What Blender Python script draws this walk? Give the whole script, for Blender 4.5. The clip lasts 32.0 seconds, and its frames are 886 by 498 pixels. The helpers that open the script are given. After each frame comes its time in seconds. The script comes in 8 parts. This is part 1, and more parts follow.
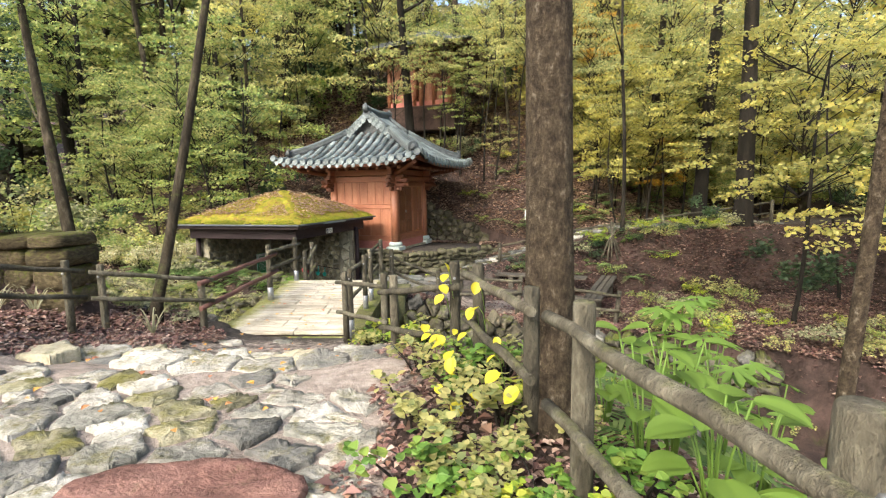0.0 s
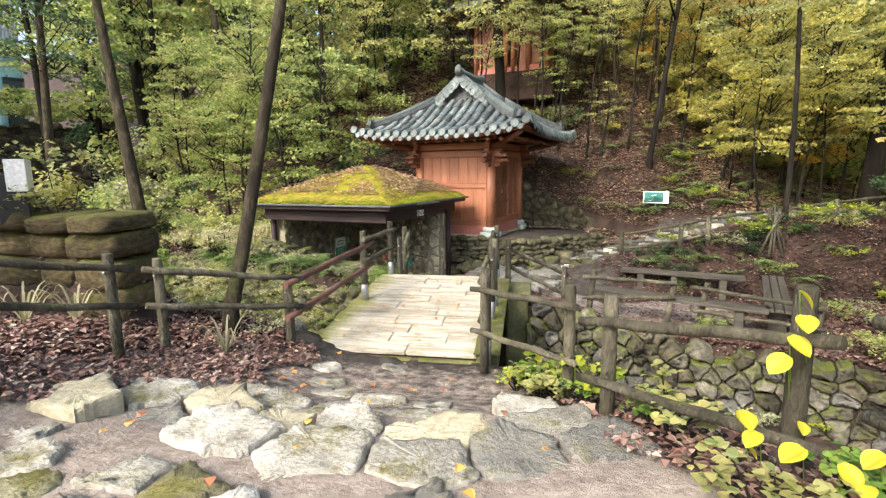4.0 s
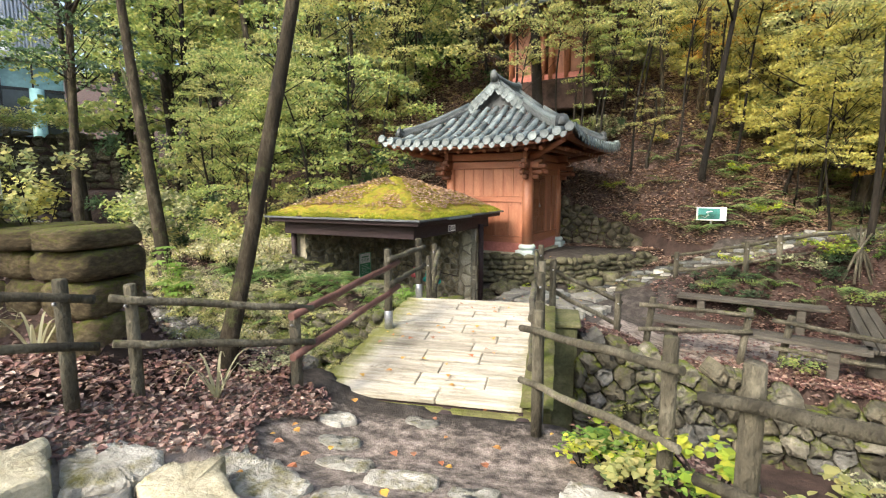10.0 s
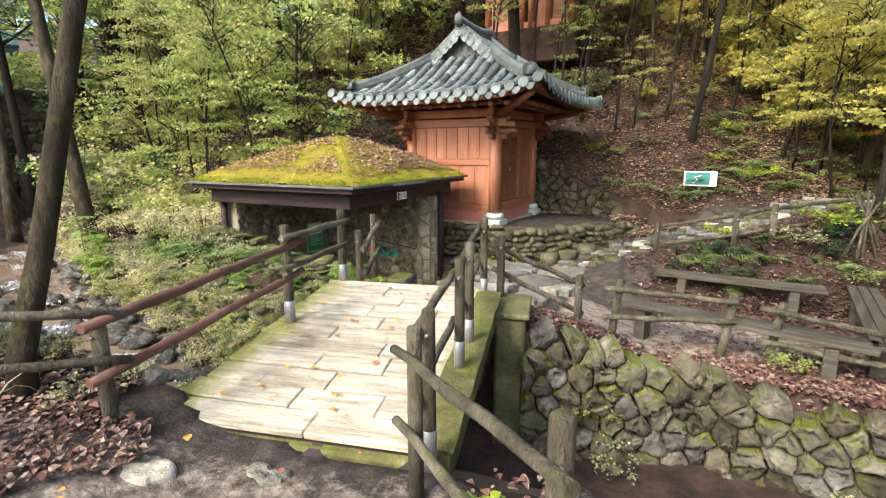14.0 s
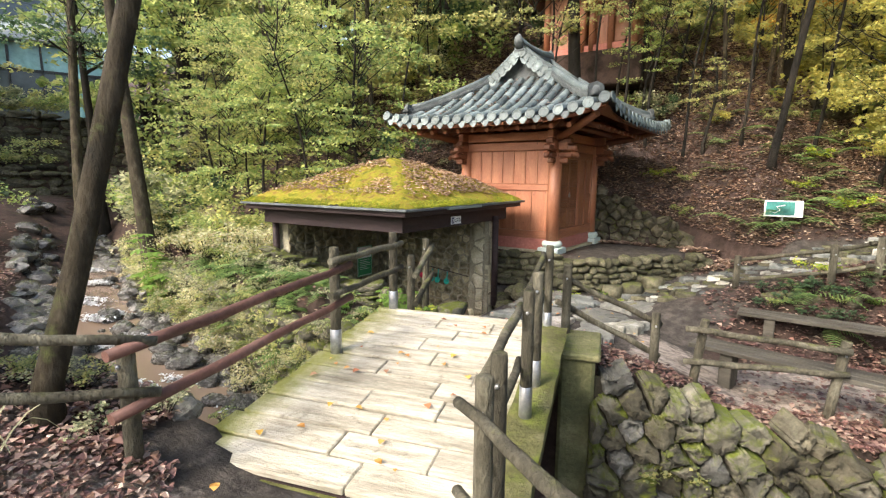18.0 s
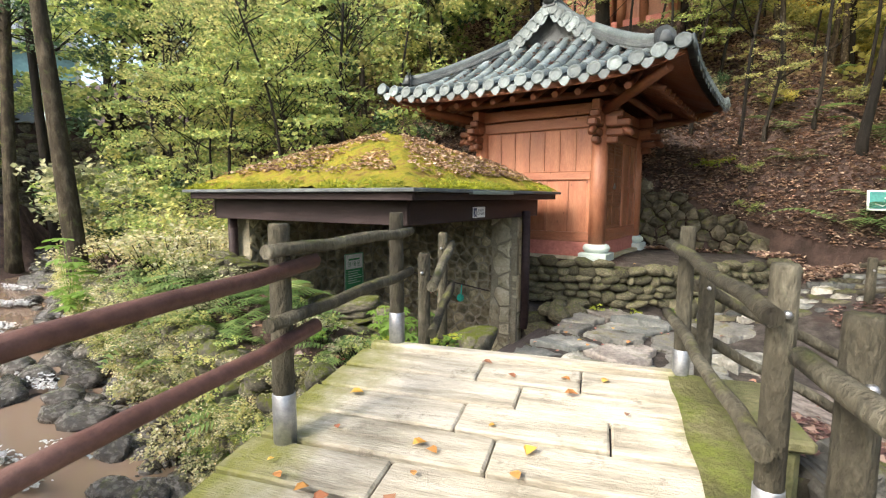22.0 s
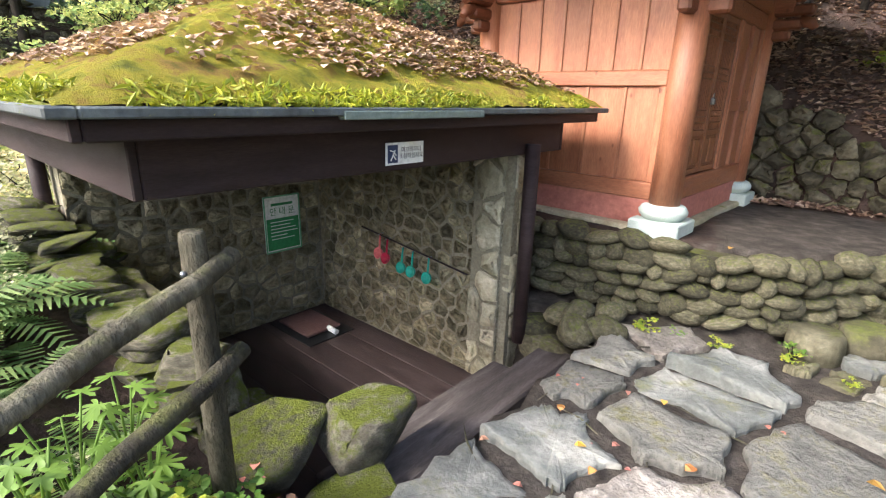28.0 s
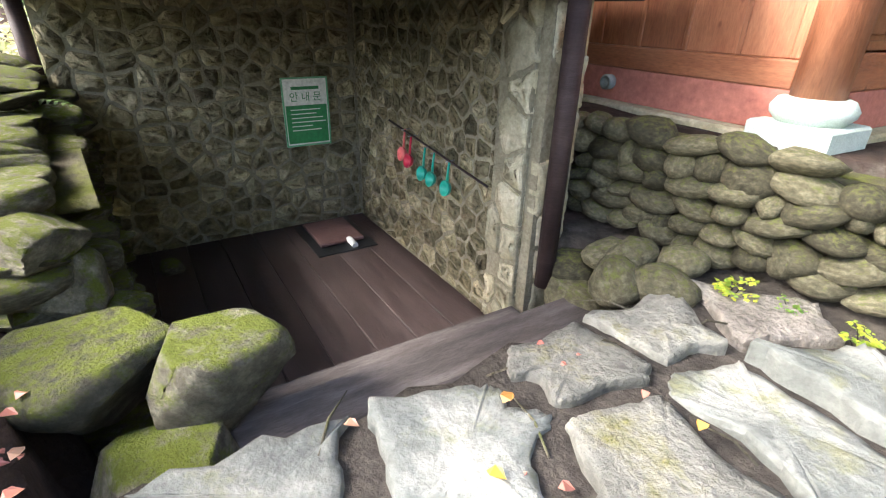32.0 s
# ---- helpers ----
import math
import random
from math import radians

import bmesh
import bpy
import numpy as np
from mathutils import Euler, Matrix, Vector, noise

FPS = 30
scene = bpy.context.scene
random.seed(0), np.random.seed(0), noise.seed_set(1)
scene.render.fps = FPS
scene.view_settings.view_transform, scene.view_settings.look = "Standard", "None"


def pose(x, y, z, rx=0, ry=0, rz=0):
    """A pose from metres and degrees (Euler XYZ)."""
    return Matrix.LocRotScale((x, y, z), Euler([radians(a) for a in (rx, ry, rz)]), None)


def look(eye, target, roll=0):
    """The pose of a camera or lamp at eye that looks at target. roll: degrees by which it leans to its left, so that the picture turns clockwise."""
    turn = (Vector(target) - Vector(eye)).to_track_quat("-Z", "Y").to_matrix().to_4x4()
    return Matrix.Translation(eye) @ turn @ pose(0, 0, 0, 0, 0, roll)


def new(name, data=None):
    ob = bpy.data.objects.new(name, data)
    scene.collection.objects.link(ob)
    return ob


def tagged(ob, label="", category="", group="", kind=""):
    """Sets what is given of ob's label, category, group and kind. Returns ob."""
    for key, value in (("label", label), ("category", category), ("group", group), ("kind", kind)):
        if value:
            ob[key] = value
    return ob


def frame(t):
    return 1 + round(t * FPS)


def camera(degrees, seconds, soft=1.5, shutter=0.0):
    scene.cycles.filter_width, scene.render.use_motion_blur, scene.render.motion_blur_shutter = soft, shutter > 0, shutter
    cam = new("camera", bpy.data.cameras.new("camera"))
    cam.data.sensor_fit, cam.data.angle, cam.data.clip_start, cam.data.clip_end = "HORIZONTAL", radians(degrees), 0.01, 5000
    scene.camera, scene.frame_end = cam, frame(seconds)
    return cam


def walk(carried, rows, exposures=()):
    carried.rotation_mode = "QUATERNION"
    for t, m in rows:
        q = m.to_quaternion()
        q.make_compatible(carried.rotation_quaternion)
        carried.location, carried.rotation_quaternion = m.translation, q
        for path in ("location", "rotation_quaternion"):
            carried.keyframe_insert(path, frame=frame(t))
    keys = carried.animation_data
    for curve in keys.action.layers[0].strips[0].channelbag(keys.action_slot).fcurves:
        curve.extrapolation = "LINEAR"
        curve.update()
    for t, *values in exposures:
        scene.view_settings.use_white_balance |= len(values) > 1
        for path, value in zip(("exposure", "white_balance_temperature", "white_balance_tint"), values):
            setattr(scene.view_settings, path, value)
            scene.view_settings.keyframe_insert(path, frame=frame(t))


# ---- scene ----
cam = camera(84.5, 32.0, soft=1.2)
PATH = [
    (0, (0.065, -0.045, 1.903), (-0.052, 1.937, 1.667), -1.0),
    (0.5, (-0.014, 0.087, 1.884), (-0.255, 2.058, 1.642), -1.0),
    (1, (-0.116, 0.296, 1.853), (-0.391, 2.262, 1.608), -0.9),
    (1.5, (-0.347, 0.537, 1.779), (-0.634, 2.502, 1.536), -0.9),
    (2, (-0.582, 0.799, 1.798), (-0.876, 2.762, 1.555), -0.9),
    (2.5, (-0.776, 1.107, 1.803), (-1.082, 3.068, 1.558), -0.9),
    (4.5, (-1.154, 1.72, 1.799), (-1.531, 3.657, 1.473), -0.6),
    (5, (-1.036, 1.578, 1.823), (-1.465, 3.502, 1.486), -0.6),
    (5.5, (-0.967, 1.446, 1.822), (-1.458, 3.356, 1.485), -0.5),
    (6, (-0.885, 1.299, 1.823), (-1.428, 3.197, 1.501), -0.3),
    (6.5, (-0.835, 1.275, 1.825), (-1.431, 3.16, 1.52), -0.3),
    (7, (-0.84, 1.301, 1.809), (-1.47, 3.179, 1.527), -0.2),
    (7.5, (-0.913, 1.329, 1.808), (-1.553, 3.205, 1.539), -0.1),
    (8, (-0.965, 1.533, 1.787), (-1.597, 3.412, 1.524), -0.1),
    (8.5, (-1.083, 1.786, 1.771), (-1.689, 3.674, 1.511), -0.1),
    (9, (-1.172, 2.039, 1.776), (-1.729, 3.942, 1.519), -0.1),
    (9.5, (-1.223, 2.271, 1.782), (-1.724, 4.191, 1.529), -0.1),
    (10, (-1.383, 2.505, 1.763), (-1.837, 4.437, 1.514), -0.2),
    (10.5, (-1.513, 2.754, 1.733), (-1.936, 4.693, 1.488), -0.2),
    (11, (-1.605, 2.997, 1.714), (-2.013, 4.94, 1.475), -0.3),
    (11.5, (-1.652, 3.19, 1.689), (-2.049, 5.135, 1.44), -0.3),
    (12, (-1.598, 3.409, 1.655), (-1.986, 5.351, 1.378), -0.3),
    (12.5, (-1.465, 3.527, 1.652), (-1.853, 5.463, 1.331), -0.5),
    (13, (-1.33, 3.664, 1.675), (-1.709, 5.594, 1.314), -0.2),
    (13.5, (-1.109, 3.678, 1.707), (-1.507, 5.599, 1.321), -0.3),
    (14, (-0.896, 3.724, 1.731), (-1.33, 5.636, 1.336), -0.2),
    (14.5, (-0.856, 3.748, 1.733), (-1.323, 5.654, 1.349), 0.1),
    (16.5, (-0.859, 3.808, 1.711), (-1.436, 5.698, 1.4), 0.3),
    (17, (-0.885, 3.851, 1.738), (-1.483, 5.734, 1.43), 0.5),
    (17.5, (-1.022, 3.947, 1.717), (-1.629, 5.83, 1.423), 0.5),
    (18, (-1.107, 4.093, 1.66), (-1.731, 5.971, 1.373), 0.5),
    (18.5, (-1.154, 4.244, 1.602), (-1.8, 6.117, 1.332), 0.4),
    (19, (-1.339, 4.444, 1.491), (-1.988, 6.319, 1.237), 0.3),
    (19.5, (-1.4, 4.6, 1.447), (-2.061, 6.47, 1.194), 0.4),
    (20, (-1.468, 4.801, 1.392), (-2.133, 6.671, 1.149), 0.3),
    (20.5, (-1.637, 4.982, 1.285), (-2.295, 6.857, 1.052), 0.1),
    (21, (-1.729, 5.179, 1.235), (-2.375, 7.058, 1.004), 0.1),
    (21.5, (-1.841, 5.524, 1.218), (-2.471, 7.408, 0.992), 0.2),
    (22, (-1.998, 5.924, 1.202), (-2.601, 7.819, 0.989), 0.2),
    (22.5, (-2.114, 6.418, 1.226), (-2.692, 8.321, 1.017), -0.1),
    (23, (-2.143, 6.741, 1.245), (-2.72, 8.644, 1.034), -0.2),
    (23.5, (-2.203, 7.072, 1.249), (-2.759, 8.979, 1.02), -0.0),
    (24, (-2.206, 7.413, 1.268), (-2.739, 9.323, 1.01), 0.7),
    (24.5, (-2.092, 7.575, 1.32), (-2.677, 9.461, 1.002), 1.9),
    (25, (-2.159, 7.735, 1.367), (-2.744, 9.612, 1.004), 1.8),
    (25.5, (-2.13, 7.925, 1.36), (-2.742, 9.786, 0.958), 2.1),
    (27.5, (-1.939, 8.735, 1.354), (-2.736, 10.478, 0.784), 1.5),
    (28, (-1.879, 8.876, 1.322), (-2.727, 10.588, 0.73), 1.5),
    (28.5, (-1.916, 9.043, 1.198), (-2.813, 10.724, 0.59), 1.5),
    (29, (-1.94, 9.233, 1.136), (-2.903, 10.875, 0.524), 1.6),
    (29.5, (-1.851, 9.496, 1.032), (-2.9, 11.08, 0.407), 1.5),
    (30, (-1.831, 9.688, 0.999), (-2.939, 11.213, 0.33), 1.5),
    (30.5, (-1.76, 9.83, 0.985), (-2.903, 11.299, 0.255), 1.6),
    (31, (-1.661, 9.934, 0.982), (-2.837, 11.343, 0.187), 1.5),
    (31.5, (-1.726, 10.001, 0.955), (-2.926, 11.363, 0.115), 1.6),
    (32, (-1.629, 10.136, 0.868), (-2.861, 11.449, -0.004), 1.5),
]
walk(cam, [(t, look(eye, target, roll)) for t, eye, target, roll in PATH], exposures=[(0, 1.72, 6500, 10), (10, 1.75, 6500, 10), (19, 1.85, 6500, 10), (23, 1.85, 6500, 10), (25, 1.97, 6450, 10), (28, 2.32, 6150, 12), (29, 2.46, 6150, 12), (30, 2.72, 6200, 13), (31, 2.95, 6150, 11), (32, 3.0, 6200, 10)])

# ---- world, sun ----
SUN_AZ, SUN_EL = radians(212), radians(40)
world = bpy.data.worlds.new("sky")
scene.world = world
world.use_nodes = True
wn = world.node_tree
sky = wn.nodes.new("ShaderNodeTexSky")
sky.sky_type, sky.sun_disc = "NISHITA", False
sky.sun_elevation, sky.sun_rotation = SUN_EL, SUN_AZ
sky.air_density, sky.dust_density, sky.ozone_density = 1.0, 4.0, 0.6
wn.nodes["Background"].inputs[1].default_value = 0.15
wn.links.new(sky.outputs[0], wn.nodes["Background"].inputs[0])
sun = new("sun", bpy.data.lights.new("sun", "SUN"))
sun.data.energy, sun.data.angle, sun.data.color = 1.4, radians(16), (1.0, 0.955, 0.89)
sun.matrix_world = look((0, 0, 0), (-math.sin(SUN_AZ) * math.cos(SUN_EL), -math.cos(SUN_AZ) * math.cos(SUN_EL), -math.sin(SUN_EL)))


# ---- mesh building ----
class Shape:
    """Vertices and faces of one mesh."""

    def __init__(self):
        self.v, self.f, self.flat = [], [], []

    def add(self, verts, faces, flat=False):
        k = len(self.v)
        self.v.extend(tuple(p) for p in verts)
        for f in faces:
            if flat:
                self.flat.append(len(self.f))
            self.f.append(tuple(i + k for i in f))
        return self

    def box(self, x0, x1, y0, y1, z0, z1, m=None, bevel=0.0):
        b = min(bevel, (x1 - x0) / 3, (y1 - y0) / 3, (z1 - z0) / 3)
        if b <= 0:
            vs = [(x, y, z) for z in (z0, z1) for x, y in ((x0, y0), (x1, y0), (x1, y1), (x0, y1))]
            fs = [(0, 3, 2, 1), (4, 5, 6, 7), (0, 1, 5, 4), (1, 2, 6, 5), (2, 3, 7, 6), (3, 0, 4, 7)]
        else:
            vs, fs = [], []
            for z, i in ((z0, b), (z0 + b, 0), (z1 - b, 0), (z1, b)):
                xa, xb, ya, yb = x0 + i, x1 - i, y0 + i, y1 - i
                c = b if i == 0 else b * 0.5
                vs += [(xa + c, ya, z), (xb - c, ya, z), (xb, ya + c, z), (xb, yb - c, z), (xb - c, yb, z), (xa + c, yb, z), (xa, yb - c, z), (xa, ya + c, z)]
            for r in range(3):
                fs += [(r * 8 + k, r * 8 + (k + 1) % 8, r * 8 + 8 + (k + 1) % 8, r * 8 + 8 + k) for k in range(8)]
            fs += [tuple(range(7, -1, -1)), tuple(range(24, 32))]
        if m is not None:
            vs = [m @ Vector(p) for p in vs]
        return self.add(vs, fs, True)

    def tube(self, pts, radii, n=8, caps=True, squash=1.0, flat=False):
        pts = [Vector(p) for p in pts]
        if not hasattr(radii, "__len__"):
            radii = [radii] * len(pts)
        vs, fs = [], []
        ref = None
        for i, p in enumerate(pts):
            d = (pts[min(i + 1, len(pts) - 1)] - pts[max(i - 1, 0)]).normalized()
            if ref is None:
                ref = Vector((0, 0, 1)) if abs(d.z) < 0.9 else Vector((1, 0, 0))
            a = d.cross(ref).normalized()
            b = a.cross(d).normalized()
            ref = b
            for k in range(n):
                t = 2 * math.pi * k / n
                vs.append(p + radii[i] * (math.cos(t) * a + squash * math.sin(t) * b))
        for i in range(len(pts) - 1):
            for k in range(n):
                fs.append((i * n + k, i * n + (k + 1) % n, (i + 1) * n + (k + 1) % n, (i + 1) * n + k))
        self.add(vs, fs, flat)
        if caps:
            k = len(self.v) - len(vs)
            self.flat += [len(self.f), len(self.f) + 1]
            self.f.append(tuple(k + j for j in range(n - 1, -1, -1)))
            self.f.append(tuple(k + len(vs) - n + j for j in range(n)))
        return self

    def prism(self, poly, top, bottom, inset=0.015, lift=None):
        """A stone with a polygonal outline in x, y; lift moves its top corners."""
        n = len(poly)
        cx, cy = sum(p[0] for p in poly) / n, sum(p[1] for p in poly) / n
        vs = []
        rings = ((bottom, 0.0, 0), (top - inset, 0.0, 1), (top - inset * 0.4, 0.35, 1), (top, 1.25, 1))
        for z, s, up in rings:
            for i, (x, y) in enumerate(poly):
                d = math.hypot(x - cx, y - cy) + 1e-6
                k = 1 - s * inset / d
                vs.append((cx + (x - cx) * k, cy + (y - cy) * k, z + (lift[i] if lift else 0) * up))
        fs = []
        for r in range(3):
            fs += [(r * n + i, r * n + (i + 1) % n, (r + 1) * n + (i + 1) % n, (r + 1) * n + i) for i in range(n)]
        vs.append((cx, cy, top + (sum(lift) / n if lift else 0)))
        fs += [(3 * n + i, 3 * n + (i + 1) % n, 4 * n) for i in range(n)]
        return self.add(vs, fs, True)

    def slab(self, poly, top, bottom, lift, r, jag=0.007, step=0.07, rough=0.012):
        """A split stone: ragged outline, uneven top, sharp broken edges."""
        ring = []
        for i, (x, y) in enumerate(poly):
            x2, y2 = poly[(i + 1) % len(poly)]
            n = max(1, round(math.hypot(x2 - x, y2 - y) / step))
            for k in range(n):
                t = k / n
                ring.append((x + (x2 - x) * t, y + (y2 - y) * t, lift[i] + (lift[(i + 1) % len(poly)] - lift[i]) * t))
        n = len(ring)
        cx, cy = sum(p[0] for p in ring) / n, sum(p[1] for p in ring) / n
        jags = [r.uniform(-jag * 1.6, jag * 0.6) for _ in ring]
        r0 = r.uniform(0, 50)
        vs = []
        for z, s, up, nz in ((bottom, 0.0, 0, 0), (top - 0.022, 0.0, 1, 0.4), (top - 0.004, 0.007, 1, 0.5), (top, 0.05, 1, 0.6), (top, 0.5, 1, 1.2)):
            for (x, y, l), j in zip(ring, jags):
                d = math.hypot(x - cx, y - cy) + 1e-6
                k = (d + j - s) / d if s < 0.2 else 0.5
                k = max(0.25, k)
                vs.append((cx + (x - cx) * k, cy + (y - cy) * k, z + l * up * k + (rough * 2.2 * noise.noise((x * k * 5 + bottom, y * k * 5, cx + r0)) if s > 0.2 else r.uniform(-rough, rough)) * nz))
        fs = []
        for q in range(4):
            fs += [(q * n + i, q * n + (i + 1) % n, (q + 1) * n + (i + 1) % n, (q + 1) * n + i) for i in range(n)]
        vs.append((cx, cy, top))
        fs += [(4 * n + i, 4 * n + (i + 1) % n, 5 * n) for i in range(n)]
        self.flat += list(range(len(self.f), len(self.f) + 2 * n))
        return self.add(vs, fs)

    def grid(self, fn, nu, nv):
        """A sheet fn(u, v), u and v from 0 to 1."""
        vs = [fn(i / nu, j / nv) for j in range(nv + 1) for i in range(nu + 1)]
        w = nu + 1
        fs = [(j * w + i, j * w + i + 1, (j + 1) * w + i + 1, (j + 1) * w + i) for j in range(nv) for i in range(nu)]
        return self.add(vs, fs)

    def lathe(self, profile, n=16, m=None):
        vs, fs = [], []
        for r, z in profile:
            vs += [(r * math.cos(2 * math.pi * k / n), r * math.sin(2 * math.pi * k / n), z) for k in range(n)]
        for i in range(len(profile) - 1):
            fs += [(i * n + k, i * n + (k + 1) % n, (i + 1) * n + (k + 1) % n, (i + 1) * n + k) for k in range(n)]
        fs.append(tuple(range((len(profile) - 1) * n, len(profile) * n)))
        fs.append(tuple(range(n - 1, -1, -1)))
        if m is not None:
            vs = [m @ Vector(p) for p in vs]
        return self.add(vs, fs)

    def sweep(self, pts, outline):
        """One upright outline (sideways, up) carried along pts."""
        pts = [Vector(p) for p in pts]
        vs, fs, n = [], [], len(outline)
        for i, p in enumerate(pts):
            d = pts[min(i + 1, len(pts) - 1)] - pts[max(i - 1, 0)]
            side = Vector((-d.y, d.x, 0)).normalized()
            vs += [p + side * a + Vector((0, 0, b)) for a, b in outline]
        for i in range(len(pts) - 1):
            fs += [(i * n + k, i * n + (k + 1) % n, (i + 1) * n + (k + 1) % n, (i + 1) * n + k) for k in range(n)]
        fs += [tuple(range(n - 1, -1, -1)), tuple(range((len(pts) - 1) * n, len(pts) * n))]
        return self.add(vs, fs, True)

    def mesh(self, name, smooth=True):
        me = bpy.data.meshes.new(name)
        me.from_pydata(self.v, [], self.f)
        if smooth:
            sm = np.ones(len(self.f), dtype=bool)
            sm[self.flat] = False
            me.polygons.foreach_set("use_smooth", sm)
        me.update()
        return me


def part(name, shape, material, parent=None, label="", smooth=True, m=None):
    me = shape.mesh(name, smooth) if isinstance(shape, Shape) else shape
    if not me.materials and material:
        me.materials.append(material)
    ob = new(name, me)
    ob.parent = parent
    if m is not None:
        ob.matrix_basis = m
    return tagged(ob, label)


def thing(name, m, label, category, group="", kind=""):
    ob = new(name)
    ob.matrix_basis = m
    ob.empty_display_size = 0.2
    return tagged(ob, label, category, group, kind)


def rock_mesh(name, seed, rough=0.18, sub=3, flat=0.7, hard=0.66):
    bm = bmesh.new()
    bmesh.ops.create_icosphere(bm, subdivisions=sub, radius=1.0)
    r = random.Random(seed)
    cuts = [(Vector((r.gauss(0, 1), r.gauss(0, 1), r.gauss(0, 0.8))).normalized(), r.uniform(hard, hard + 0.22)) for _ in range(9)]
    for v in bm.verts:
        k = 1 + rough * noise.noise(v.co * 1.3 + Vector((seed * 7.1, 0, 0))) * 1.6 + rough * 0.5 * noise.noise(v.co * 3.1 + Vector((0, seed * 3.3, 0)))
        v.co = v.co * k
        for n, d in cuts:
            e = v.co.dot(n) - d
            if e > 0:
                v.co -= n * e
        v.co.z = max(-0.8, min(flat, v.co.z))
    me = bpy.data.meshes.new(name)
    bm.to_mesh(me)
    bm.free()
    me.polygons.foreach_set("use_smooth", np.ones(len(me.polygons), dtype=bool))
    return me


def block_mesh(name, seed, square=0.5):
    """A hewn block with worn corners."""
    bm = bmesh.new()
    bmesh.ops.create_icosphere(bm, subdivisions=3, radius=1.0)
    for v in bm.verts:
        c = v.co
        p = Vector([math.copysign(abs(q) ** square, q) for q in c])
        p *= 1 + 0.10 * noise.noise(c * 1.5 + Vector((seed * 5.3, 0, 0))) + 0.05 * noise.noise(c * 4.1 + Vector((0, seed * 2.7, 0)))
        v.co = p * 0.84
    me = bpy.data.meshes.new(name)
    bm.to_mesh(me)
    bm.free()
    me.polygons.foreach_set("use_smooth", np.ones(len(me.polygons), dtype=bool))
    return me


def voronoi(seeds, box, gap, rnd, wob=0.0):
    """Cells of the seeds inside box (x0, x1, y0, y1), shrunk by gap, as polygons."""
    cells = []
    for i, (sx, sy) in enumerate(seeds):
        poly = [(box[0], box[2]), (box[1], box[2]), (box[1], box[3]), (box[0], box[3])]
        near = sorted((q for j, q in enumerate(seeds) if j != i), key=lambda q: (q[0] - sx) ** 2 + (q[1] - sy) ** 2)[:14]
        for qx, qy in near:
            nx, ny = qx - sx, qy - sy
            d = math.hypot(nx, ny) + 1e-9
            nx, ny = nx / d, ny / d
            c = nx * (sx + qx) / 2 + ny * (sy + qy) / 2 - gap / 2
            out = []
            for k in range(len(poly)):
                a, b = poly[k], poly[(k + 1) % len(poly)]
                da, db = nx * a[0] + ny * a[1] - c, nx * b[0] + ny * b[1] - c
                if da <= 0:
                    out.append(a)
                if da * db < 0:
                    t = da / (da - db)
                    out.append((a[0] + t * (b[0] - a[0]), a[1] + t * (b[1] - a[1])))
            poly = out
            if len(poly) < 3:
                break
        if len(poly) >= 3:
            clean = []
            for k, a in enumerate(poly):
                b = poly[(k + 1) % len(poly)]
                L = math.hypot(b[0] - a[0], b[1] - a[1])
                if L < 0.02:
                    continue
                cut = min(0.07 * L, 0.014)
                clean.append((a[0] + (b[0] - a[0]) * cut / L, a[1] + (b[1] - a[1]) * cut / L))
                if L > 0.2:
                    t = rnd.uniform(0.4, 0.6)
                    w = rnd.uniform(-wob, wob * 0.15)
                    clean.append((a[0] + (b[0] - a[0]) * t + w * (b[1] - a[1]) / L, a[1] + (b[1] - a[1]) * t - w * (b[0] - a[0]) / L))
                clean.append((b[0] - (b[0] - a[0]) * cut / L, b[1] - (b[1] - a[1]) * cut / L))
            if len(clean) >= 3:
                cells.append(((sx, sy), clean))
    return cells


# ---- materials ----
def nodes_of(name):
    m = bpy.data.materials.new(name)
    m.use_nodes = True
    nt = m.node_tree
    return m, nt, nt.nodes["Principled BSDF"]


def nod(nt, kind, **values):
    n = nt.nodes.new(kind)
    for k, v in values.items():
        n.inputs[k].default_value = v
    return n


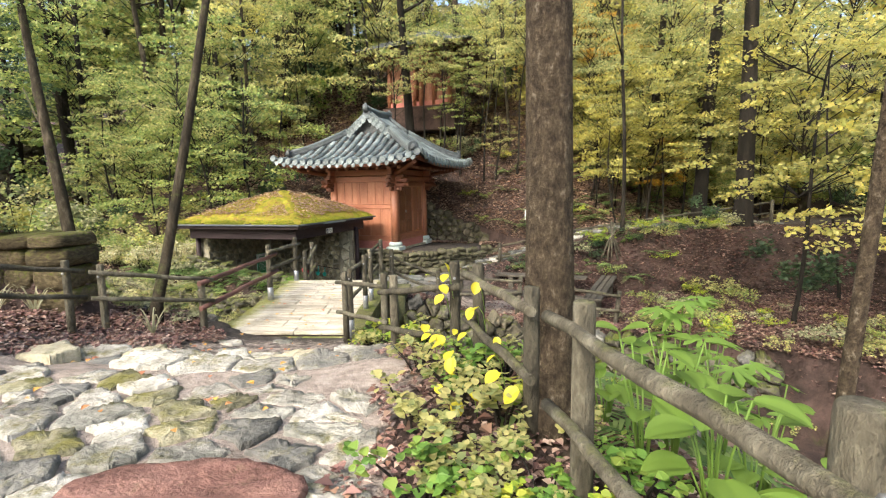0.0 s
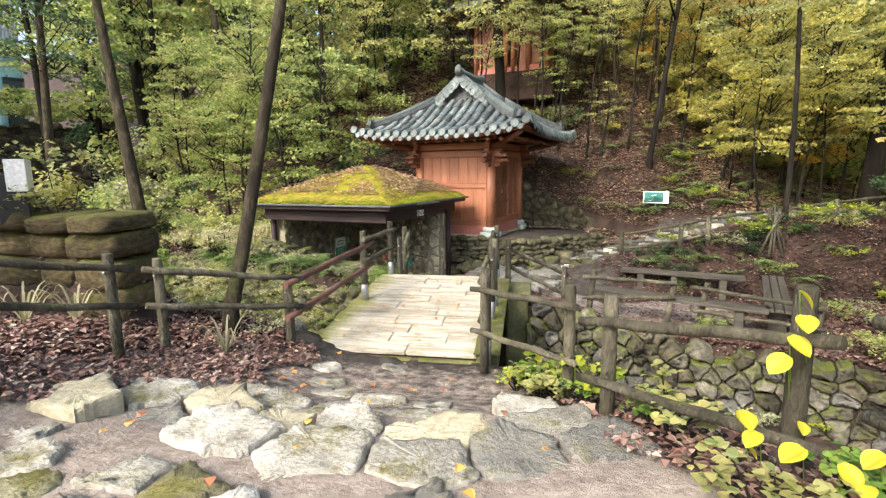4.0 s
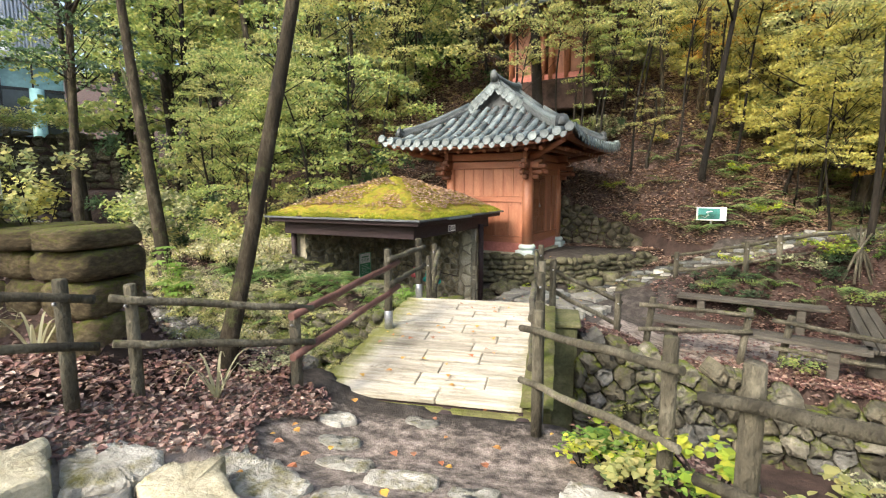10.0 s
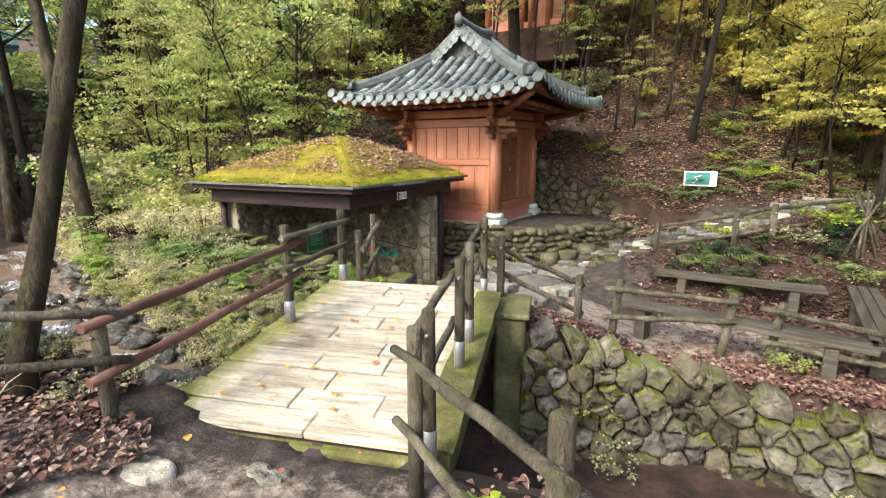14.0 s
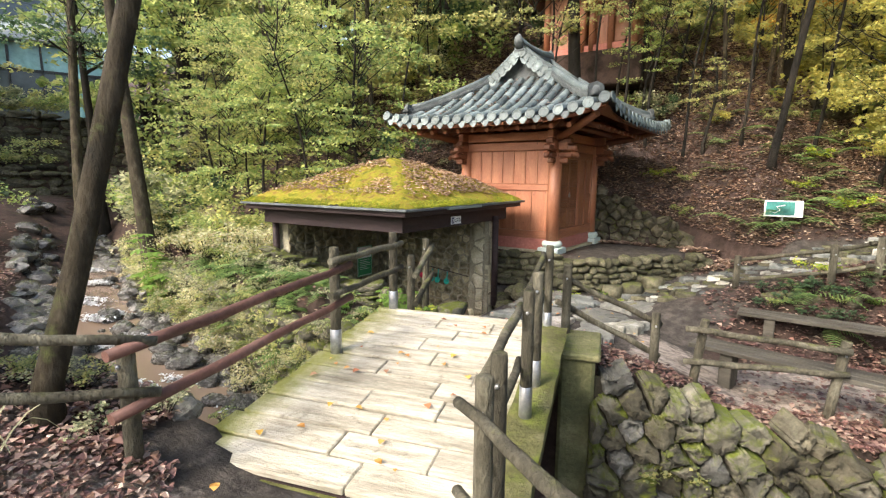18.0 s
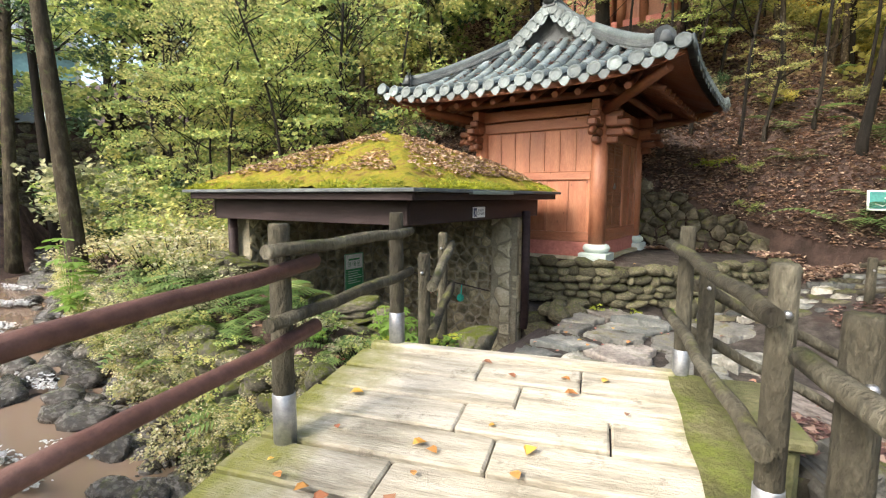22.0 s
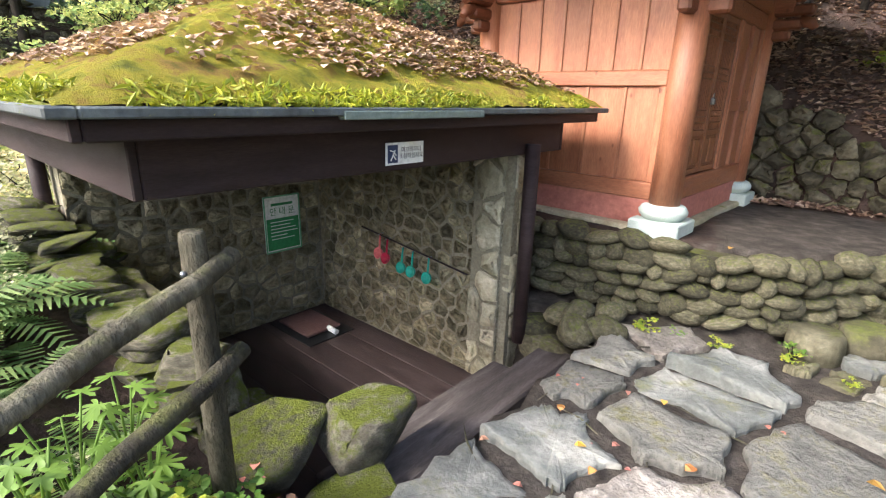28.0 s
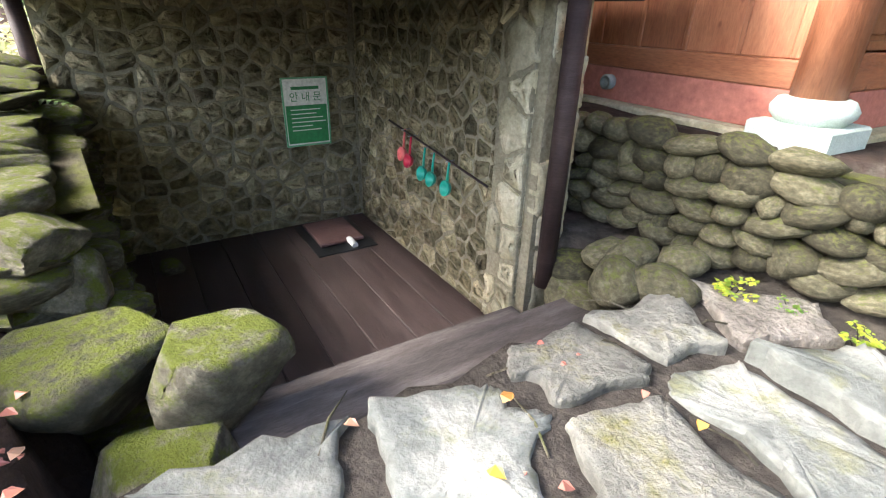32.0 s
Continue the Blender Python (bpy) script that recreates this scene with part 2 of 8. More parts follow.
def surface(name, colours, scale=3.0, rough=0.8, bump=0.3, fine=12.0, moss=0.0, moss_colour=(0.10, 0.13, 0.02), vary=0.25, stretch=(1, 1, 1), island=False, metal=0.0, streak=0.0, wet=0.0):
    """Stone, wood, bark or soil: a slow mottling of colours, a fine grain with relief, a change from piece to piece, moss on what faces up."""
    m, nt, bsdf = nodes_of(name)
    L = nt.links.new
    co = nod(nt, "ShaderNodeTexCoord")
    mp = nod(nt, "ShaderNodeMapping", Scale=stretch)
    if island:
        geo = nod(nt, "ShaderNodeNewGeometry")
        rand = geo.outputs["Random Per Island"]
    else:
        inf = nod(nt, "ShaderNodeObjectInfo")
        rand = inf.outputs["Random"]
    shift = nod(nt, "ShaderNodeVectorMath")
    shift.operation = "SCALE"
    comb = nod(nt, "ShaderNodeCombineXYZ")
    for i in range(3):
        L(rand, comb.inputs[i])
    L(comb.outputs[0], shift.inputs[0])
    shift.inputs["Scale"].default_value = 17.0
    add = nod(nt, "ShaderNodeVectorMath")
    L(co.outputs["Object"], add.inputs[0])
    L(shift.outputs[0], add.inputs[1])
    L(add.outputs[0], mp.inputs[0])
    n1 = nod(nt, "ShaderNodeTexNoise", Scale=scale, Detail=5.0, Roughness=0.62)
    n2 = nod(nt, "ShaderNodeTexNoise", Scale=scale * fine, Detail=6.0, Roughness=0.7)
    L(mp.outputs[0], n1.inputs["Vector"])
    L(mp.outputs[0], n2.inputs["Vector"])
    ramp = nod(nt, "ShaderNodeValToRGB")
    e = ramp.color_ramp.elements
    e[0].position, e[1].position = 0.28, 0.74
    e[0].color, e[1].color = (*colours[0], 1), (*colours[-1], 1)
    for i, c in enumerate(colours[1:-1]):
        k = e.new(0.28 + 0.46 * (i + 1) / (len(colours) - 1))
        k.color = (*c, 1)
    L(n1.outputs[0], ramp.inputs[0])
    hsv = nod(nt, "ShaderNodeHueSaturation")
    val = nod(nt, "ShaderNodeMapRange")
    L(rand, val.inputs[0])
    val.inputs[3].default_value, val.inputs[4].default_value = 1 - vary, 1 + vary
    grain = nod(nt, "ShaderNodeMapRange")
    L(n2.outputs[0], grain.inputs[0])
    grain.inputs[1].default_value, grain.inputs[2].default_value = 0.25, 0.75
    grain.inputs[3].default_value, grain.inputs[4].default_value = 0.68, 1.28
    mul = nod(nt, "ShaderNodeMath")
    mul.operation = "MULTIPLY"
    L(val.outputs[0], mul.inputs[0])
    L(grain.outputs[0], mul.inputs[1])
    L(mul.outputs[0], hsv.inputs["Value"])
    L(ramp.outputs[0], hsv.inputs["Color"])
    colour = hsv.outputs[0]
    if moss > 0:
        geo2 = nod(nt, "ShaderNodeNewGeometry")
        sep = nod(nt, "ShaderNodeSeparateXYZ")
        L(geo2.outputs["Normal"], sep.inputs[0])
        n3 = nod(nt, "ShaderNodeTexNoise", Scale=scale * 0.8 + 0.8, Detail=6.0, Roughness=0.7)
        L(add.outputs[0], n3.inputs["Vector"])
        s1 = nod(nt, "ShaderNodeMath")
        s1.operation = "MULTIPLY_ADD"
        L(sep.outputs[2], s1.inputs[0])
        s1.inputs[1].default_value = 0.16
        L(n3.outputs[0], s1.inputs[2])
        rg = nod(nt, "ShaderNodeMapRange")
        L(s1.outputs[0], rg.inputs[0])
        rg.inputs[1].default_value, rg.inputs[2].default_value = 0.78 - moss * 0.4, 0.95 - moss * 0.4
        mix = nod(nt, "ShaderNodeMix")
        mix.data_type = "RGBA"
        L(rg.outputs[0], mix.inputs[0])
        L(colour, mix.inputs[6])
        mg = nod(nt, "ShaderNodeMix")
        mg.data_type = "RGBA"
        L(n2.outputs[0], mg.inputs[0])
        mg.inputs[6].default_value = (*[c * 0.45 for c in moss_colour], 1)
        mg.inputs[7].default_value = (*[c * 1.6 for c in moss_colour], 1)
        L(mg.outputs[2], mix.inputs[7])
        colour = mix.outputs[2]
    L(colour, bsdf.inputs["Base Color"])
    rr = nod(nt, "ShaderNodeMapRange")
    L(n1.outputs[0], rr.inputs[0])
    rr.inputs[1].default_value, rr.inputs[2].default_value = 0.3, 0.7
    rr.inputs[3].default_value, rr.inputs[4].default_value = max(0.05, rough - 0.12 - wet), min(1, rough + 0.1)
    L(rr.outputs[0], bsdf.inputs["Roughness"])
    bsdf.inputs["Metallic"].default_value = metal
    if rough > 0.58:
        bsdf.inputs["Specular IOR Level"].default_value = 0.22
    if bump > 0:
        ad = nod(nt, "ShaderNodeMath")
        ad.operation = "MULTIPLY_ADD"
        L(n1.outputs[0], ad.inputs[0])
        ad.inputs[1].default_value = 1.6
        L(n2.outputs[0], ad.inputs[2])
        bp = nod(nt, "ShaderNodeBump", Strength=bump, Distance=0.03)
        L(ad.outputs[0], bp.inputs["Height"])
        L(bp.outputs[0], bsdf.inputs["Normal"])
    return m


def leafy(name, colours, through_light=0.45, rough=0.55):
    """Leaves: a colour of its own for each leaf, light shining through."""
    m, nt, bsdf = nodes_of(name)
    L = nt.links.new
    geo = nod(nt, "ShaderNodeNewGeometry")
    ramp = nod(nt, "ShaderNodeValToRGB")
    e = ramp.color_ramp.elements
    e[0].color, e[1].color = (*colours[0], 1), (*colours[-1], 1)
    for i, c in enumerate(colours[1:-1]):
        e.new((i + 1) / (len(colours) - 1)).color = (*c, 1)
    L(geo.outputs["Random Per Island"], ramp.inputs[0])
    co = nod(nt, "ShaderNodeTexCoord")
    n = nod(nt, "ShaderNodeTexNoise", Scale=0.9, Detail=4.0)
    L(co.outputs["Object"], n.inputs["Vector"])
    mr = nod(nt, "ShaderNodeMapRange")
    L(n.outputs[0], mr.inputs[0])
    mr.inputs[1].default_value, mr.inputs[2].default_value = 0.3, 0.7
    mr.inputs[3].default_value, mr.inputs[4].default_value = 0.6, 1.35
    hsv = nod(nt, "ShaderNodeHueSaturation")
    L(mr.outputs[0], hsv.inputs["Value"])
    L(ramp.outputs[0], hsv.inputs["Color"])
    L(hsv.outputs[0], bsdf.inputs["Base Color"])
    bsdf.inputs["Roughness"].default_value = rough
    tr = nod(nt, "ShaderNodeBsdfTranslucent")
    L(hsv.outputs[0], tr.inputs[0])
    mix = nod(nt, "ShaderNodeMixShader", Fac=through_light)
    L(bsdf.outputs[0], mix.inputs[1])
    L(tr.outputs[0], mix.inputs[2])
    L(mix.outputs[0], nt.nodes["Material Output"].inputs[0])
    return m


def plain(name, colour, rough=0.5, metal=0.0, spots=0.15):
    return surface(name, [tuple(c * (1 - spots) for c in colour), tuple(min(1, c * (1 + spots)) for c in colour)], 2.5, rough, 0.08, 14, vary=0.05, metal=metal)


GROUND = surface("leafy_soil", [(0.014, 0.010, 0.008), (0.042, 0.028, 0.022), (0.08, 0.052, 0.042), (0.03, 0.021, 0.016)], 2.6, 0.95, 1.0, 13, moss=0.10, moss_colour=(0.05, 0.06, 0.015), vary=0)


def blend_soil(m, colours, scale, layer="soil"):
    """Bare pale soil where the ground carries it."""
    nt = m.node_tree
    L = nt.links.new
    bsdf = nt.nodes["Principled BSDF"]
    old = bsdf.inputs["Base Color"].links[0].from_socket
    at0 = nod(nt, "ShaderNodeAttribute")
    at0.attribute_name = layer
    co = nod(nt, "ShaderNodeTexCoord")
    n = nod(nt, "ShaderNodeTexNoise", Scale=scale, Detail=8.0, Roughness=0.7)
    L(co.outputs["Object"], n.inputs["Vector"])
    ramp = nod(nt, "ShaderNodeValToRGB")
    e = ramp.color_ramp.elements
    e[0].position, e[1].position = 0.3, 0.72
    e[0].color, e[1].color = (*colours[0], 1), (*colours[-1], 1)
    e.new(0.5).color = (*colours[1], 1)
    L(n.outputs[0], ramp.inputs[0])
    edge = nod(nt, "ShaderNodeMath")
    edge.operation = "ADD"
    L(at0.outputs["Fac"], edge.inputs[0])
    L(n.outputs[0], edge.inputs[1])
    rg = nod(nt, "ShaderNodeMapRange")
    L(edge.outputs[0], rg.inputs[0])
    rg.inputs[1].default_value, rg.inputs[2].default_value = 0.85, 1.15
    mix = nod(nt, "ShaderNodeMix")
    mix.data_type = "RGBA"
    L(rg.outputs[0], mix.inputs[0])
    L(old, mix.inputs[6])
    L(ramp.outputs[0], mix.inputs[7])
    L(mix.outputs[2], bsdf.inputs["Base Color"])


blend_soil(GROUND, [(0.026, 0.022, 0.018), (0.06, 0.051, 0.043), (0.13, 0.113, 0.095)], 7.0)
blend_soil(GROUND, [(0.17, 0.14, 0.115), (0.32, 0.27, 0.228), (0.47, 0.405, 0.345)], 9.0, "sand")
FLAG = surface("flagstone", [(0.20, 0.19, 0.155), (0.42, 0.405, 0.345), (0.64, 0.62, 0.55)], 4.2, 0.9, 1.0, 7, moss=0.34, moss_colour=(0.16, 0.145, 0.05), vary=0.26)
FLAG_GREY = surface("weathered_flagstone", [(0.128, 0.131, 0.11), (0.327, 0.32, 0.268), (0.639, 0.614, 0.536)], 5.0, 0.9, 1.0, 7, moss=0.25, moss_colour=(0.15, 0.14, 0.05), vary=0.4)
FLAG_MOSSY = surface("mossy_flagstone", [(0.12, 0.115, 0.07), (0.25, 0.235, 0.15), (0.42, 0.40, 0.29)], 4.5, 0.92, 1.0, 7, moss=0.5, moss_colour=(0.17, 0.16, 0.05), vary=0.3)
SLATE = surface("grey_flagstone", [(0.0612, 0.0665, 0.0612), (0.136, 0.142, 0.13), (0.317, 0.312, 0.277)], 2.6, 0.75, 0.5, 12, moss=0.2, moss_colour=(0.14, 0.14, 0.06), vary=0.38)
PALESLATE = surface("pale_grey_flagstone", [(0.0994, 0.0994, 0.0869), (0.203, 0.199, 0.174), (0.331, 0.323, 0.285)], 4.0, 0.85, 1.0, 7, moss=0.25, moss_colour=(0.15, 0.14, 0.05), vary=0.25)
PINKSLATE = surface("pinkish_flagstone", [(0.137, 0.121, 0.106), (0.275, 0.248, 0.216), (0.444, 0.412, 0.359)], 3.6, 0.85, 0.9, 8, moss=0.2, moss_colour=(0.14, 0.14, 0.06), vary=0.25)
REDSTONE = surface("red_flagstone", [(0.10, 0.05, 0.038), (0.20, 0.105, 0.082), (0.33, 0.19, 0.15)], 3.4, 0.88, 1.0, 7, moss=0.12, moss_colour=(0.16, 0.13, 0.07), vary=0.1)
COBBLE = surface("cobble", [(0.0442, 0.0408, 0.0245), (0.109, 0.1, 0.0625), (0.211, 0.194, 0.132)], 4.5, 0.82, 0.7, 7, moss=0.42, moss_colour=(0.12, 0.135, 0.035), vary=0.5)
MOSSROCK = surface("mossy_rock", [(0.05, 0.048, 0.035), (0.13, 0.12, 0.09), (0.28, 0.26, 0.20)], 3.2, 0.88, 0.9, 7, moss=0.62, moss_colour=(0.105, 0.125, 0.018), vary=0.35)
DARKROCK = surface("dark_mossy_rock", [(0.035, 0.031, 0.02), (0.095, 0.085, 0.058), (0.20, 0.18, 0.125)], 3.4, 0.9, 0.9, 7, moss=0.5, moss_colour=(0.09, 0.10, 0.018), vary=0.45)
BROWNROCK = surface("brown_hewn_rock", [(0.05, 0.038, 0.02), (0.14, 0.11, 0.06), (0.28, 0.23, 0.13)], 4.4, 0.92, 1.0, 7, moss=0.6, moss_colour=(0.12, 0.13, 0.025), vary=0.35)
GREYROCK = surface("pale_rubble", [(0.06, 0.0585, 0.0488), (0.143, 0.139, 0.12), (0.285, 0.277, 0.247)], 4.0, 0.9, 0.9, 7, moss=0.3, moss_colour=(0.11, 0.12, 0.03), vary=0.4)
WETROCK = surface("wet_rock", [(0.022, 0.02, 0.017), (0.065, 0.06, 0.052), (0.22, 0.21, 0.19)], 3.4, 0.36, 0.6, 8, moss=0.25, moss_colour=(0.1, 0.12, 0.02), vary=0.6, wet=0.2)
WALLSTONE = surface("rubble_stone", [(0.124, 0.107, 0.0565), (0.281, 0.247, 0.153), (0.508, 0.451, 0.299)], 6.0, 0.85, 0.9, 7, moss=0.12, moss_colour=(0.2, 0.2, 0.08), vary=0.45)
MORTAR = surface("mortar", [(0.183, 0.166, 0.113), (0.295, 0.273, 0.203)], 5, 0.95, 0.6, 8, vary=0)
GRANITE = surface("granite", [(0.40, 0.47, 0.43), (0.54, 0.61, 0.57)], 6, 0.7, 0.3, 20, moss=0.08, vary=0.05)
KERB = surface("kerb_stone", [(0.24, 0.215, 0.13), (0.42, 0.385, 0.27), (0.54, 0.50, 0.38)], 4, 0.85, 0.6, 9, moss=0.2, moss_colour=(0.2, 0.19, 0.06), vary=0.2)
DECK = surface("deck_plank", [(0.207, 0.179, 0.127), (0.451, 0.414, 0.324), (0.62, 0.583, 0.489)], 1.8, 0.85, 0.55, 10, stretch=(1, 7, 7), vary=0.13, moss=0.0)


def deck_wear(m):
    """Moss on the planks' ends and dark rot stains."""
    nt = m.node_tree
    L = nt.links.new
    bsdf = nt.nodes["Principled BSDF"]
    old = bsdf.inputs["Base Color"].links[0].from_socket
    geo = nod(nt, "ShaderNodeNewGeometry")
    sep = nod(nt, "ShaderNodeSeparateXYZ")
    L(geo.outputs["Position"], sep.inputs[0])
    n = nod(nt, "ShaderNodeTexNoise", Scale=3.2, Detail=7.0, Roughness=0.68)
    L(geo.outputs["Position"], n.inputs["Vector"])
    st = nod(nt, "ShaderNodeTexNoise", Scale=6.5, Detail=6.0, Roughness=0.75)
    L(geo.outputs["Position"], st.inputs["Vector"])
    sr = nod(nt, "ShaderNodeMapRange")
    L(st.outputs[0], sr.inputs[0])
    sr.inputs[1].default_value, sr.inputs[2].default_value = 0.57, 0.70
    sr.inputs[4].default_value = 0.75
    dark = nod(nt, "ShaderNodeMix")
    dark.data_type = "RGBA"
    L(sr.outputs[0], dark.inputs[0])
    L(old, dark.inputs[6])
    dark.inputs[7].default_value = (0.14, 0.12, 0.085, 1)
    off = nod(nt, "ShaderNodeMath")
    off.operation = "ADD"
    L(sep.outputs[0], off.inputs[0])
    off.inputs[1].default_value = 2.34
    ab = nod(nt, "ShaderNodeMath")
    ab.operation = "ABSOLUTE"
    L(off.outputs[0], ab.inputs[0])
    ad = nod(nt, "ShaderNodeMath")
    ad.operation = "ADD"
    L(ab.outputs[0], ad.inputs[0])
    L(n.outputs[0], ad.inputs[1])
    rg = nod(nt, "ShaderNodeMapRange")
    L(ad.outputs[0], rg.inputs[0])
    rg.inputs[1].default_value, rg.inputs[2].default_value = 1.14, 1.5
    mc = nod(nt, "ShaderNodeMix")
    mc.data_type = "RGBA"
    L(st.outputs[0], mc.inputs[0])
    mc.inputs[6].default_value = (0.085, 0.10, 0.02, 1)
    mc.inputs[7].default_value = (0.26, 0.25, 0.075, 1)
    mix = nod(nt, "ShaderNodeMix")
    mix.data_type = "RGBA"
    L(rg.outputs[0], mix.inputs[0])
    L(dark.outputs[2], mix.inputs[6])
    L(mc.outputs[2], mix.inputs[7])
    L(mix.outputs[2], bsdf.inputs["Base Color"])


deck_wear(DECK)
MOSSY_DECK = surface("mossy_timber", [(0.06, 0.06, 0.022), (0.135, 0.13, 0.05), (0.26, 0.23, 0.13)], 3.5, 0.95, 0.8, 9, moss=0.4, moss_colour=(0.12, 0.14, 0.025), vary=0.2)
MOSSY_WALL = surface("mossy_render", [(0.06, 0.065, 0.03), (0.12, 0.12, 0.055), (0.21, 0.19, 0.10)], 3.0, 0.92, 0.7, 9, moss=0.3, moss_colour=(0.10, 0.12, 0.02), vary=0.1)
RAIL = surface("rail_timber", [(0.042, 0.037, 0.026), (0.095, 0.086, 0.06), (0.20, 0.184, 0.135)], 4.5, 0.85, 0.9, 8, stretch=(1.6, 1.6, 0.6), vary=0.35, moss=0.34, moss_colour=(0.12, 0.125, 0.045))
REDRAIL = surface("red_brown_rail", [(0.07, 0.035, 0.028), (0.13, 0.066, 0.052), (0.18, 0.105, 0.085)], 2.2, 0.6, 0.25, 12, vary=0.12)
DARKWOOD = surface("dark_brown_paint", [(0.016, 0.010, 0.010), (0.030, 0.019, 0.019), (0.05, 0.034, 0.033)], 2.0, 0.62, 0.25, 14, stretch=(1, 1, 6), vary=0.1)
FLOORWOOD = surface("old_floorboard", [(0.022, 0.014, 0.013), (0.05, 0.033, 0.03), (0.085, 0.06, 0.055)], 1.8, 0.55, 0.3, 12, stretch=(1, 6, 1), vary=0.1)
STEPWOOD = surface("step_timber", [(0.05, 0.042, 0.038), (0.10, 0.086, 0.08), (0.17, 0.15, 0.14)], 1.8, 0.75, 0.35, 12, stretch=(7, 1, 7), vary=0.12)
PINE = surface("orange_pine", [(0.212, 0.0681, 0.0318), (0.318, 0.127, 0.0651), (0.386, 0.176, 0.0968)], 1.4, 0.5, 0.2, 16, stretch=(5, 5, 0.7), vary=0.14)
PINE_H = surface("orange_pine_beam", [(0.204, 0.0651, 0.0303), (0.303, 0.117, 0.059), (0.363, 0.16, 0.087)], 1.4, 0.5, 0.2, 16, stretch=(0.8, 0.8, 5), vary=0.12)


def knots(m):
    """Small dark knots scattered over pine boards."""
    nt = m.node_tree
    L = nt.links.new
    bsdf = nt.nodes["Principled BSDF"]
    old = bsdf.inputs["Base Color"].links[0].from_socket
    geo = nod(nt, "ShaderNodeNewGeometry")
    mp = nod(nt, "ShaderNodeMapping", Scale=(1.6, 1.6, 1.0))
    L(geo.outputs["Position"], mp.inputs[0])
    v = nod(nt, "ShaderNodeTexVoronoi", Scale=3.4)
    L(mp.outputs[0], v.inputs["Vector"])
    rg = nod(nt, "ShaderNodeMapRange")
    L(v.outputs["Distance"], rg.inputs[0])
    rg.inputs[1].default_value, rg.inputs[2].default_value = 0.05, 0.105
    rg.inputs[3].default_value, rg.inputs[4].default_value = 0.85, 0.0
    mix = nod(nt, "ShaderNodeMix")
    mix.data_type = "RGBA"
    L(rg.outputs[0], mix.inputs[0])
    L(old, mix.inputs[6])
    mix.inputs[7].default_value = (0.09, 0.028, 0.012, 1)
    L(mix.outputs[2], bsdf.inputs["Base Color"])


knots(PINE)
knots(PINE_H)
# deeper red pine, with the shade under the eaves put into its colour
PINE_SHADED = surface("red_brown_pine", [(0.128, 0.04, 0.0176), (0.2, 0.072, 0.032)], 2.0, 0.55, 0.15, 12, vary=0.12)
LATTICE = surface("lattice_pine", [(0.17, 0.065, 0.028), (0.26, 0.105, 0.048)], 2.0, 0.55, 0.15, 12, vary=0.1)
PINK = surface("pink_plaster", [(0.36, 0.13, 0.10), (0.46, 0.19, 0.15)], 2.0, 0.8, 0.15, 10, vary=0.0)
TILE = surface("grey_roof_tile", [(0.0609, 0.0792, 0.0784), (0.115, 0.143, 0.14), (0.202, 0.234, 0.228)], 3.0, 0.56, 0.4, 9, vary=0.45)
TILE_DARK = surface("dark_roof_tile", [(0.045, 0.05, 0.052), (0.09, 0.10, 0.10), (0.17, 0.19, 0.185)], 3.0, 0.6, 0.3, 10, vary=0.2)
MOSS = surface("thick_moss", [(0.09, 0.10, 0.012), (0.21, 0.21, 0.018), (0.33, 0.29, 0.028), (0.27, 0.17, 0.045), (0.13, 0.13, 0.02)], 7.0, 1.0, 1.0, 26, vary=0)
BARK = surface("bark", [(0.016, 0.013, 0.008), (0.045, 0.036, 0.022), (0.12, 0.10, 0.07)], 7.0, 0.95, 1.0, 7, stretch=(1.4, 1.4, 0.5), moss=0.5, moss_colour=(0.075, 0.085, 0.028), vary=0.25)
BARK_DARK = surface("dark_bark", [(0.007, 0.006, 0.004), (0.018, 0.015, 0.011), (0.045, 0.037, 0.027)], 3.0, 0.95, 1.0, 9, stretch=(1.5, 1.5, 0.4), vary=0.25)
BARK_GREY = surface("lichen_bark", [(0.022, 0.016, 0.009), (0.058, 0.042, 0.025), (0.105, 0.08, 0.05), (0.24, 0.21, 0.155)], 24.0, 0.95, 1.0, 4, stretch=(1.2, 1.2, 0.7), moss=0.3, moss_colour=(0.085, 0.08, 0.03), vary=0.12)
WHITE = plain("white_sheet", (0.78, 0.79, 0.77), 0.4, spots=0.04)
BLACK = plain("black_paint", (0.012, 0.013, 0.014), 0.4)
INK = plain("dark_ink", (0.03, 0.03, 0.035), 0.5)
SIGNGREEN = plain("green_sheet", (0.035, 0.24, 0.085), 0.4, spots=0.1)
SIGNBLUE = plain("navy_sheet", (0.02, 0.035, 0.10), 0.4)
TEAL = plain("teal_plastic", (0.01, 0.32, 0.24), 0.35)
PINKPL = plain("pink_plastic", (0.75, 0.16, 0.16), 0.35)
REDPL = plain("red_plastic", (0.45, 0.01, 0.05), 0.35)
STEEL = plain("dull_steel", (0.35, 0.36, 0.37), 0.4, 0.8)
GREYBOARD = surface("weathered_bench_board", [(0.0374, 0.0326, 0.0245), (0.0816, 0.0734, 0.0571), (0.136, 0.124, 0.101)], 1.6, 0.8, 0.4, 12, stretch=(1, 6, 6), vary=0.16)
# darker litter colours for the right-hand slope and the benches
LITTER_DARK = leafy("old_fallen_leaves", [(0.035, 0.016, 0.013), (0.085, 0.036, 0.03), (0.15, 0.07, 0.055), (0.06, 0.024, 0.021), (0.24, 0.15, 0.11), (0.03, 0.014, 0.012), (0.34, 0.24, 0.18), (0.11, 0.05, 0.03)], 0.1, 0.6)
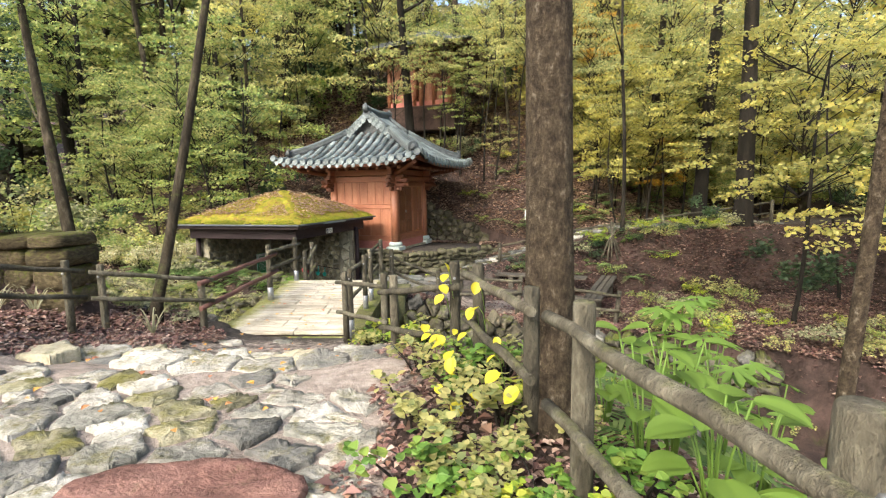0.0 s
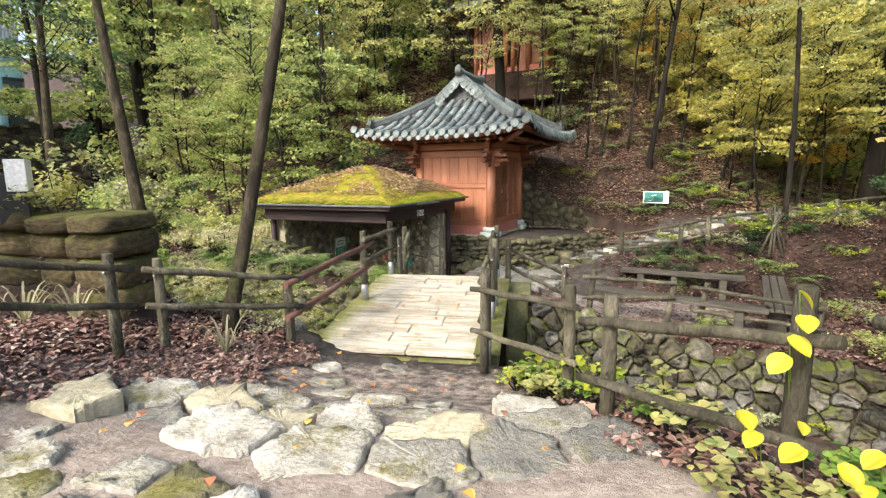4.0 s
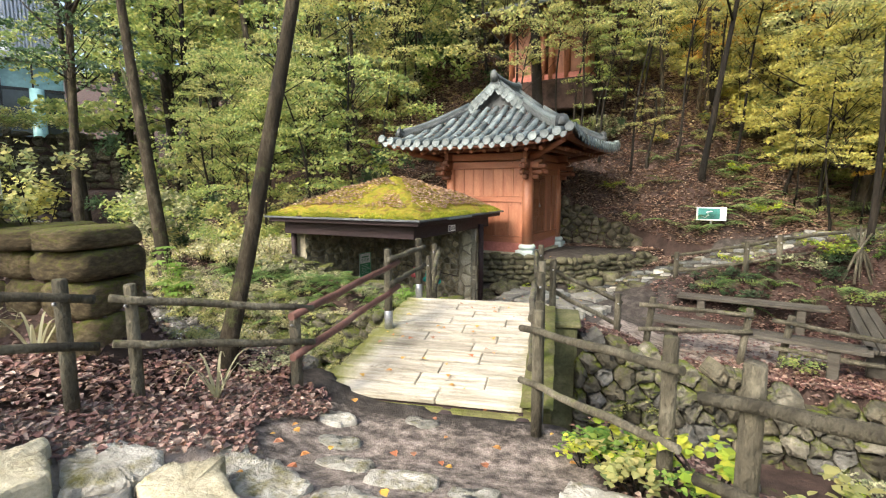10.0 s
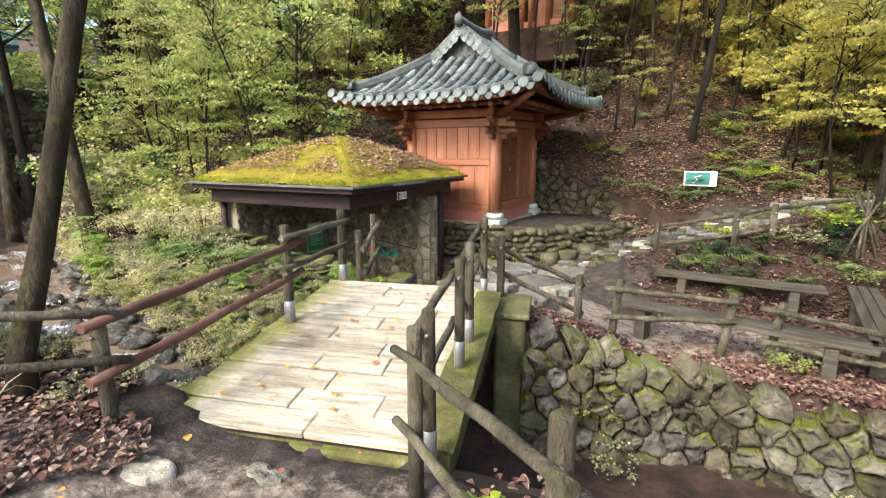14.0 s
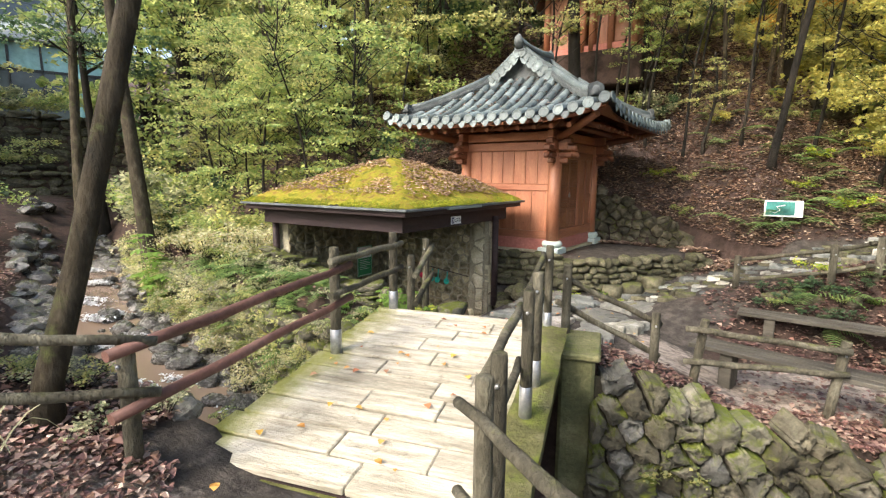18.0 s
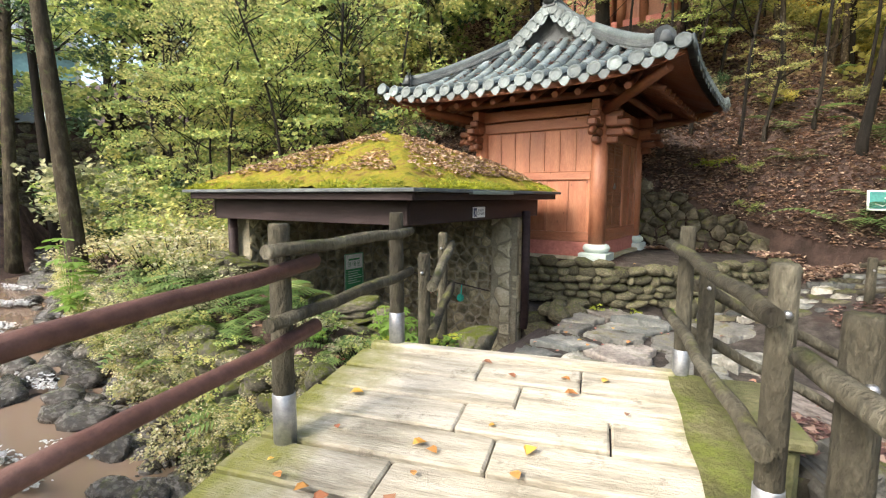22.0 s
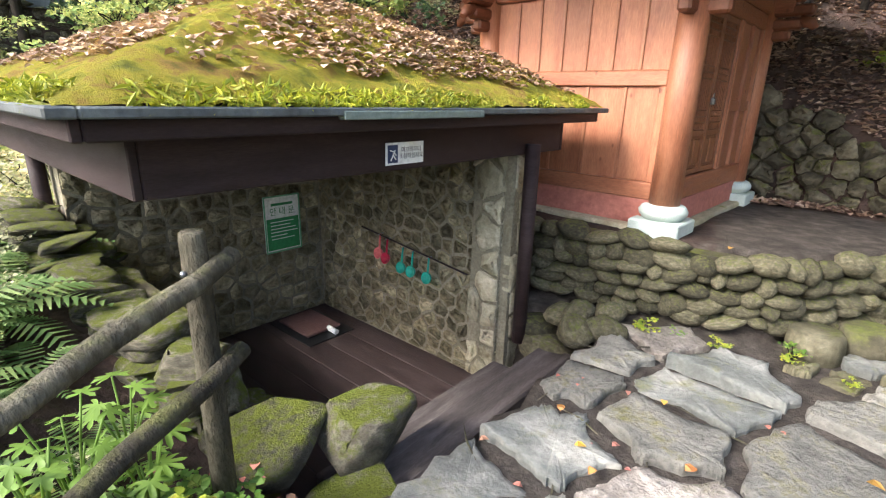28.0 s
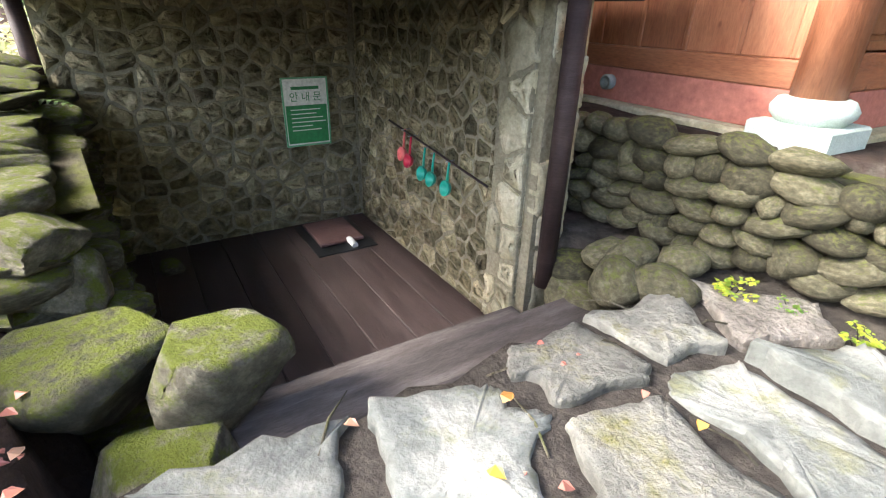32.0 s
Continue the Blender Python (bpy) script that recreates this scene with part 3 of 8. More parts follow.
LITTER_HILL = leafy("brown_hillside_leaves", [(0.078, 0.0442, 0.0312), (0.195, 0.114, 0.0806), (0.338, 0.215, 0.153), (0.13, 0.0676, 0.0494), (0.52, 0.364, 0.26), (0.065, 0.0364, 0.026), (0.65, 0.507, 0.377), (0.26, 0.15, 0.078)], 0.1, 0.6)
# sunlit brightness of the far slope is put into these leaf colours
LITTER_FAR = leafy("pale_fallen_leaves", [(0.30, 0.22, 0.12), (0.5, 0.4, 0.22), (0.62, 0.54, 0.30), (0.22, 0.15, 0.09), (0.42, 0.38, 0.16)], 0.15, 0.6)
LITTER = leafy("fallen_leaves", [(0.055, 0.028, 0.022), (0.13, 0.062, 0.05), (0.22, 0.118, 0.092), (0.09, 0.042, 0.036), (0.36, 0.25, 0.19), (0.05, 0.024, 0.02), (0.46, 0.35, 0.28), (0.18, 0.095, 0.055), (0.11, 0.05, 0.043), (0.25, 0.15, 0.115)], 0.12, 0.5)

# ---- terrain ----
def smooth(a, b, x):
    t = np.clip((x - a) / (b - a), 0, 1)
    return t * t * (3 - 2 * t)


STREAM = [(-40, 30, 0.4), (-20, 17.2, -0.3), (-13, 12.5, -0.55), (-10.3, 10.8, -0.72), (-8.3, 9.75, -0.85), (-6.6, 8.95, -0.98), (-5.2, 8.25, -1.08), (-4.2, 7.7, -1.15), (-2.4, 7.2, -1.25), (0, 7.0, -1.35), (2.5, 6.3, -1.45), (6, 4.5, -1.7), (16, 1, -2.4), (40, -6, -4)]
HUT = pose(-3.43, 9.62, 0, 0, 0, -14.5)
HUT_INV = HUT.inverted()
PAV = pose(-2.62, 14.42, 0.32, 0, 0, -17)


def near_side(y):
    return np.interp(y, [-40, -10, 0, 2.5, 3.5, 4.5, 5.2, 6.2], [1.2, 0.8, 0.68, 0.62, 0.55, 0.29, 0.1, 0.03])


def ground_z(x, y):
    """Height of the ground, for numbers or arrays."""
    x, y = np.asarray(x, float), np.asarray(y, float)
    z = near_side(y) + 0.3 * smooth(-3.5, -4.7, x) * smooth(2.2, 4, y) + 0.16 * smooth(-2.7, -3.6, x) * smooth(4.0, 4.9, y)
    z += 0.10 * smooth(-1.3, -0.7, x) * smooth(2.5, 4.2, y)
    wall = 5.1 - 0.02 * (x + 4.8)
    z = np.where(x < -4.0, z - 0.75 * smooth(5.9, 6.7, y) * smooth(-4.0, -4.8, x), z)
    z = np.where(x < -4.3, z + (1.3 - z) * smooth(wall - 0.05, wall + 0.15, y) * smooth(wall + 0.8, wall + 0.35, y) * smooth(-4.4, -4.6, x), z)
    z -= 1.15 * smooth(0.1, 2.6, x - np.interp(y, [0, 1.8, 3.7, 4.9, 5.8], [0.95, 0.6, 0.05, -0.7, -1.3])) * smooth(-3, 1, y)
    far = -0.30 + 0.32 * smooth(10.2, 8.8, y) * smooth(0.2, -1.4, x) + np.clip(0.25 * x + 0.18, 0, 1.1) * smooth(10.9, 12.0, y)
    far -= 0.22 * smooth(-0.7, 0.4, x) * smooth(11.6, 10.8, y)
    far += smooth(-3.6, -5.2, x) * 0.45
    yw = np.interp(x, [-3.4, -1.9, -1.15, -0.5, 0.3, 1.0], [13.05, 12.85, 12.85, 13.3, 13.9, 14.5])
    far += (0.30 - far) * smooth(yw - 0.02, yw + 0.12, y) * (x < 1.0)
    yb = np.interp(x, [-40, -20, -10, -6, -3, -1.3, 0.5, 1.2, 2, 4, 8, 20, 40], [27, 19.5, 14.8, 14.7, 16.4, 15.5, 15.0, 14.4, 13.7, 14.4, 17, 26, 40])
    hb = np.interp(x, [-40, -10, -6, -3, -1.3, 0.5, 1.2, 2, 4, 8, 20], [1.5, 0.5, 1.1, 1.7, 1.45, 0.72, 0.5, 0.45, 0.7, 1.0, 1.3])
    steep = np.interp(x, [-30, -12, -6, 1, 6, 20], [0.35, 0.6, 0.85, 0.88, 0.42, 0.32])
    d = np.maximum(0, y - yb)
    hill = hb + steep * np.minimum(d, 6.5) + 0.42 * np.clip(d - 6.5, 0, 60)
    far = np.where(y > yb, np.maximum(hill, far), far)
    sy = np.interp(x, [s[0] for s in STREAM], [s[1] for s in STREAM])
    sz = np.interp(x, [s[0] for s in STREAM], [s[2] for s in STREAM])
    slope = np.interp(x, [s[0] for s in STREAM[:-1]], [(b[1] - a[1]) / (b[0] - a[0]) for a, b in zip(STREAM, STREAM[1:])])
    ds = (y - sy) / np.sqrt(1 + slope ** 2)
    z = np.where(ds > 0, far, z)
    by_bridge = smooth(-5.2, -3.6, x) * smooth(0.2, -1.0, x)
    steepness = np.where(ds > 0, 3.0 + 7.0 * smooth(-1.7, -1.35, x) * smooth(7, 5, x), 1.1 + 4.0 * by_bridge + 1.2 * smooth(-3.4, -4.2, x))
    far_half = np.interp(x, [-6.0, -3.6, -1.6, -1.2, 0.0, 0.6, 1.3, 2.6, 4.5], [0.82, 1.05, 1.25, 1.23, 1.48, 1.73, 1.77, 1.49, 1.47])
    near_half = np.interp(x, [-16, -12, -8, -5.5, -4.3, -3.6, -1, 1], [0.8, 1.2, 1.6, 1.4, 1.05, 0.87, 0.87, 0.75])
    z = np.minimum(z, sz + steepness * np.maximum(0, np.abs(ds) - np.where(ds > 0, far_half, near_half)))
    left = smooth(-13, -18, x) * smooth(6, 10, y) * (ds < 0)
    z += left * 1.2
    a = HUT_INV[0][0] * x + HUT_INV[0][1] * y + HUT_INV[0][3]
    b = HUT_INV[1][0] * x + HUT_INV[1][1] * y + HUT_INV[1][3]
    pit = (a > -3.0) & (a < 0.42) & (b > 0.5) & (b < 2.95)
    z = np.where(pit, -1.25, z)
    return z


def fbm(x, y, s):
    return noise.noise((x * s, y * s, 0.3)) + 0.5 * noise.noise((x * s * 2.1, y * s * 2.1, 7.7))


def axis(parts):
    out = []
    for a, b, step in parts:
        out += list(np.arange(a, b - 1e-6, step))
    return np.array(out + [parts[-1][1]])


GX = axis([(-300, -60, 30), (-60, -20, 2.5), (-20, -8, 0.5), (-8, 4, 0.11), (4, 12, 0.4), (12, 60, 2.5), (60, 300, 30)])
GY = axis([(-300, -40, 30), (-40, -3, 2.5), (-3, 2, 0.25), (2, 16, 0.11), (16, 26, 0.5), (26, 70, 2.5), (70, 300, 30)])
gx, gy = np.meshgrid(GX, GY)
gz = ground_z(gx, gy)
bumpy = np.array([[fbm(x, y, 1.1) for x in GX] for y in GY])
on_path = smooth(-3.6, -3.0, gx) * smooth(-0.2, -0.9, gx) * smooth(6.5, 6.0, gy)
gz = gz + bumpy * 0.035 * (1 - 0.75 * on_path) + np.where(gy > 16.5, bumpy * 0.12, 0)
gw = len(GX)
ii, jj = np.meshgrid(np.arange(gw - 1), np.arange(len(GY) - 1))
k0 = (jj * gw + ii).ravel()
land = bpy.data.meshes.new("ground")
land.from_pydata(np.stack([gx.ravel(), gy.ravel(), gz.ravel()], 1).tolist(), [], np.stack([k0, k0 + 1, k0 + gw + 1, k0 + gw], 1).tolist())
land.polygons.foreach_set("use_smooth", np.ones(len(land.polygons), dtype=bool))
land.materials.append(GROUND)
wob = 0.25 * np.sin(gx * 2.3 + gy) + 0.18 * np.sin(gy * 4.1 - gx * 3)


def band(a, b, x, w=0.18):
    return smooth(a - w, a + w, x) * smooth(b + w, b - w, x)


soil = band(-3.75 + wob + 0.3 * np.clip(gy - 4.2, 0, 2), -0.5 + wob * 0.4 - 0.4 * np.clip(gy - 3.6, 0, 2), gx) * band(-30, 6.3, gy)
soil = np.maximum(soil, band(8.6, 13.0, gy) * band(-2.9 + wob * 0.4, -0.75 + wob, gx))
soil = np.maximum(soil, band(-1.6, 0.4 + wob, gx) * band(9.6 + wob, 15.0, gy))
soil = np.maximum(soil, band(-0.9, 2.4, gx) * band(9.7 + wob, 10.6 + wob, gy))
soil = np.maximum(soil, band(0.2, 30, gx) * smooth(0.95, 0.6, np.abs(gy - 12.9 - 0.28 * (gx - 1))))
sand = band(-4.3 + wob, -0.45 + wob * 0.4 - 0.4 * np.clip(gy - 3.6, 0, 2), gx) * (0.5 * smooth(0.9, 1.6, np.hypot(gx + 2.1, gy - 7.6)) + 0.5 * smooth(2.9, 3.35, np.hypot(gx + 2.1, gy - 7.6) + 0.25 * wob)) * smooth(6.2, 5.6, gy)
sand = np.maximum(sand, 0.62 * band(-0.85 + 0.5 * wob, 2.3, gx) * band(9.25 + 0.6 * wob, 10.75 + 0.5 * wob, gy))
pale = land.attributes.new("sand", "FLOAT", "POINT")
pale.data.foreach_set("value", sand.ravel().astype(np.float32))
mask = land.attributes.new("soil", "FLOAT", "POINT")
mask.data.foreach_set("value", soil.ravel().astype(np.float32))
tagged(new("ground", land), "brown leaf-strewn soil sloping down to a stream and up a wooded hill", "ground", kind="structure")


def gnd(x, y):
    return float(ground_z(x, y))


# water
WATER = bpy.data.materials.new("stream_water")
WATER.use_nodes = True
wb = WATER.node_tree.nodes["Principled BSDF"]
wb.inputs["Base Color"].default_value = (0.23, 0.165, 0.12, 1)
wb.inputs["Roughness"].default_value = 0.08
wb.inputs["Transmission Weight"].default_value = 0.2
wnz = nod(WATER.node_tree, "ShaderNodeTexNoise", Scale=9.0, Detail=4.0)
wbp = nod(WATER.node_tree, "ShaderNodeBump", Strength=0.5, Distance=0.03)
WATER.node_tree.links.new(wnz.outputs[0], wbp.inputs["Height"])
WATER.node_tree.links.new(wbp.outputs[0], wb.inputs["Normal"])
FOAM = surface("white_water", [(0.34, 0.33, 0.31), (0.68, 0.69, 0.69), (0.84, 0.86, 0.87)], 9, 0.3, 0.8, 5, vary=0, stretch=(0.6, 2.2, 1))
water = Shape()


def stream_at(x):
    return float(np.interp(x, [s[0] for s in STREAM], [s[1] for s in STREAM])), float(np.interp(x, [s[0] for s in STREAM], [s[2] for s in STREAM]))


def water_sheet(u, v):
    x = -24 + 36 * u
    y, z = stream_at(x)
    return (x - 0.3 * (v - 0.5), y - 0.4 * min(1.0, max(0.0, -3.8 - x)) + (v - 0.5) * (1.35 + 1.15 * min(1.0, max(0.0, -3.8 - x))), z + 0.03 + 0.012 * math.sin(x * 9 + v * 7))


water.grid(water_sheet, 140, 8)
tagged(part("water", water, WATER), "shallow clear brook running between rocks", "water", kind="structure")

# ---- near path: flagstones and rough steps ----
rnd = random.Random(5)
pavement = thing("pavement", pose(0, 0, 0), "irregular pale flagstones with rough steps down to a bridge", "pavement", kind="structure")


def rounded(poly, r, wob=0.012, k=0.22):
    """Corners cut twice and the outline made uneven."""
    for _ in range(2):
        out = []
        for i, a in enumerate(poly):
            b = poly[(i + 1) % len(poly)]
            out += [(a[0] + (b[0] - a[0]) * k, a[1] + (b[1] - a[1]) * k), (b[0] - (b[0] - a[0]) * k, b[1] - (b[1] - a[1]) * k)]
        poly = out
    ph = r.uniform(0, 50)
    return [(x + wob * noise.noise((x * 9, y * 9, ph)) * 2, y + wob * noise.noise((x * 9, y * 9, ph + 9)) * 2) for x, y in poly]


def stone_patch(parent, seeds, box, gap, zf, mats, keep, thick=0.1, tilt=0.02, wobble=0.03, seed=1, proud=0.04, name="flagstone", soft=0.0):
    r = random.Random(seed)
    for (sx0, sy0), poly in voronoi(seeds, box, gap, r, wobble):
        if not keep(sx0, sy0):
            continue
        z = zf(sx0, sy0)
        tx, ty = r.uniform(-tilt, tilt), r.uniform(-tilt, tilt)
        local = [(px - sx0, py - sy0) for px, py in poly]
        if soft:
            local = rounded(local, r, soft)
        lift = [tx * px + ty * py + r.uniform(-0.008, 0.008) for px, py in local]
        s = Shape().slab(local, r.uniform(proud * 0.4, proud * 1.3), -thick, lift, r, rough=0.009 if name == "flagstone" else 0.005)
        part(name, s, mats(sx0, sy0) if callable(mats) else r.choice(mats), parent, m=pose(sx0, sy0, z))


def jitter_seeds(x0, x1, y0, y1, dx, dy, seed, j=0.36):
    r = random.Random(seed)
    out = []
    for b in range(int((y1 - y0) / dy) + 1):
        for a in range(int((x1 - x0) / dx) + 1):
            out.append((x0 + (a + 0.5 * (b % 2) + r.uniform(-j, j)) * dx, y0 + (b + r.uniform(-j, j)) * dy))
    return out


def step_z(x, y):
    """The stepped surface of the near path: rough treads in an arc in front of the bridge."""
    rr = math.hypot(x + 2.1, y - 7.6)
    if rr > 4.3 or y > 6:
        return float(near_side(y))
    k = math.floor((4.3 - rr) / 0.42)
    return max(0.06, 0.54 - 0.115 * k) if k >= 0 else float(near_side(y))


def arc(x, y):
    return math.hypot(x + 2.1, y - 7.6)


def edges(y):
    left = -3.95 + 0.12 * math.sin(y * 3) + 0.9 * max(0, y - 3.7)
    right = -0.6 - 0.24 * max(0, y - 3.6) + 0.08 * math.sin(y * 5)
    if y < 2.6:
        left, right = -4.2, float(np.interp(y, [0.2, 1.3, 2.2], [0.5, 0.05, -0.45]))
    return left, right


kr = random.Random(71)


def near_keep(x, y):
    """Single stones in sand, thinning out to the side by the fence."""
    left, right = edges(y)
    if not left < x < right or arc(x, y) < 4.26:
        return False
    if abs(x + 1.12) < 0.5 and abs(y - 1.8) < 0.24:
        return False
    bare = 0.04 + 0.5 * float(smooth(-1.5, -0.8, x)) * float(smooth(2.5, 3.2, y))
    return kr.random() > bare


def ledge_keep(x, y):
    left, right = edges(y)
    return left - 0.1 < x < right + 0.1 and 3.12 < arc(x, y) < 4.28


def ledge_seeds():
    """Broad slabs laid in three arcs before the bridge."""
    r = random.Random(19)
    out = []
    for rr, step in ((2.85, 0.44), (3.2, 0.44), (3.56, 0.5), (3.95, 0.54), (4.4, 0.48)):
        a = -1.1 + r.uniform(0, 0.1)
        while a < 1.1:
            q = rr + r.uniform(-0.09, 0.09)
            out.append((-2.1 + q * math.sin(a), 7.6 - q * math.cos(a)))
            a += step * r.uniform(0.55, 1.35) / rr
    return out


stone_patch(pavement, ledge_seeds(), (-5, 1.0, 2.6, 6), 0.014, step_z, [FLAG, FLAG, KERB, PALESLATE], ledge_keep, 0.16, 0.05, 0.03, 2, 0.03, soft=0.014)
stone_patch(pavement, jitter_seeds(-4.6, 0.7, -2.0, 4.6, 0.44, 0.22, 3, 0.34), (-5, 1.0, -2.4, 6), 0.035, step_z, [FLAG, FLAG_GREY, FLAG, PALESLATE, FLAG_GREY, FLAG_MOSSY, FLAG], near_keep, 0.16, 0.06, 0.03, 12, 0.03, soft=0.018)
for x, y, w in ((-2.55, 4.95, 0.16), (-2.15, 4.8, 0.2), (-2.75, 5.3, 0.15), (-1.75, 4.75, 0.13), (-2.3, 5.75, 0.12), (-2.95, 5.6, 0.17)):
    ring = [(w * (1.25 + 0.3 * math.sin(3 * k + x)) * math.cos(k * 0.785), 0.62 * w * (1 + 0.2 * math.cos(2 * k + y)) * math.sin(k * 0.785)) for k in range(8)]
    part("flagstone", Shape().slab(rounded(ring, kr), 0.012, -0.1, [0] * 32, kr, rough=0.005), FLAG_GREY if w < 0.16 else FLAG, pavement, m=pose(x, y, gnd(x, y) + 0.008))
ring = rounded([(-0.62, -0.2), (-0.3, -0.3), (0.45, -0.28), (0.6, -0.05), (0.5, 0.2), (0.1, 0.26), (-0.35, 0.22), (-0.6, 0.05)], kr, 0.02)
red = Shape().slab(ring, 0.06, -0.1, [0.012 * math.sin(9 * p + 5 * q) for p, q in ring], kr, rough=0.014)
part("flagstone", red, REDSTONE, pavement, "flat red-brown stone", m=pose(-1.12, 1.78, near_side(1.9) + 0.02) @ Matrix.Diagonal((0.85, 0.85, 1, 1)))

# ---- far paving ----
terrace = thing("pavement", pose(0, 0, 0), "large grey and pale flat stones set in soil beside the spring house", "pavement", kind="structure")
BIG = [(-2.3, 10.98), (-2.27, 11.52), (-2.21, 12.0), (-1.68, 11.72), (-1.87, 11.32), (-1.8, 12.41), (-1.5, 12.12), (-2.6, 10.45), (-1.74, 10.55), (-1.05, 11.23), (-0.64, 11.83), (-2.5, 10.0), (-0.82, 12.32), (-1.33, 12.7), (-0.39, 12.91), (-0.29, 12.5), (-1.95, 9.6), (-2.75, 9.55), (-1.2, 10.45), (-1.3, 9.6), (0.1, 13.2), (-0.3, 11.3)]
BIG_AB = [tuple((HUT_INV @ Vector((x, y, 0)))[:2]) for x, y in BIG]
paved = thing("pavement", HUT, "large grey and pale flat stones in front of the spring house", "pavement", kind="structure")
TERRACE_KIND = {}
for k, q in enumerate(BIG_AB):
    TERRACE_KIND[round(q[0], 3), round(q[1], 3)] = SLATE if k in (0, 3, 6, 7, 12, 11) else PINKSLATE if k in (8, 5, 19) else PALESLATE
fill = [q for q in jitter_seeds(0.2, 4.6, -1.6, 4.6, 0.5, 0.42, 17) if min(math.dist(q, p) for p in BIG_AB) > 0.42]


def on_terrace(a, b):
    x, y = (HUT @ Vector((a, b, 0)))[:2]
    yw = float(np.interp(x, [-3.4, -1.9, -1.15, -0.5, 0.3, 1.0], [13.0, 12.75, 12.7, 13.1, 13.6, 14.0]))
    right = float(np.interp(y, [8.7, 10.0, 11.0, 11.8, 12.3, 13], [-1.3, -1.0, -0.5, -0.2, -0.85, -0.9]))
    return 8.85 < y < yw - 0.15 and x < right and a > 0.46


stone_patch(paved, BIG_AB + fill, (0.47, 5, -2, 5), 0.06, lambda a, b: gnd(*(HUT @ Vector((a, b, 0)))[:2]) + 0.015, lambda a, b: TERRACE_KIND.get((round(a, 3), round(b, 3)), FLAG_GREY), on_terrace, 0.2, 0.06, 0.06, 4, 0.045, soft=0.022)
SM = jitter_seeds(-1.2, 9, 11.7, 15.5, 0.27, 0.22, 8)
stone_patch(terrace, SM, (-1.3, 9, 11.5, 16), 0.035, lambda x, y: gnd(x, y), [SLATE, SLATE, COBBLE, COBBLE, FLAG], lambda x, y: abs(y - 12.9 - 0.28 * (x - 1)) < 0.62 if x > 0.3 else x > -0.85 + 0.2 * math.sin(y * 7) and 12.0 < y < 12.75 + 0.6 * (x + 0.8), 0.1, 0.03, 0.03, 6, 0.04, "cobblestone", 0.012)

# ---- bridge ----
DZ = 0.08


def deck_z(y):
    return 0.085 + (y - 6.08) * DZ


bridge = thing("footbridge", pose(0, 0, 0), "weathered pale plank footbridge with mossy timber edges", "bridge")
rnd = random.Random(11)
rows = 10
for k in range(rows):
    y0 = 6.09 + k * 0.246
    if k % 2:
        cuts = [-3.36 + 0.02 * math.sin(k * 5), -2.62 + 0.1 * math.sin(k), -1.98 + 0.08 * math.cos(k), -1.6]
    else:
        cuts = [-3.36 + 0.02 * math.cos(k * 3), -2.3 + 0.12 * math.sin(k * 2), -1.6]
    for a, b in zip(cuts, cuts[1:]):
        s = Shape().box(-(b - a) / 2 + 0.004, (b - a) / 2 - 0.004, 0.010, 0.236, -0.045, rnd.uniform(-0.006, 0.006), bevel=0.009)
        part("plank", s, DECK, bridge, m=pose((a + b) / 2, y0, deck_z(y0), math.degrees(math.atan(DZ)), 0, rnd.uniform(-0.25, 0.25)))
part("underlay", Shape().box(-3.3, -1.62, 0, 2.46, -0.075, -0.052), DARKWOOD, bridge, m=pose(0, 6.1, deck_z(6.1), math.degrees(math.atan(DZ)), 0, 0))
for x0, x1, nm in ((-3.34, -3.2, "edge_beam"), (-1.63, -1.38, "edge_beam")):
    s = Shape()
    s.grid(lambda u, v: (x0 + (x1 - x0) * u + 0.004 * math.sin(v * 31), 6.08 + 2.5 * v, deck_z(6.08 + 2.5 * v) + (0.012 if x0 > -2 else -0.06) + 0.014 * noise.noise((u * 3, v * 14, x0)) + 0.01 * math.sin(math.pi * u)), 6, 40)
    s.box(x0 + 0.03, x1 - 0.02, 6.08, 8.56, -0.2, 0.0)
    for i, p in enumerate(s.v):
        if i >= 7 * 41:
            s.v[i] = (p[0], p[1], p[2] + deck_z(p[1]) - (0.01 if x0 > -2 else 0.07))
    part(nm, s, MOSSY_DECK, bridge, "timber edge grown over with moss")
s = Shape()
for xb in (-2.9, -2.2, -1.6):
    s.tube([(xb, 6.0, deck_z(6.0) - 0.16), (xb, 8.7, deck_z(8.7) - 0.16)], 0.11, 10)
part("stringer", s, DARKWOOD, bridge)
abut = Shape()
abut.box(-3.5, -1.3, 8.5, 8.95, -1.5, 0.16, bevel=0.04)
part("abutment", abut, MOSSROCK, bridge, "mossy stone abutment")
wing = part("wing_wall", Shape().box(-1.42, -1.12, 8.3, 8.95, -1.4, 0.12, bevel=0.03), MOSSY_WALL, bridge, "mossy rendered abutment wall")
part("coping", Shape().box(-1.46, -1.08, 8.26, 8.98, 0.115, 0.175, bevel=0.015), MOSSY_WALL, wing)
s = Shape().box(-3.3, -1.6, 8.555, 8.63, deck_z(8.5) - 0.16, deck_z(8.55) + 0.035, bevel=0.01)
part("end_beam", s, DECK, bridge, "pale end board across the planks")
part("sill_beam", Shape().box(-3.36, -1.45, 6.04, 6.2, -0.3, 0.03, bevel=0.02), MOSSY_DECK, bridge)


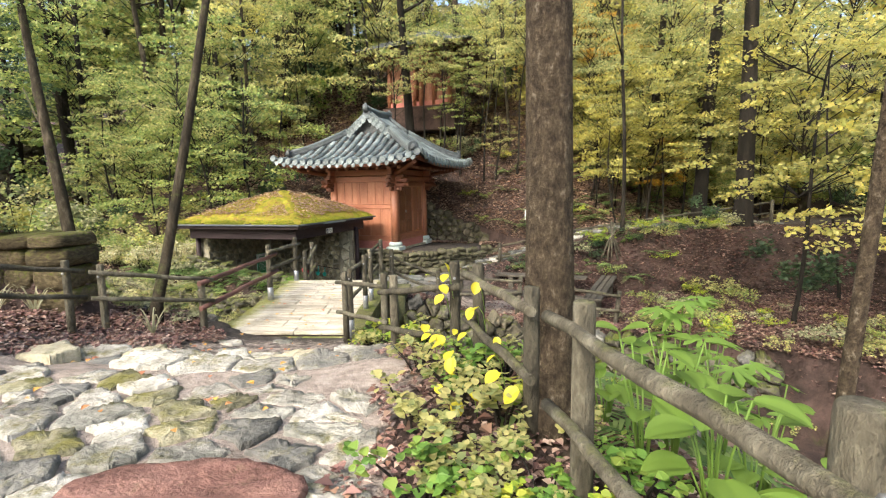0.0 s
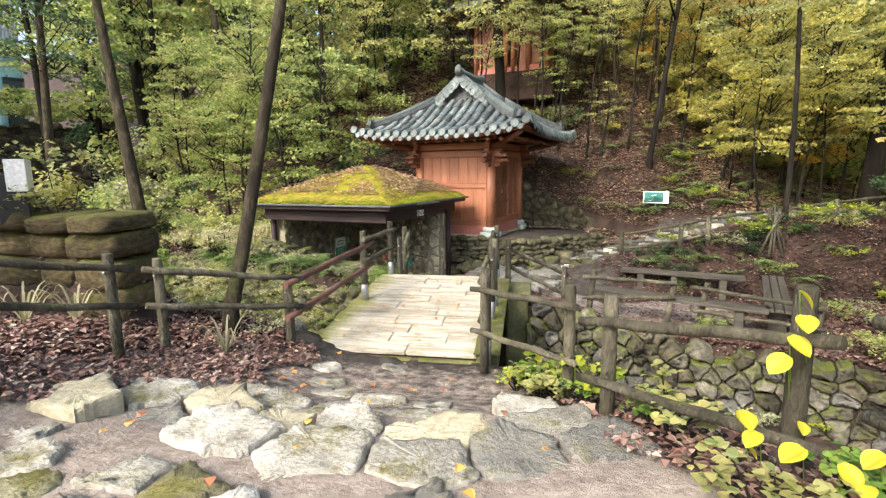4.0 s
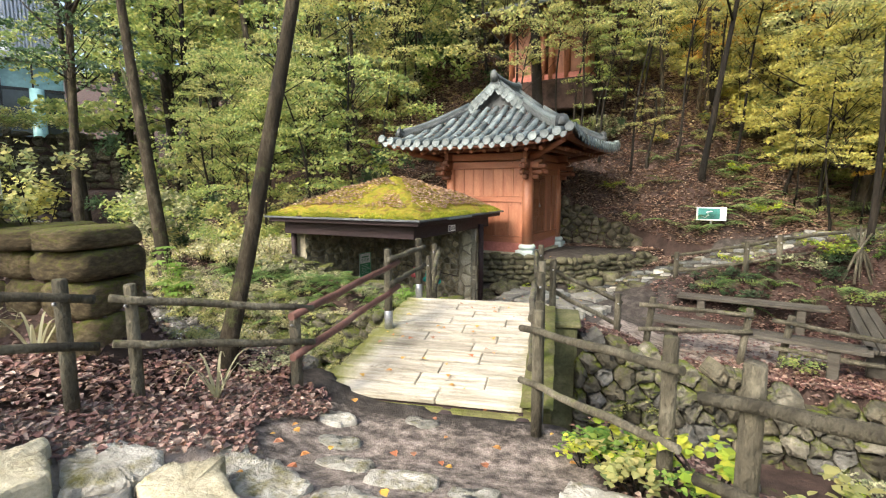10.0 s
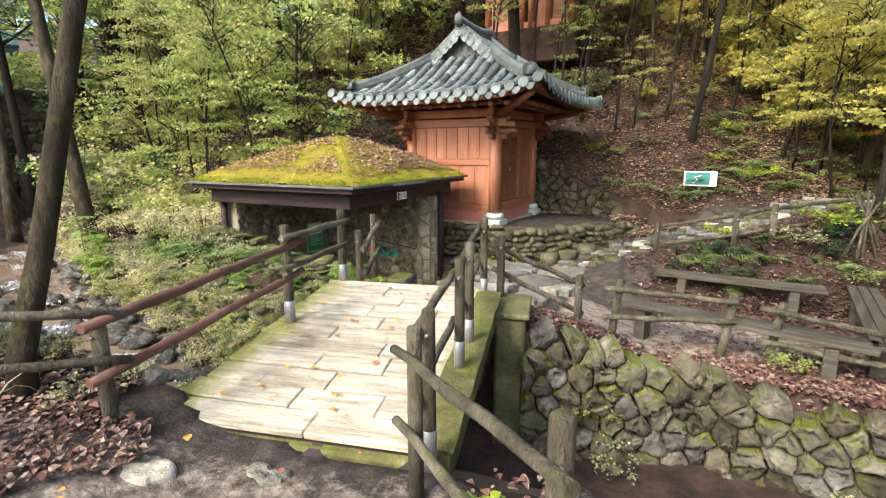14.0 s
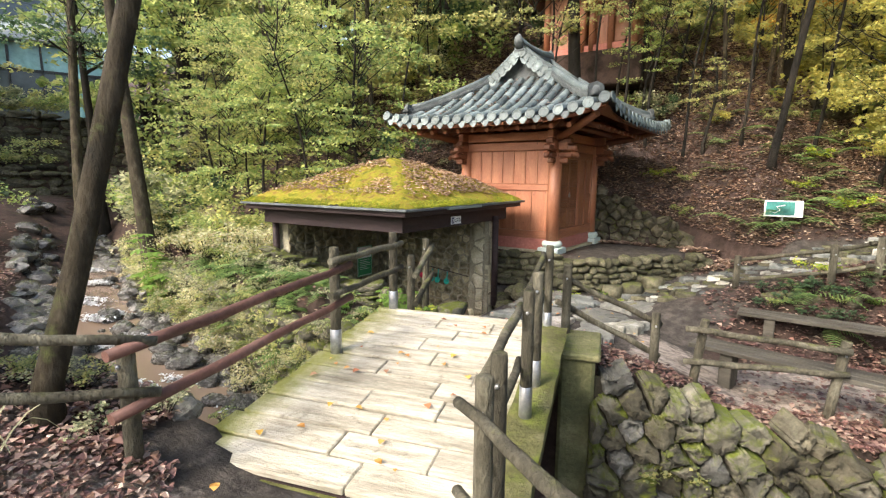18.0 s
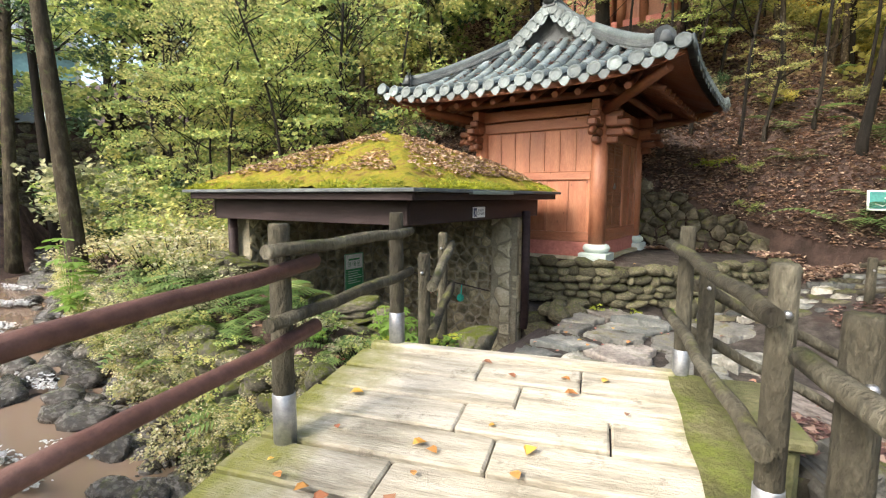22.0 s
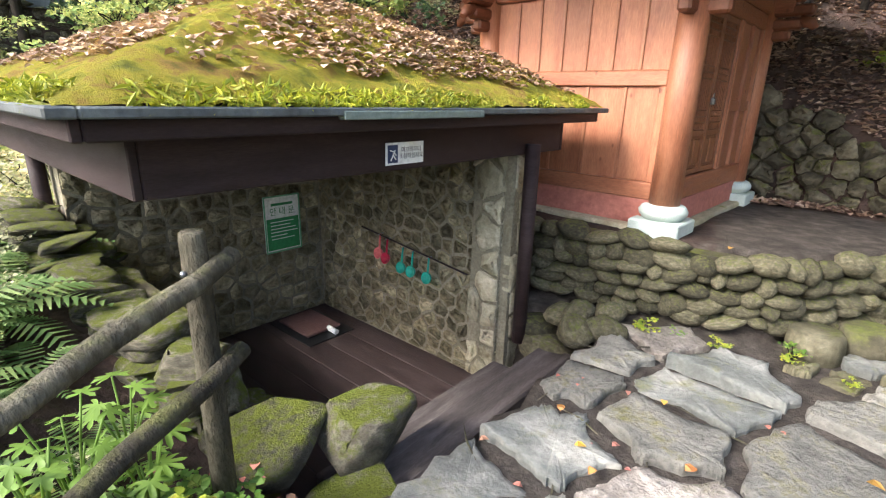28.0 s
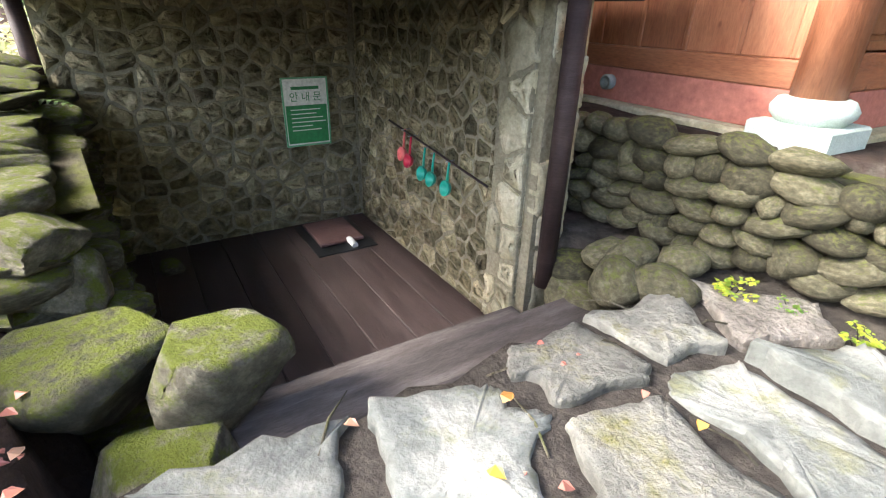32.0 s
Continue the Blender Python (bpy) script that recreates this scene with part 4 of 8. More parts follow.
# ---- round timber fences ----
def post(parent, x, y, z0, z1, r=0.05, mat=RAIL, lean=(0, 0), sleeve=False):
    h = z1 - z0
    s = Shape().lathe([(r * 1.03, -0.15), (r * 1.02, h * 0.5), (r * 0.97, h - 0.02), (r * 0.93, h - 0.006), (r * 0.82, h)], 12)
    p = part("post", s, mat, parent, m=pose(x, y, z0, lean[0], lean[1], 0))
    return p


def rail(parent, a, b, r=0.036, mat=RAIL, sag=0.0, over=0.08):
    a, b = Vector(a), Vector(b)
    d = (b - a).normalized()
    a2, b2 = a - d * over, b + d * over
    n = 7
    pts = []
    for i in range(n):
        t = i / (n - 1)
        p = a2.lerp(b2, t)
        p.z += -sag * 4 * t * (1 - t) + 0.006 * math.sin(i * 2.1 + a.x * 5)
        p.x += 0.006 * math.sin(i * 1.7 + a.y * 9)
        pts.append(p - a)
    rr = [r * (1.0 + 0.06 * math.sin(i * 1.3 + b.y * 3)) for i in range(n)]
    return part("rail", Shape().tube(pts, rr, 10), mat, parent, m=pose(*a))


def fence(label, posts, rails, mat=RAIL, railmat=None, r=0.043, rr=0.031, over=0.1, sleeves=(), skip=(), bare=()):
    """posts: x, y, base, top; rails: index of first and last post and the drop below their tops."""
    f = thing("fence", pose(posts[0][0], posts[0][1], posts[0][2]), label, "fence", "round timber fences")
    ox, oy, oz = posts[0][:3]
    for k, (x, y, z0, z1, *rest) in enumerate(posts):
        if k in skip:
            continue
        p = post(f, x - ox, y - oy, z0 - oz, z1 - oz, r, mat, rest[0] if rest else (0, 0))
        if sleeves and k not in bare:
            part("sleeve", Shape().lathe([(r * 1.1, 0.0), (r * 1.1, sleeves[0]), (r * 1.02, sleeves[0] + 0.004)], 12), STEEL, p, "grey metal sleeve at the foot")
        part("bolt", Shape().lathe([(0.011, 0), (0.011, 0.012), (0.006, 0.016)], 6, pose(0, -r * 0.95, z1 - z0 - 0.13, 90)), STEEL, p)
    for i, j, da, db, side in rails:
        a, b = posts[i], posts[j]
        dx, dy = b[0] - a[0], b[1] - a[1]
        L = math.hypot(dx, dy)
        off = (-dy / L * side * (r + rr * 0.75), dx / L * side * (r + rr * 0.75))
        rail(f, (a[0] - ox + off[0], a[1] - oy + off[1], a[3] - oz - da), (b[0] - ox + off[0], b[1] - oy + off[1], b[3] - oz - db), rr, railmat or mat, over=over)
    return f


# near bank, towards the camera's start
fence("brown round-timber fence beside the stone path", [(-1.49, 5.74, 0.08, 0.95), (-0.85, 4.9, 0.25, 1.07)], [(0, 1, 0.13, 0.13, -1), (0, 1, 0.5, 0.5, -1)], r=0.037, rr=0.024, over=0.12)
fence("brown round-timber fence among yellow leaves", [(-0.67, 4.42, 0.4, 1.13), (-0.07, 3.72, 0.5, 1.36)], [(0, 1, 0.15, 0.2, -1), (0, 1, 0.5, 0.62, -1)], r=0.041, rr=0.028, over=0.16)
fence("brown round-timber fence in front of a large tree", [(0.11, 3.31, 0.5, 1.40), (0.36, 2.34, 0.6, 1.43)], [(0, 1, 0.09, 0.09, -1), (0, 1, 0.42, 0.42, -1)], r=0.042, rr=0.027, over=0.16)
fence("brown round-timber fence above broad green leaves", [(0.48, 1.75, 0.6, 1.49), (0.68, 0.72, 0.6, 1.56)], [(0, 1, 0.1, 0.13, -1), (0, 1, 0.48, 0.5, -1)], r=0.044, rr=0.027, over=0.22)
fence("brown round-timber fence on the leafy bank", [(-3.33, 5.82, 0.05, 0.93), (-3.95, 4.95, 0.35, 1.18)], [(0, 1, 0.07, 0.09, 1), (0, 1, 0.34, 0.37, 1)], over=0.12, r=0.037, rr=0.026, skip=(0,))
fence("brown round-timber fence along the mossy block wall", [(-4.0, 4.56, 0.45, 1.28), (-4.46, 3.68, 0.6, 1.5), (-5.05, 2.5, 0.62, 1.6)], [(0, 1, 0.1, 0.1, 1), (0, 1, 0.37, 0.37, 1), (1, 2, 0.1, 0.1, 1), (1, 2, 0.37, 0.37, 1)], r=0.037, rr=0.026, over=0.14)
# bridge, both sides
fence("red-brown and grey rails along the bridge", [(-3.33, 5.8, 0.0, 0.86), (-3.2, 7.56, 0.12, 1.095), (-3.15, 8.62, 0.22, 1.11)], [(0, 1, 0.03, 0.17, -1), (0, 1, 0.34, 0.45, -1)], railmat=REDRAIL, r=0.043, rr=0.031, over=0.14, sleeves=(0.28,), bare=(0,))
fence("grey-brown rails at the end of the bridge", [(-3.2, 7.54, 0.3, 1.0), (-3.15, 8.6, 0.22, 1.1)], [(0, 1, 0.005, 0.11, -1), (0, 1, 0.28, 0.36, -1)], r=0.03, rr=0.028, over=0.12, skip=(0, 1))
fence("short leaning fence at the end of the bridge", [(-3.12, 9.03, -0.1, 0.82), (-3.25, 9.85, -0.2, 0.9)], [(0, 1, 0.2, 0.12, -1), (0, 1, 0.52, 0.47, -1)], r=0.042, rr=0.034, over=0.1)
fence("grey-brown rails along the bridge", [(-1.49, 6.0, 0.0, 0.95), (-1.52, 7.0, 0.1, 0.99), (-1.52, 7.42, 0.12, 1.03), (-1.57, 8.6, 0.15, 1.06)], [(0, 1, 0.1, 0.12, 1), (0, 1, 0.46, 0.48, 1), (2, 3, 0.12, 0.1, 1), (2, 3, 0.48, 0.46, 1)], r=0.037, rr=0.026, over=0.1, sleeves=(0.28,))
# far terrace
fence("thin brown fence above the stone wall", [(-1.42, 8.85, -0.25, 0.85), (-0.58, 9.15, -0.25, 0.38)], [(0, 1, 0.15, 0.1, 1), (0, 1, 0.42, 0.42, 1)], r=0.042, rr=0.03)
fence("thin brown fence in front of the benches", [(-0.2, 9.25, -0.35, 0.33, (0, 6)), (0.92, 9.2, -0.5, 0.26, (0, 6))], [(0, 1, 0.1, 0.08, -1), (0, 1, 0.42, 0.3, -1)], r=0.042, rr=0.03)
fence("thin brown fence in front of the benches", [(1.33, 9.12, -0.55, 0.21, (0, 8)), (2.6, 8.6, -0.6, 0.1, (0, 6))], [(0, 1, 0.08, 0.08, -1), (0, 1, 0.42, 0.35, -1)], r=0.042, rr=0.03)
fp = [(0.77, 12.15, -0.08, 0.58), (1.82, 11.85, 0.15, 0.83), (2.3, 11.8, 0.2, 0.95), (3.5, 12.1, 0.35, 1.08), (4.9, 12.6, 0.5, 1.22), (6.5, 13.2, 0.7, 1.35), (8.5, 14.2, 0.85, 1.5)]
fence("brown timber fence climbing beside the cobbled path", fp, [(i, i + 1, 0.08, 0.08, 1) for i in range(6)] + [(i, i + 1, 0.38, 0.38, 1) for i in range(6)], r=0.045, rr=0.028)


# ---- walls of field stones ----
ROCKS = [rock_mesh("boulder", i, 0.2, 3, 0.85) for i in range(7)]
PEBS = [rock_mesh("cobble", i + 20, 0.12, 2, 0.95, 0.82) for i in range(6)]
for me in ROCKS:
    me.materials.append(MOSSROCK)
for me in PEBS:
    me.materials.append(COBBLE)
ROCKS_FLAT = [rock_mesh("boulder", i + 30, 0.3, 3, 0.6, 0.5) for i in range(4)]
for me in ROCKS_FLAT:
    me.materials.append(MOSSROCK)
SLABS_MOSSY = [block_mesh("wall_stone", i + 110, 0.62) for i in range(5)]
BOULDERS = [rock_mesh("boulder", i + 120, 0.14, 4, 0.62, 0.44) for i in range(6)]
for me in SLABS_MOSSY + BOULDERS:
    me.materials.append(MOSSROCK)
ROCKS_FAR = [rock_mesh("wall_stone", i, 0.2, 2, 0.85) for i in range(4)]
for me in ROCKS_FAR:
    me.materials.append(DARKROCK)
ROCKS_MID = [rock_mesh("wall_stone", i + 7, 0.2, 2, 0.8, 0.58) for i in range(5)]
for me in ROCKS_MID:
    me.materials.append(MOSSROCK)
ROCKS_WET = []
for i in range(4):
    me = rock_mesh("stream_rock", i + 40, 0.25, 2, 0.8, 0.6)
    me.materials.append(WETROCK)
    ROCKS_WET.append(me)


def stone_wall(name, label, line, base, top, size, meshes, depth=0.18, seed=1, backing=MORTAR, thick=0.25, squash=0.8, tilt=9):
    """A dry wall along a line of x, y: rows of rounded stones in front of a core; base and top are functions of the place along it, 0 to 1."""
    r = random.Random(seed)
    w = thing(name, pose(0, 0, 0), label, "stone wall", kind="structure")
    seg = [math.dist(a, b) for a, b in zip(line, line[1:])]
    total = sum(seg)

    def place(s):
        s = max(0, min(total - 1e-6, s))
        for (a, b), L in zip(zip(line, line[1:]), seg):
            if s <= L:
                t = s / L
                return a[0] + (b[0] - a[0]) * t, a[1] + (b[1] - a[1]) * t, math.degrees(math.atan2(b[1] - a[1], b[0] - a[0]))
            s -= L
        return (*line[-1], 0)

    core = Shape()

    def face(u, v):
        x, y, ang = place(u * total)
        nx, ny = math.sin(radians(ang)), -math.cos(radians(ang))
        zb, zt = base(u), top(u) - size * 0.35
        k = {0: 0.0, 1: 0.0}.get(v, 0)
        return x - nx * 0.06 - nx * thick * (v > 0.6), y - ny * 0.06 - ny * thick * (v > 0.6), zb - 0.1 + (zt - zb + 0.1) * min(1, v / 0.5)

    core.grid(face, max(8, int(total / 0.3)), 4)
    part("core", core, backing, w, smooth=False)
    row = 0
    z = 0.0
    hmax = max(top(u / 20) - base(u / 20) for u in range(21))
    while z < hmax:
        h = size * r.uniform(0.7, 1.2) * squash
        s = r.uniform(-0.3, 0.3) * size
        while s < total:
            wd = size * r.uniform(0.6, 1.65)
            x, y, ang = place(s + wd / 2)
            u = max(0, min(1, (s + wd / 2) / total))
            hs = r.uniform(0.7, 1.3)
            zc = base(u) + z + h * 0.5 + r.uniform(-0.22, 0.22) * h
            if zc < top(u) + 0.1 * h:
                o = new("stone", r.choice(meshes))
                o.parent = w
                o.matrix_basis = pose(x, y, zc, r.uniform(-tilt, tilt), r.uniform(-tilt, tilt), ang + r.uniform(-14, 14) + r.choice((0, 180))) @ Matrix.Diagonal((wd * 0.60, depth * r.uniform(0.8, 1.15), h * 0.62 * hs, 1))
            s += wd * 0.93
        z += h * 0.86
        row += 1
    return w


def fitted_wall(name, label, line, base, top, size, mat, seed, proud=0.1, backing=GROUND, asp=0.7, jit=0.38, round_off=0.18):
    """A wall of close-fitting angular stones along a line of x, y."""
    r = random.Random(seed)
    w = thing(name, pose(0, 0, 0), label, "stone wall", kind="structure")
    seg = [math.dist(a, b) for a, b in zip(line, line[1:])]
    total = sum(seg)

    def place(s):
        for (a, b), L in zip(zip(line, line[1:]), seg):
            if s <= L:
                t = s / L
                return a[0] + (b[0] - a[0]) * t, a[1] + (b[1] - a[1]) * t, math.degrees(math.atan2(b[1] - a[1], b[0] - a[0]))
            s -= L
        a, b = line[-2:]
        return b[0], b[1], math.degrees(math.atan2(b[1] - a[1], b[0] - a[0]))

    zb = min(base(u / 20) for u in range(21))
    h = max(top(u / 20) for u in range(21)) - zb
    seeds = []
    for b in range(int(h / (size * asp)) + 2):
        for a in range(int(total / size) + 2):
            seeds.append(((a + 0.5 * (b % 2) + r.uniform(-jit, jit)) * size, (b + r.uniform(-jit, jit)) * size * asp))
    for (s0, z0), poly in voronoi(seeds, (0, total, 0, h + size), 0.014, r, 0.012):
        u = s0 / total
        if not (0 < s0 < total) or z0 + zb > top(u) - size * 0.1:
            continue
        x, y, ang = place(s0)
        local = [(px - s0, py - z0) for px, py in poly]
        local = rounded(local, r, 0.01, round_off)
        tx, ty = r.uniform(-0.12, 0.12), r.uniform(-0.12, 0.12)
        st = Shape().slab(local, r.uniform(0.3, 1.0) * proud, -0.25, [tx * p + ty * q for p, q in local], r, 0.008, 0.2, 0.022)
        part("stone", st, r.choice(mat), w, m=pose(x, y, zb + z0, 0, 0, ang) @ pose(0, 0, 0, 90))
    core = Shape()
    n = 24
    core.grid(lambda u, v: (lambda p: (p[0] - 0.05 * math.sin(radians(p[2])), p[1] + 0.05 * math.cos(radians(p[2])), base(u) - 0.2 + (top(u) - size * 0.45 - base(u) + 0.2) * v))(place(u * total)), n, 2)
    part("core", core, backing, w, smooth=False)
    return w


stone_wall("wall_terrace", "low wall of rounded mossy cobbles under the pavilion", [(-3.15, 12.98), (-2.5, 12.82), (-1.9, 12.76), (-1.2, 12.8), (-0.6, 13.2), (0.0, 13.62), (0.7, 14.1)], lambda u: -0.28 + 0.1 * u, lambda u: 0.36 - 0.12 * u, 0.17, PEBS, 0.13, 3, squash=0.8, backing=DARKROCK, tilt=16)
fitted_wall("wall_hill", "dark rubble retaining wall behind the pavilion", [(-2.6, 16.1), (-1.3, 15.42), (-0.4, 15.2), (0.6, 14.85)], lambda u: 0.25, lambda u: 1.5 - 0.85 * max(0, (u - 0.4) / 0.6), 0.23, [DARKROCK], 4, 0.05, backing=DARKROCK)
fitted_wall("wall_stream", "dark mossy rubble wall holding the bank above the stream", [(-1.15, 8.3), (-0.5, 8.42), (0.0, 8.47), (0.6, 8.6), (1.3, 8.45), (2.6, 7.9), (4.5, 6.9)], lambda u: -1.4 - 0.1 * u, lambda u: float(np.interp(u, [0, 0.1, 0.2, 0.3, 0.42, 1.0], [0.1, -0.08, -0.22, -0.4, -0.52, -0.62])) + 0.03 * math.sin(u * 23), 0.27, [DARKROCK, DARKROCK, MOSSROCK, MOSSROCK, GREYROCK], 5, 0.12, backing=DARKROCK, asp=0.66, jit=0.4, round_off=0.3)
HEWN = [block_mesh("stone_block", i + 130, 0.4) for i in range(6)]
for me in HEWN:
    me.materials.append(BROWNROCK)
wall_b = thing("wall_block", pose(0, 0, 0), "old mossy wall of brown hewn blocks behind the fence", "stone wall", kind="structure")
part("core", Shape().box(-9.6, -4.6, 5.22, 5.75, 0.1, 1.3, bevel=0.03), DARKROCK, wall_b)
wr = random.Random(66)
z = 0.22
for k, h in enumerate((0.34, 0.3, 0.26, 0.22, 0.16)):
    x = -4.42 - 0.05 * wr.random()
    while x > -9.4:
        w = wr.uniform(0.34, 0.66)
        if k == 4:
            w *= 1.15
        yy = 5.36 - 0.045 * (x + 4.4)
        part("stone" if k < 4 else "coping_stone", wr.choice(HEWN), None, wall_b, m=pose(x - w / 2, yy + wr.uniform(-0.03, 0.03), z + h / 2, wr.uniform(-3, 3), wr.uniform(-4, 4), wr.uniform(-5, 5) + wr.choice((0, 180))) @ Matrix.Diagonal((w * 0.6, 0.33 if k < 4 else 0.36, h * 0.61, 1)))
        x -= w
    z += h
stone_wall("wall_bank", "mossy stones along the fern bank of the stream", [(-13.2, 13.55), (-10.6, 11.95), (-8.8, 10.92), (-6.9, 9.98), (-5.6, 9.4), (-4.5, 8.92), (-3.5, 8.66)], lambda u: -0.75 - 0.3 * u, lambda u: 0.08 - 0.1 * u, 0.26, ROCKS_MID, 0.16, 7, backing=GROUND)
stone_wall("wall_far", "far dark rubble terrace wall by the stream", [(-20.0, 17.8), (-20.6, 16.2), (-22.5, 13.5), (-24.5, 11)], lambda u: 0.1, lambda u: 1.8, 0.42, ROCKS_FAR, 0.2, 8, backing=GROUND)
stone_wall("wall_far", "upper dark rubble terrace wall with a hedge on top", [(-19.5, 21.5), (-22.4, 20.4), (-24.4, 17.6), (-26.5, 13)], lambda u: 1.8, lambda u: 4.1, 0.45, ROCKS_FAR, 0.2, 9, backing=GROUND)

stone_wall("wall_path", "low mossy stones holding up the cobbled path", [(0.75, 11.9), (1.8, 11.62), (3.4, 11.85), (5.0, 12.3), (6.8, 13.0)], lambda u: -0.35 + 0.55 * u, lambda u: 0.0 + 0.65 * u, 0.26, ROCKS_FAR, 0.2, 12, backing=DARKROCK, squash=0.7)

# ---- spring house ----
hut = thing("spring_house", HUT @ pose(-1.6, 1.7, -1.0), "sunken stone spring house with a mossy roof and brown fascia", "hut")
U = pose(1.6, -1.7, 1.0)
W, D = 3.22, 3.52


def hut_part(name, s, mat, label="", parent=None, smooth=True):
    return part(name, s, mat, parent or hut, label, smooth, U if parent is None else None)


def roof_top(u, v):
    a, b = -W * (1 - u), D * v
    e = min(u, 1 - u, v, 1 - v) * 2
    z = 1.275 + 0.70 * (1 - (1 - e) ** 1.25)
    n = noise.noise((a * 2.2, b * 2.2, 0)) * 0.035 + noise.noise((a * 7, b * 7, 3)) * 0.02
    return a, b, z + n * min(1, e * 6) + 0.035 * abs(noise.noise((a * 9, b * 9, 5))) + 0.02 * abs(noise.noise((a * 23, b * 23, 8)))


hut_part("moss_cover", Shape().grid(roof_top, 120, 120), MOSS, "thick yellow-green moss with dead leaves")
s = Shape()
for a0, a1, b0, b1 in ((-W - 0.03, 0.03, -0.03, 0.05), (-W - 0.03, 0.03, D - 0.05, D + 0.03), (-W - 0.03, -W + 0.05, 0.05, D - 0.05), (-0.05, 0.03, 0.05, D - 0.05)):
    s.box(a0, a1, b0, b1, 1.24, 1.275, bevel=0.006)
hut_part("drip_edge", s, TILE_DARK, "grey metal edge strip")
for nm, i, z0, z1 in (("upper_fascia", 0.03, 1.17, 1.24), ("lower_fascia", 0.22, 0.945, 1.166)):
    for k, (a0, a1, b0, b1) in enumerate(((-W + i, -i, i, i + 0.035), (-W + i, -i, D - i - 0.035, D - i), (-W + i, -W + i + 0.035, i + 0.036, D - i - 0.036), (-i - 0.035, -i, i + 0.036, D - i - 0.036))):
        hut_part(nm, Shape().box(a0, a1, b0, b1, z0, z1, bevel=0.006), DARKWOOD)
s = Shape().box(-0.012, 0.035, 0.95, 1.9, 1.225, 1.262, bevel=0.004)
hut_part("gutter_strip", s, plain("pale_green_metal", (0.22, 0.27, 0.24), 0.5, 0.3), "loose pale metal strip")
hut_part("ceiling", Shape().box(-W + 0.1, -0.1, 0.1, D - 0.1, 1.17, 1.2), DARKWOOD)
for b in (0.62, 1.6, 2.55):
    hut_part("ceiling_beam", Shape().box(-W + 0.3, -0.3, b, b + 0.09, 1.03, 1.168, bevel=0.006), DARKWOOD)
hut_part("header_beam", Shape().box(-0.5, -0.36, 0.3, D - 0.3, 0.97, 1.06, bevel=0.008), DARKWOOD)
for a, b, z0 in ((-0.17, 2.78, -0.55), (-2.98, 0.42, -0.1)):
    hut_part("roof_post", Shape().lathe([(0.055, z0), (0.055, 1.02)], 12, pose(a, b, 0)), DARKWOOD)


def rubble(parent, frame_m, w, h, size, seed, mat=WALLSTONE, depth=0.06, gap=0.017):
    """Stones of a mortared wall, w wide and h high, on the local x, z plane facing -y."""
    r = random.Random(seed)
    seeds = []
    dz = size * 0.72
    for b in range(int(h / dz) + 2):
        x = r.uniform(-0.5, 0.0) * size
        while x < w + size:
            seeds.append((x, (b + r.uniform(-0.16, 0.16)) * dz))
            x += size * r.uniform(0.6, 1.4)
    for (x0, z0), poly in voronoi(seeds, (0, w, 0, h), gap, r, 0.012):
        if not (-0.05 < x0 < w + 0.05 and -0.05 < z0 < h + 0.05):
            continue
        cx, cz = sum(p[0] for p in poly) / len(poly), sum(p[1] for p in poly) / len(poly)
        local = rounded([(px - cx, pz - cz) for px, pz in poly], r, 0.006, 0.15)
        s = Shape().slab(local, r.uniform(0.004, 0.016), -depth, [r.uniform(-0.004, 0.004) for _ in local], r, 0.004, 0.2, 0.007)
        part("stone", s, mat, parent, m=frame_m @ pose(cx, 0, cz) @ pose(0, 0, 0, 90))


FZ = -1.0
hw = hut_part("stone_wall", Shape().box(-3.05, -2.78, 0.5, 3.0, FZ - 0.2, 1.1), MORTAR, "rubble wall of yellowish grey stones in pale mortar")
rubble(hw, pose(-2.775, 0.5, FZ, 0, 0, 90), 2.22, 2.08, 0.19, 21)
hw2 = hut_part("stone_wall", Shape().box(-2.78, -0.36, 2.745, 3.0, FZ - 0.2, 1.1), MORTAR, "rubble wall of yellowish grey stones in pale mortar")
rubble(hw2, pose(-2.76, 2.74, FZ), 2.4, 2.05, 0.17, 22)
hw3 = hut_part("stone_pier", Shape().box(-0.36, -0.28, 2.745, 2.99, FZ, 1.0), MORTAR, "squared corner of larger pale stones")
hut_part("pier_core", Shape().box(-0.64, -0.362, 2.715, 2.743, FZ, 1.0, bevel=0.004), MORTAR)
rubble(hw3, pose(-0.65, 2.712, FZ), 0.29, 1.98, 0.3, 24, KERB)
rubble(hw3, pose(-0.276, 2.745, FZ, 0, 0, 90), 0.25, 1.98, 0.36, 23, KERB)
for k in range(8):
    b0 = 0.55 + k * 0.273
    hut_part("floorboard", Shape().box(-2.77, -0.34, b0 + 0.002, b0 + 0.271, FZ - 0.05, FZ + 0.002 * (k % 2), bevel=0.004), FLOORWOOD)
hut_part("wooden_step", Shape().box(-0.36, 0.05, 0.95, 2.72, -0.88, -0.77, bevel=0.015), STEPWOOD, "worn timber step")
hut_part("wooden_step", Shape().box(0.04, 0.31, 1.0, 2.80, -0.62, -0.50, bevel=0.015), STEPWOOD, "worn timber step")
s = Shape().box(-0.34, -0.3, 0.6, 2.73, -1.02, -0.88)
hut_part("riser", s, DARKWOOD)
s = Shape().box(0.06, 0.1, 0.6, 2.8, -0.9, -0.62)
hut_part("riser", s, DARKWOOD)
# spring hatch
hatch = thing("spring_hatch", HUT @ pose(-2.35, 2.28, FZ), "low dark red-brown wooden spring cover with a metal spout", "hatch")
# no hole is cut: this black sheet stands for the opening's darkness
part("frame", Shape().box(-0.36, 0.36, -0.27, 0.27, 0.0, 0.012, bevel=0.004), BLACK, hatch, "flat black sheet for the dark opening")
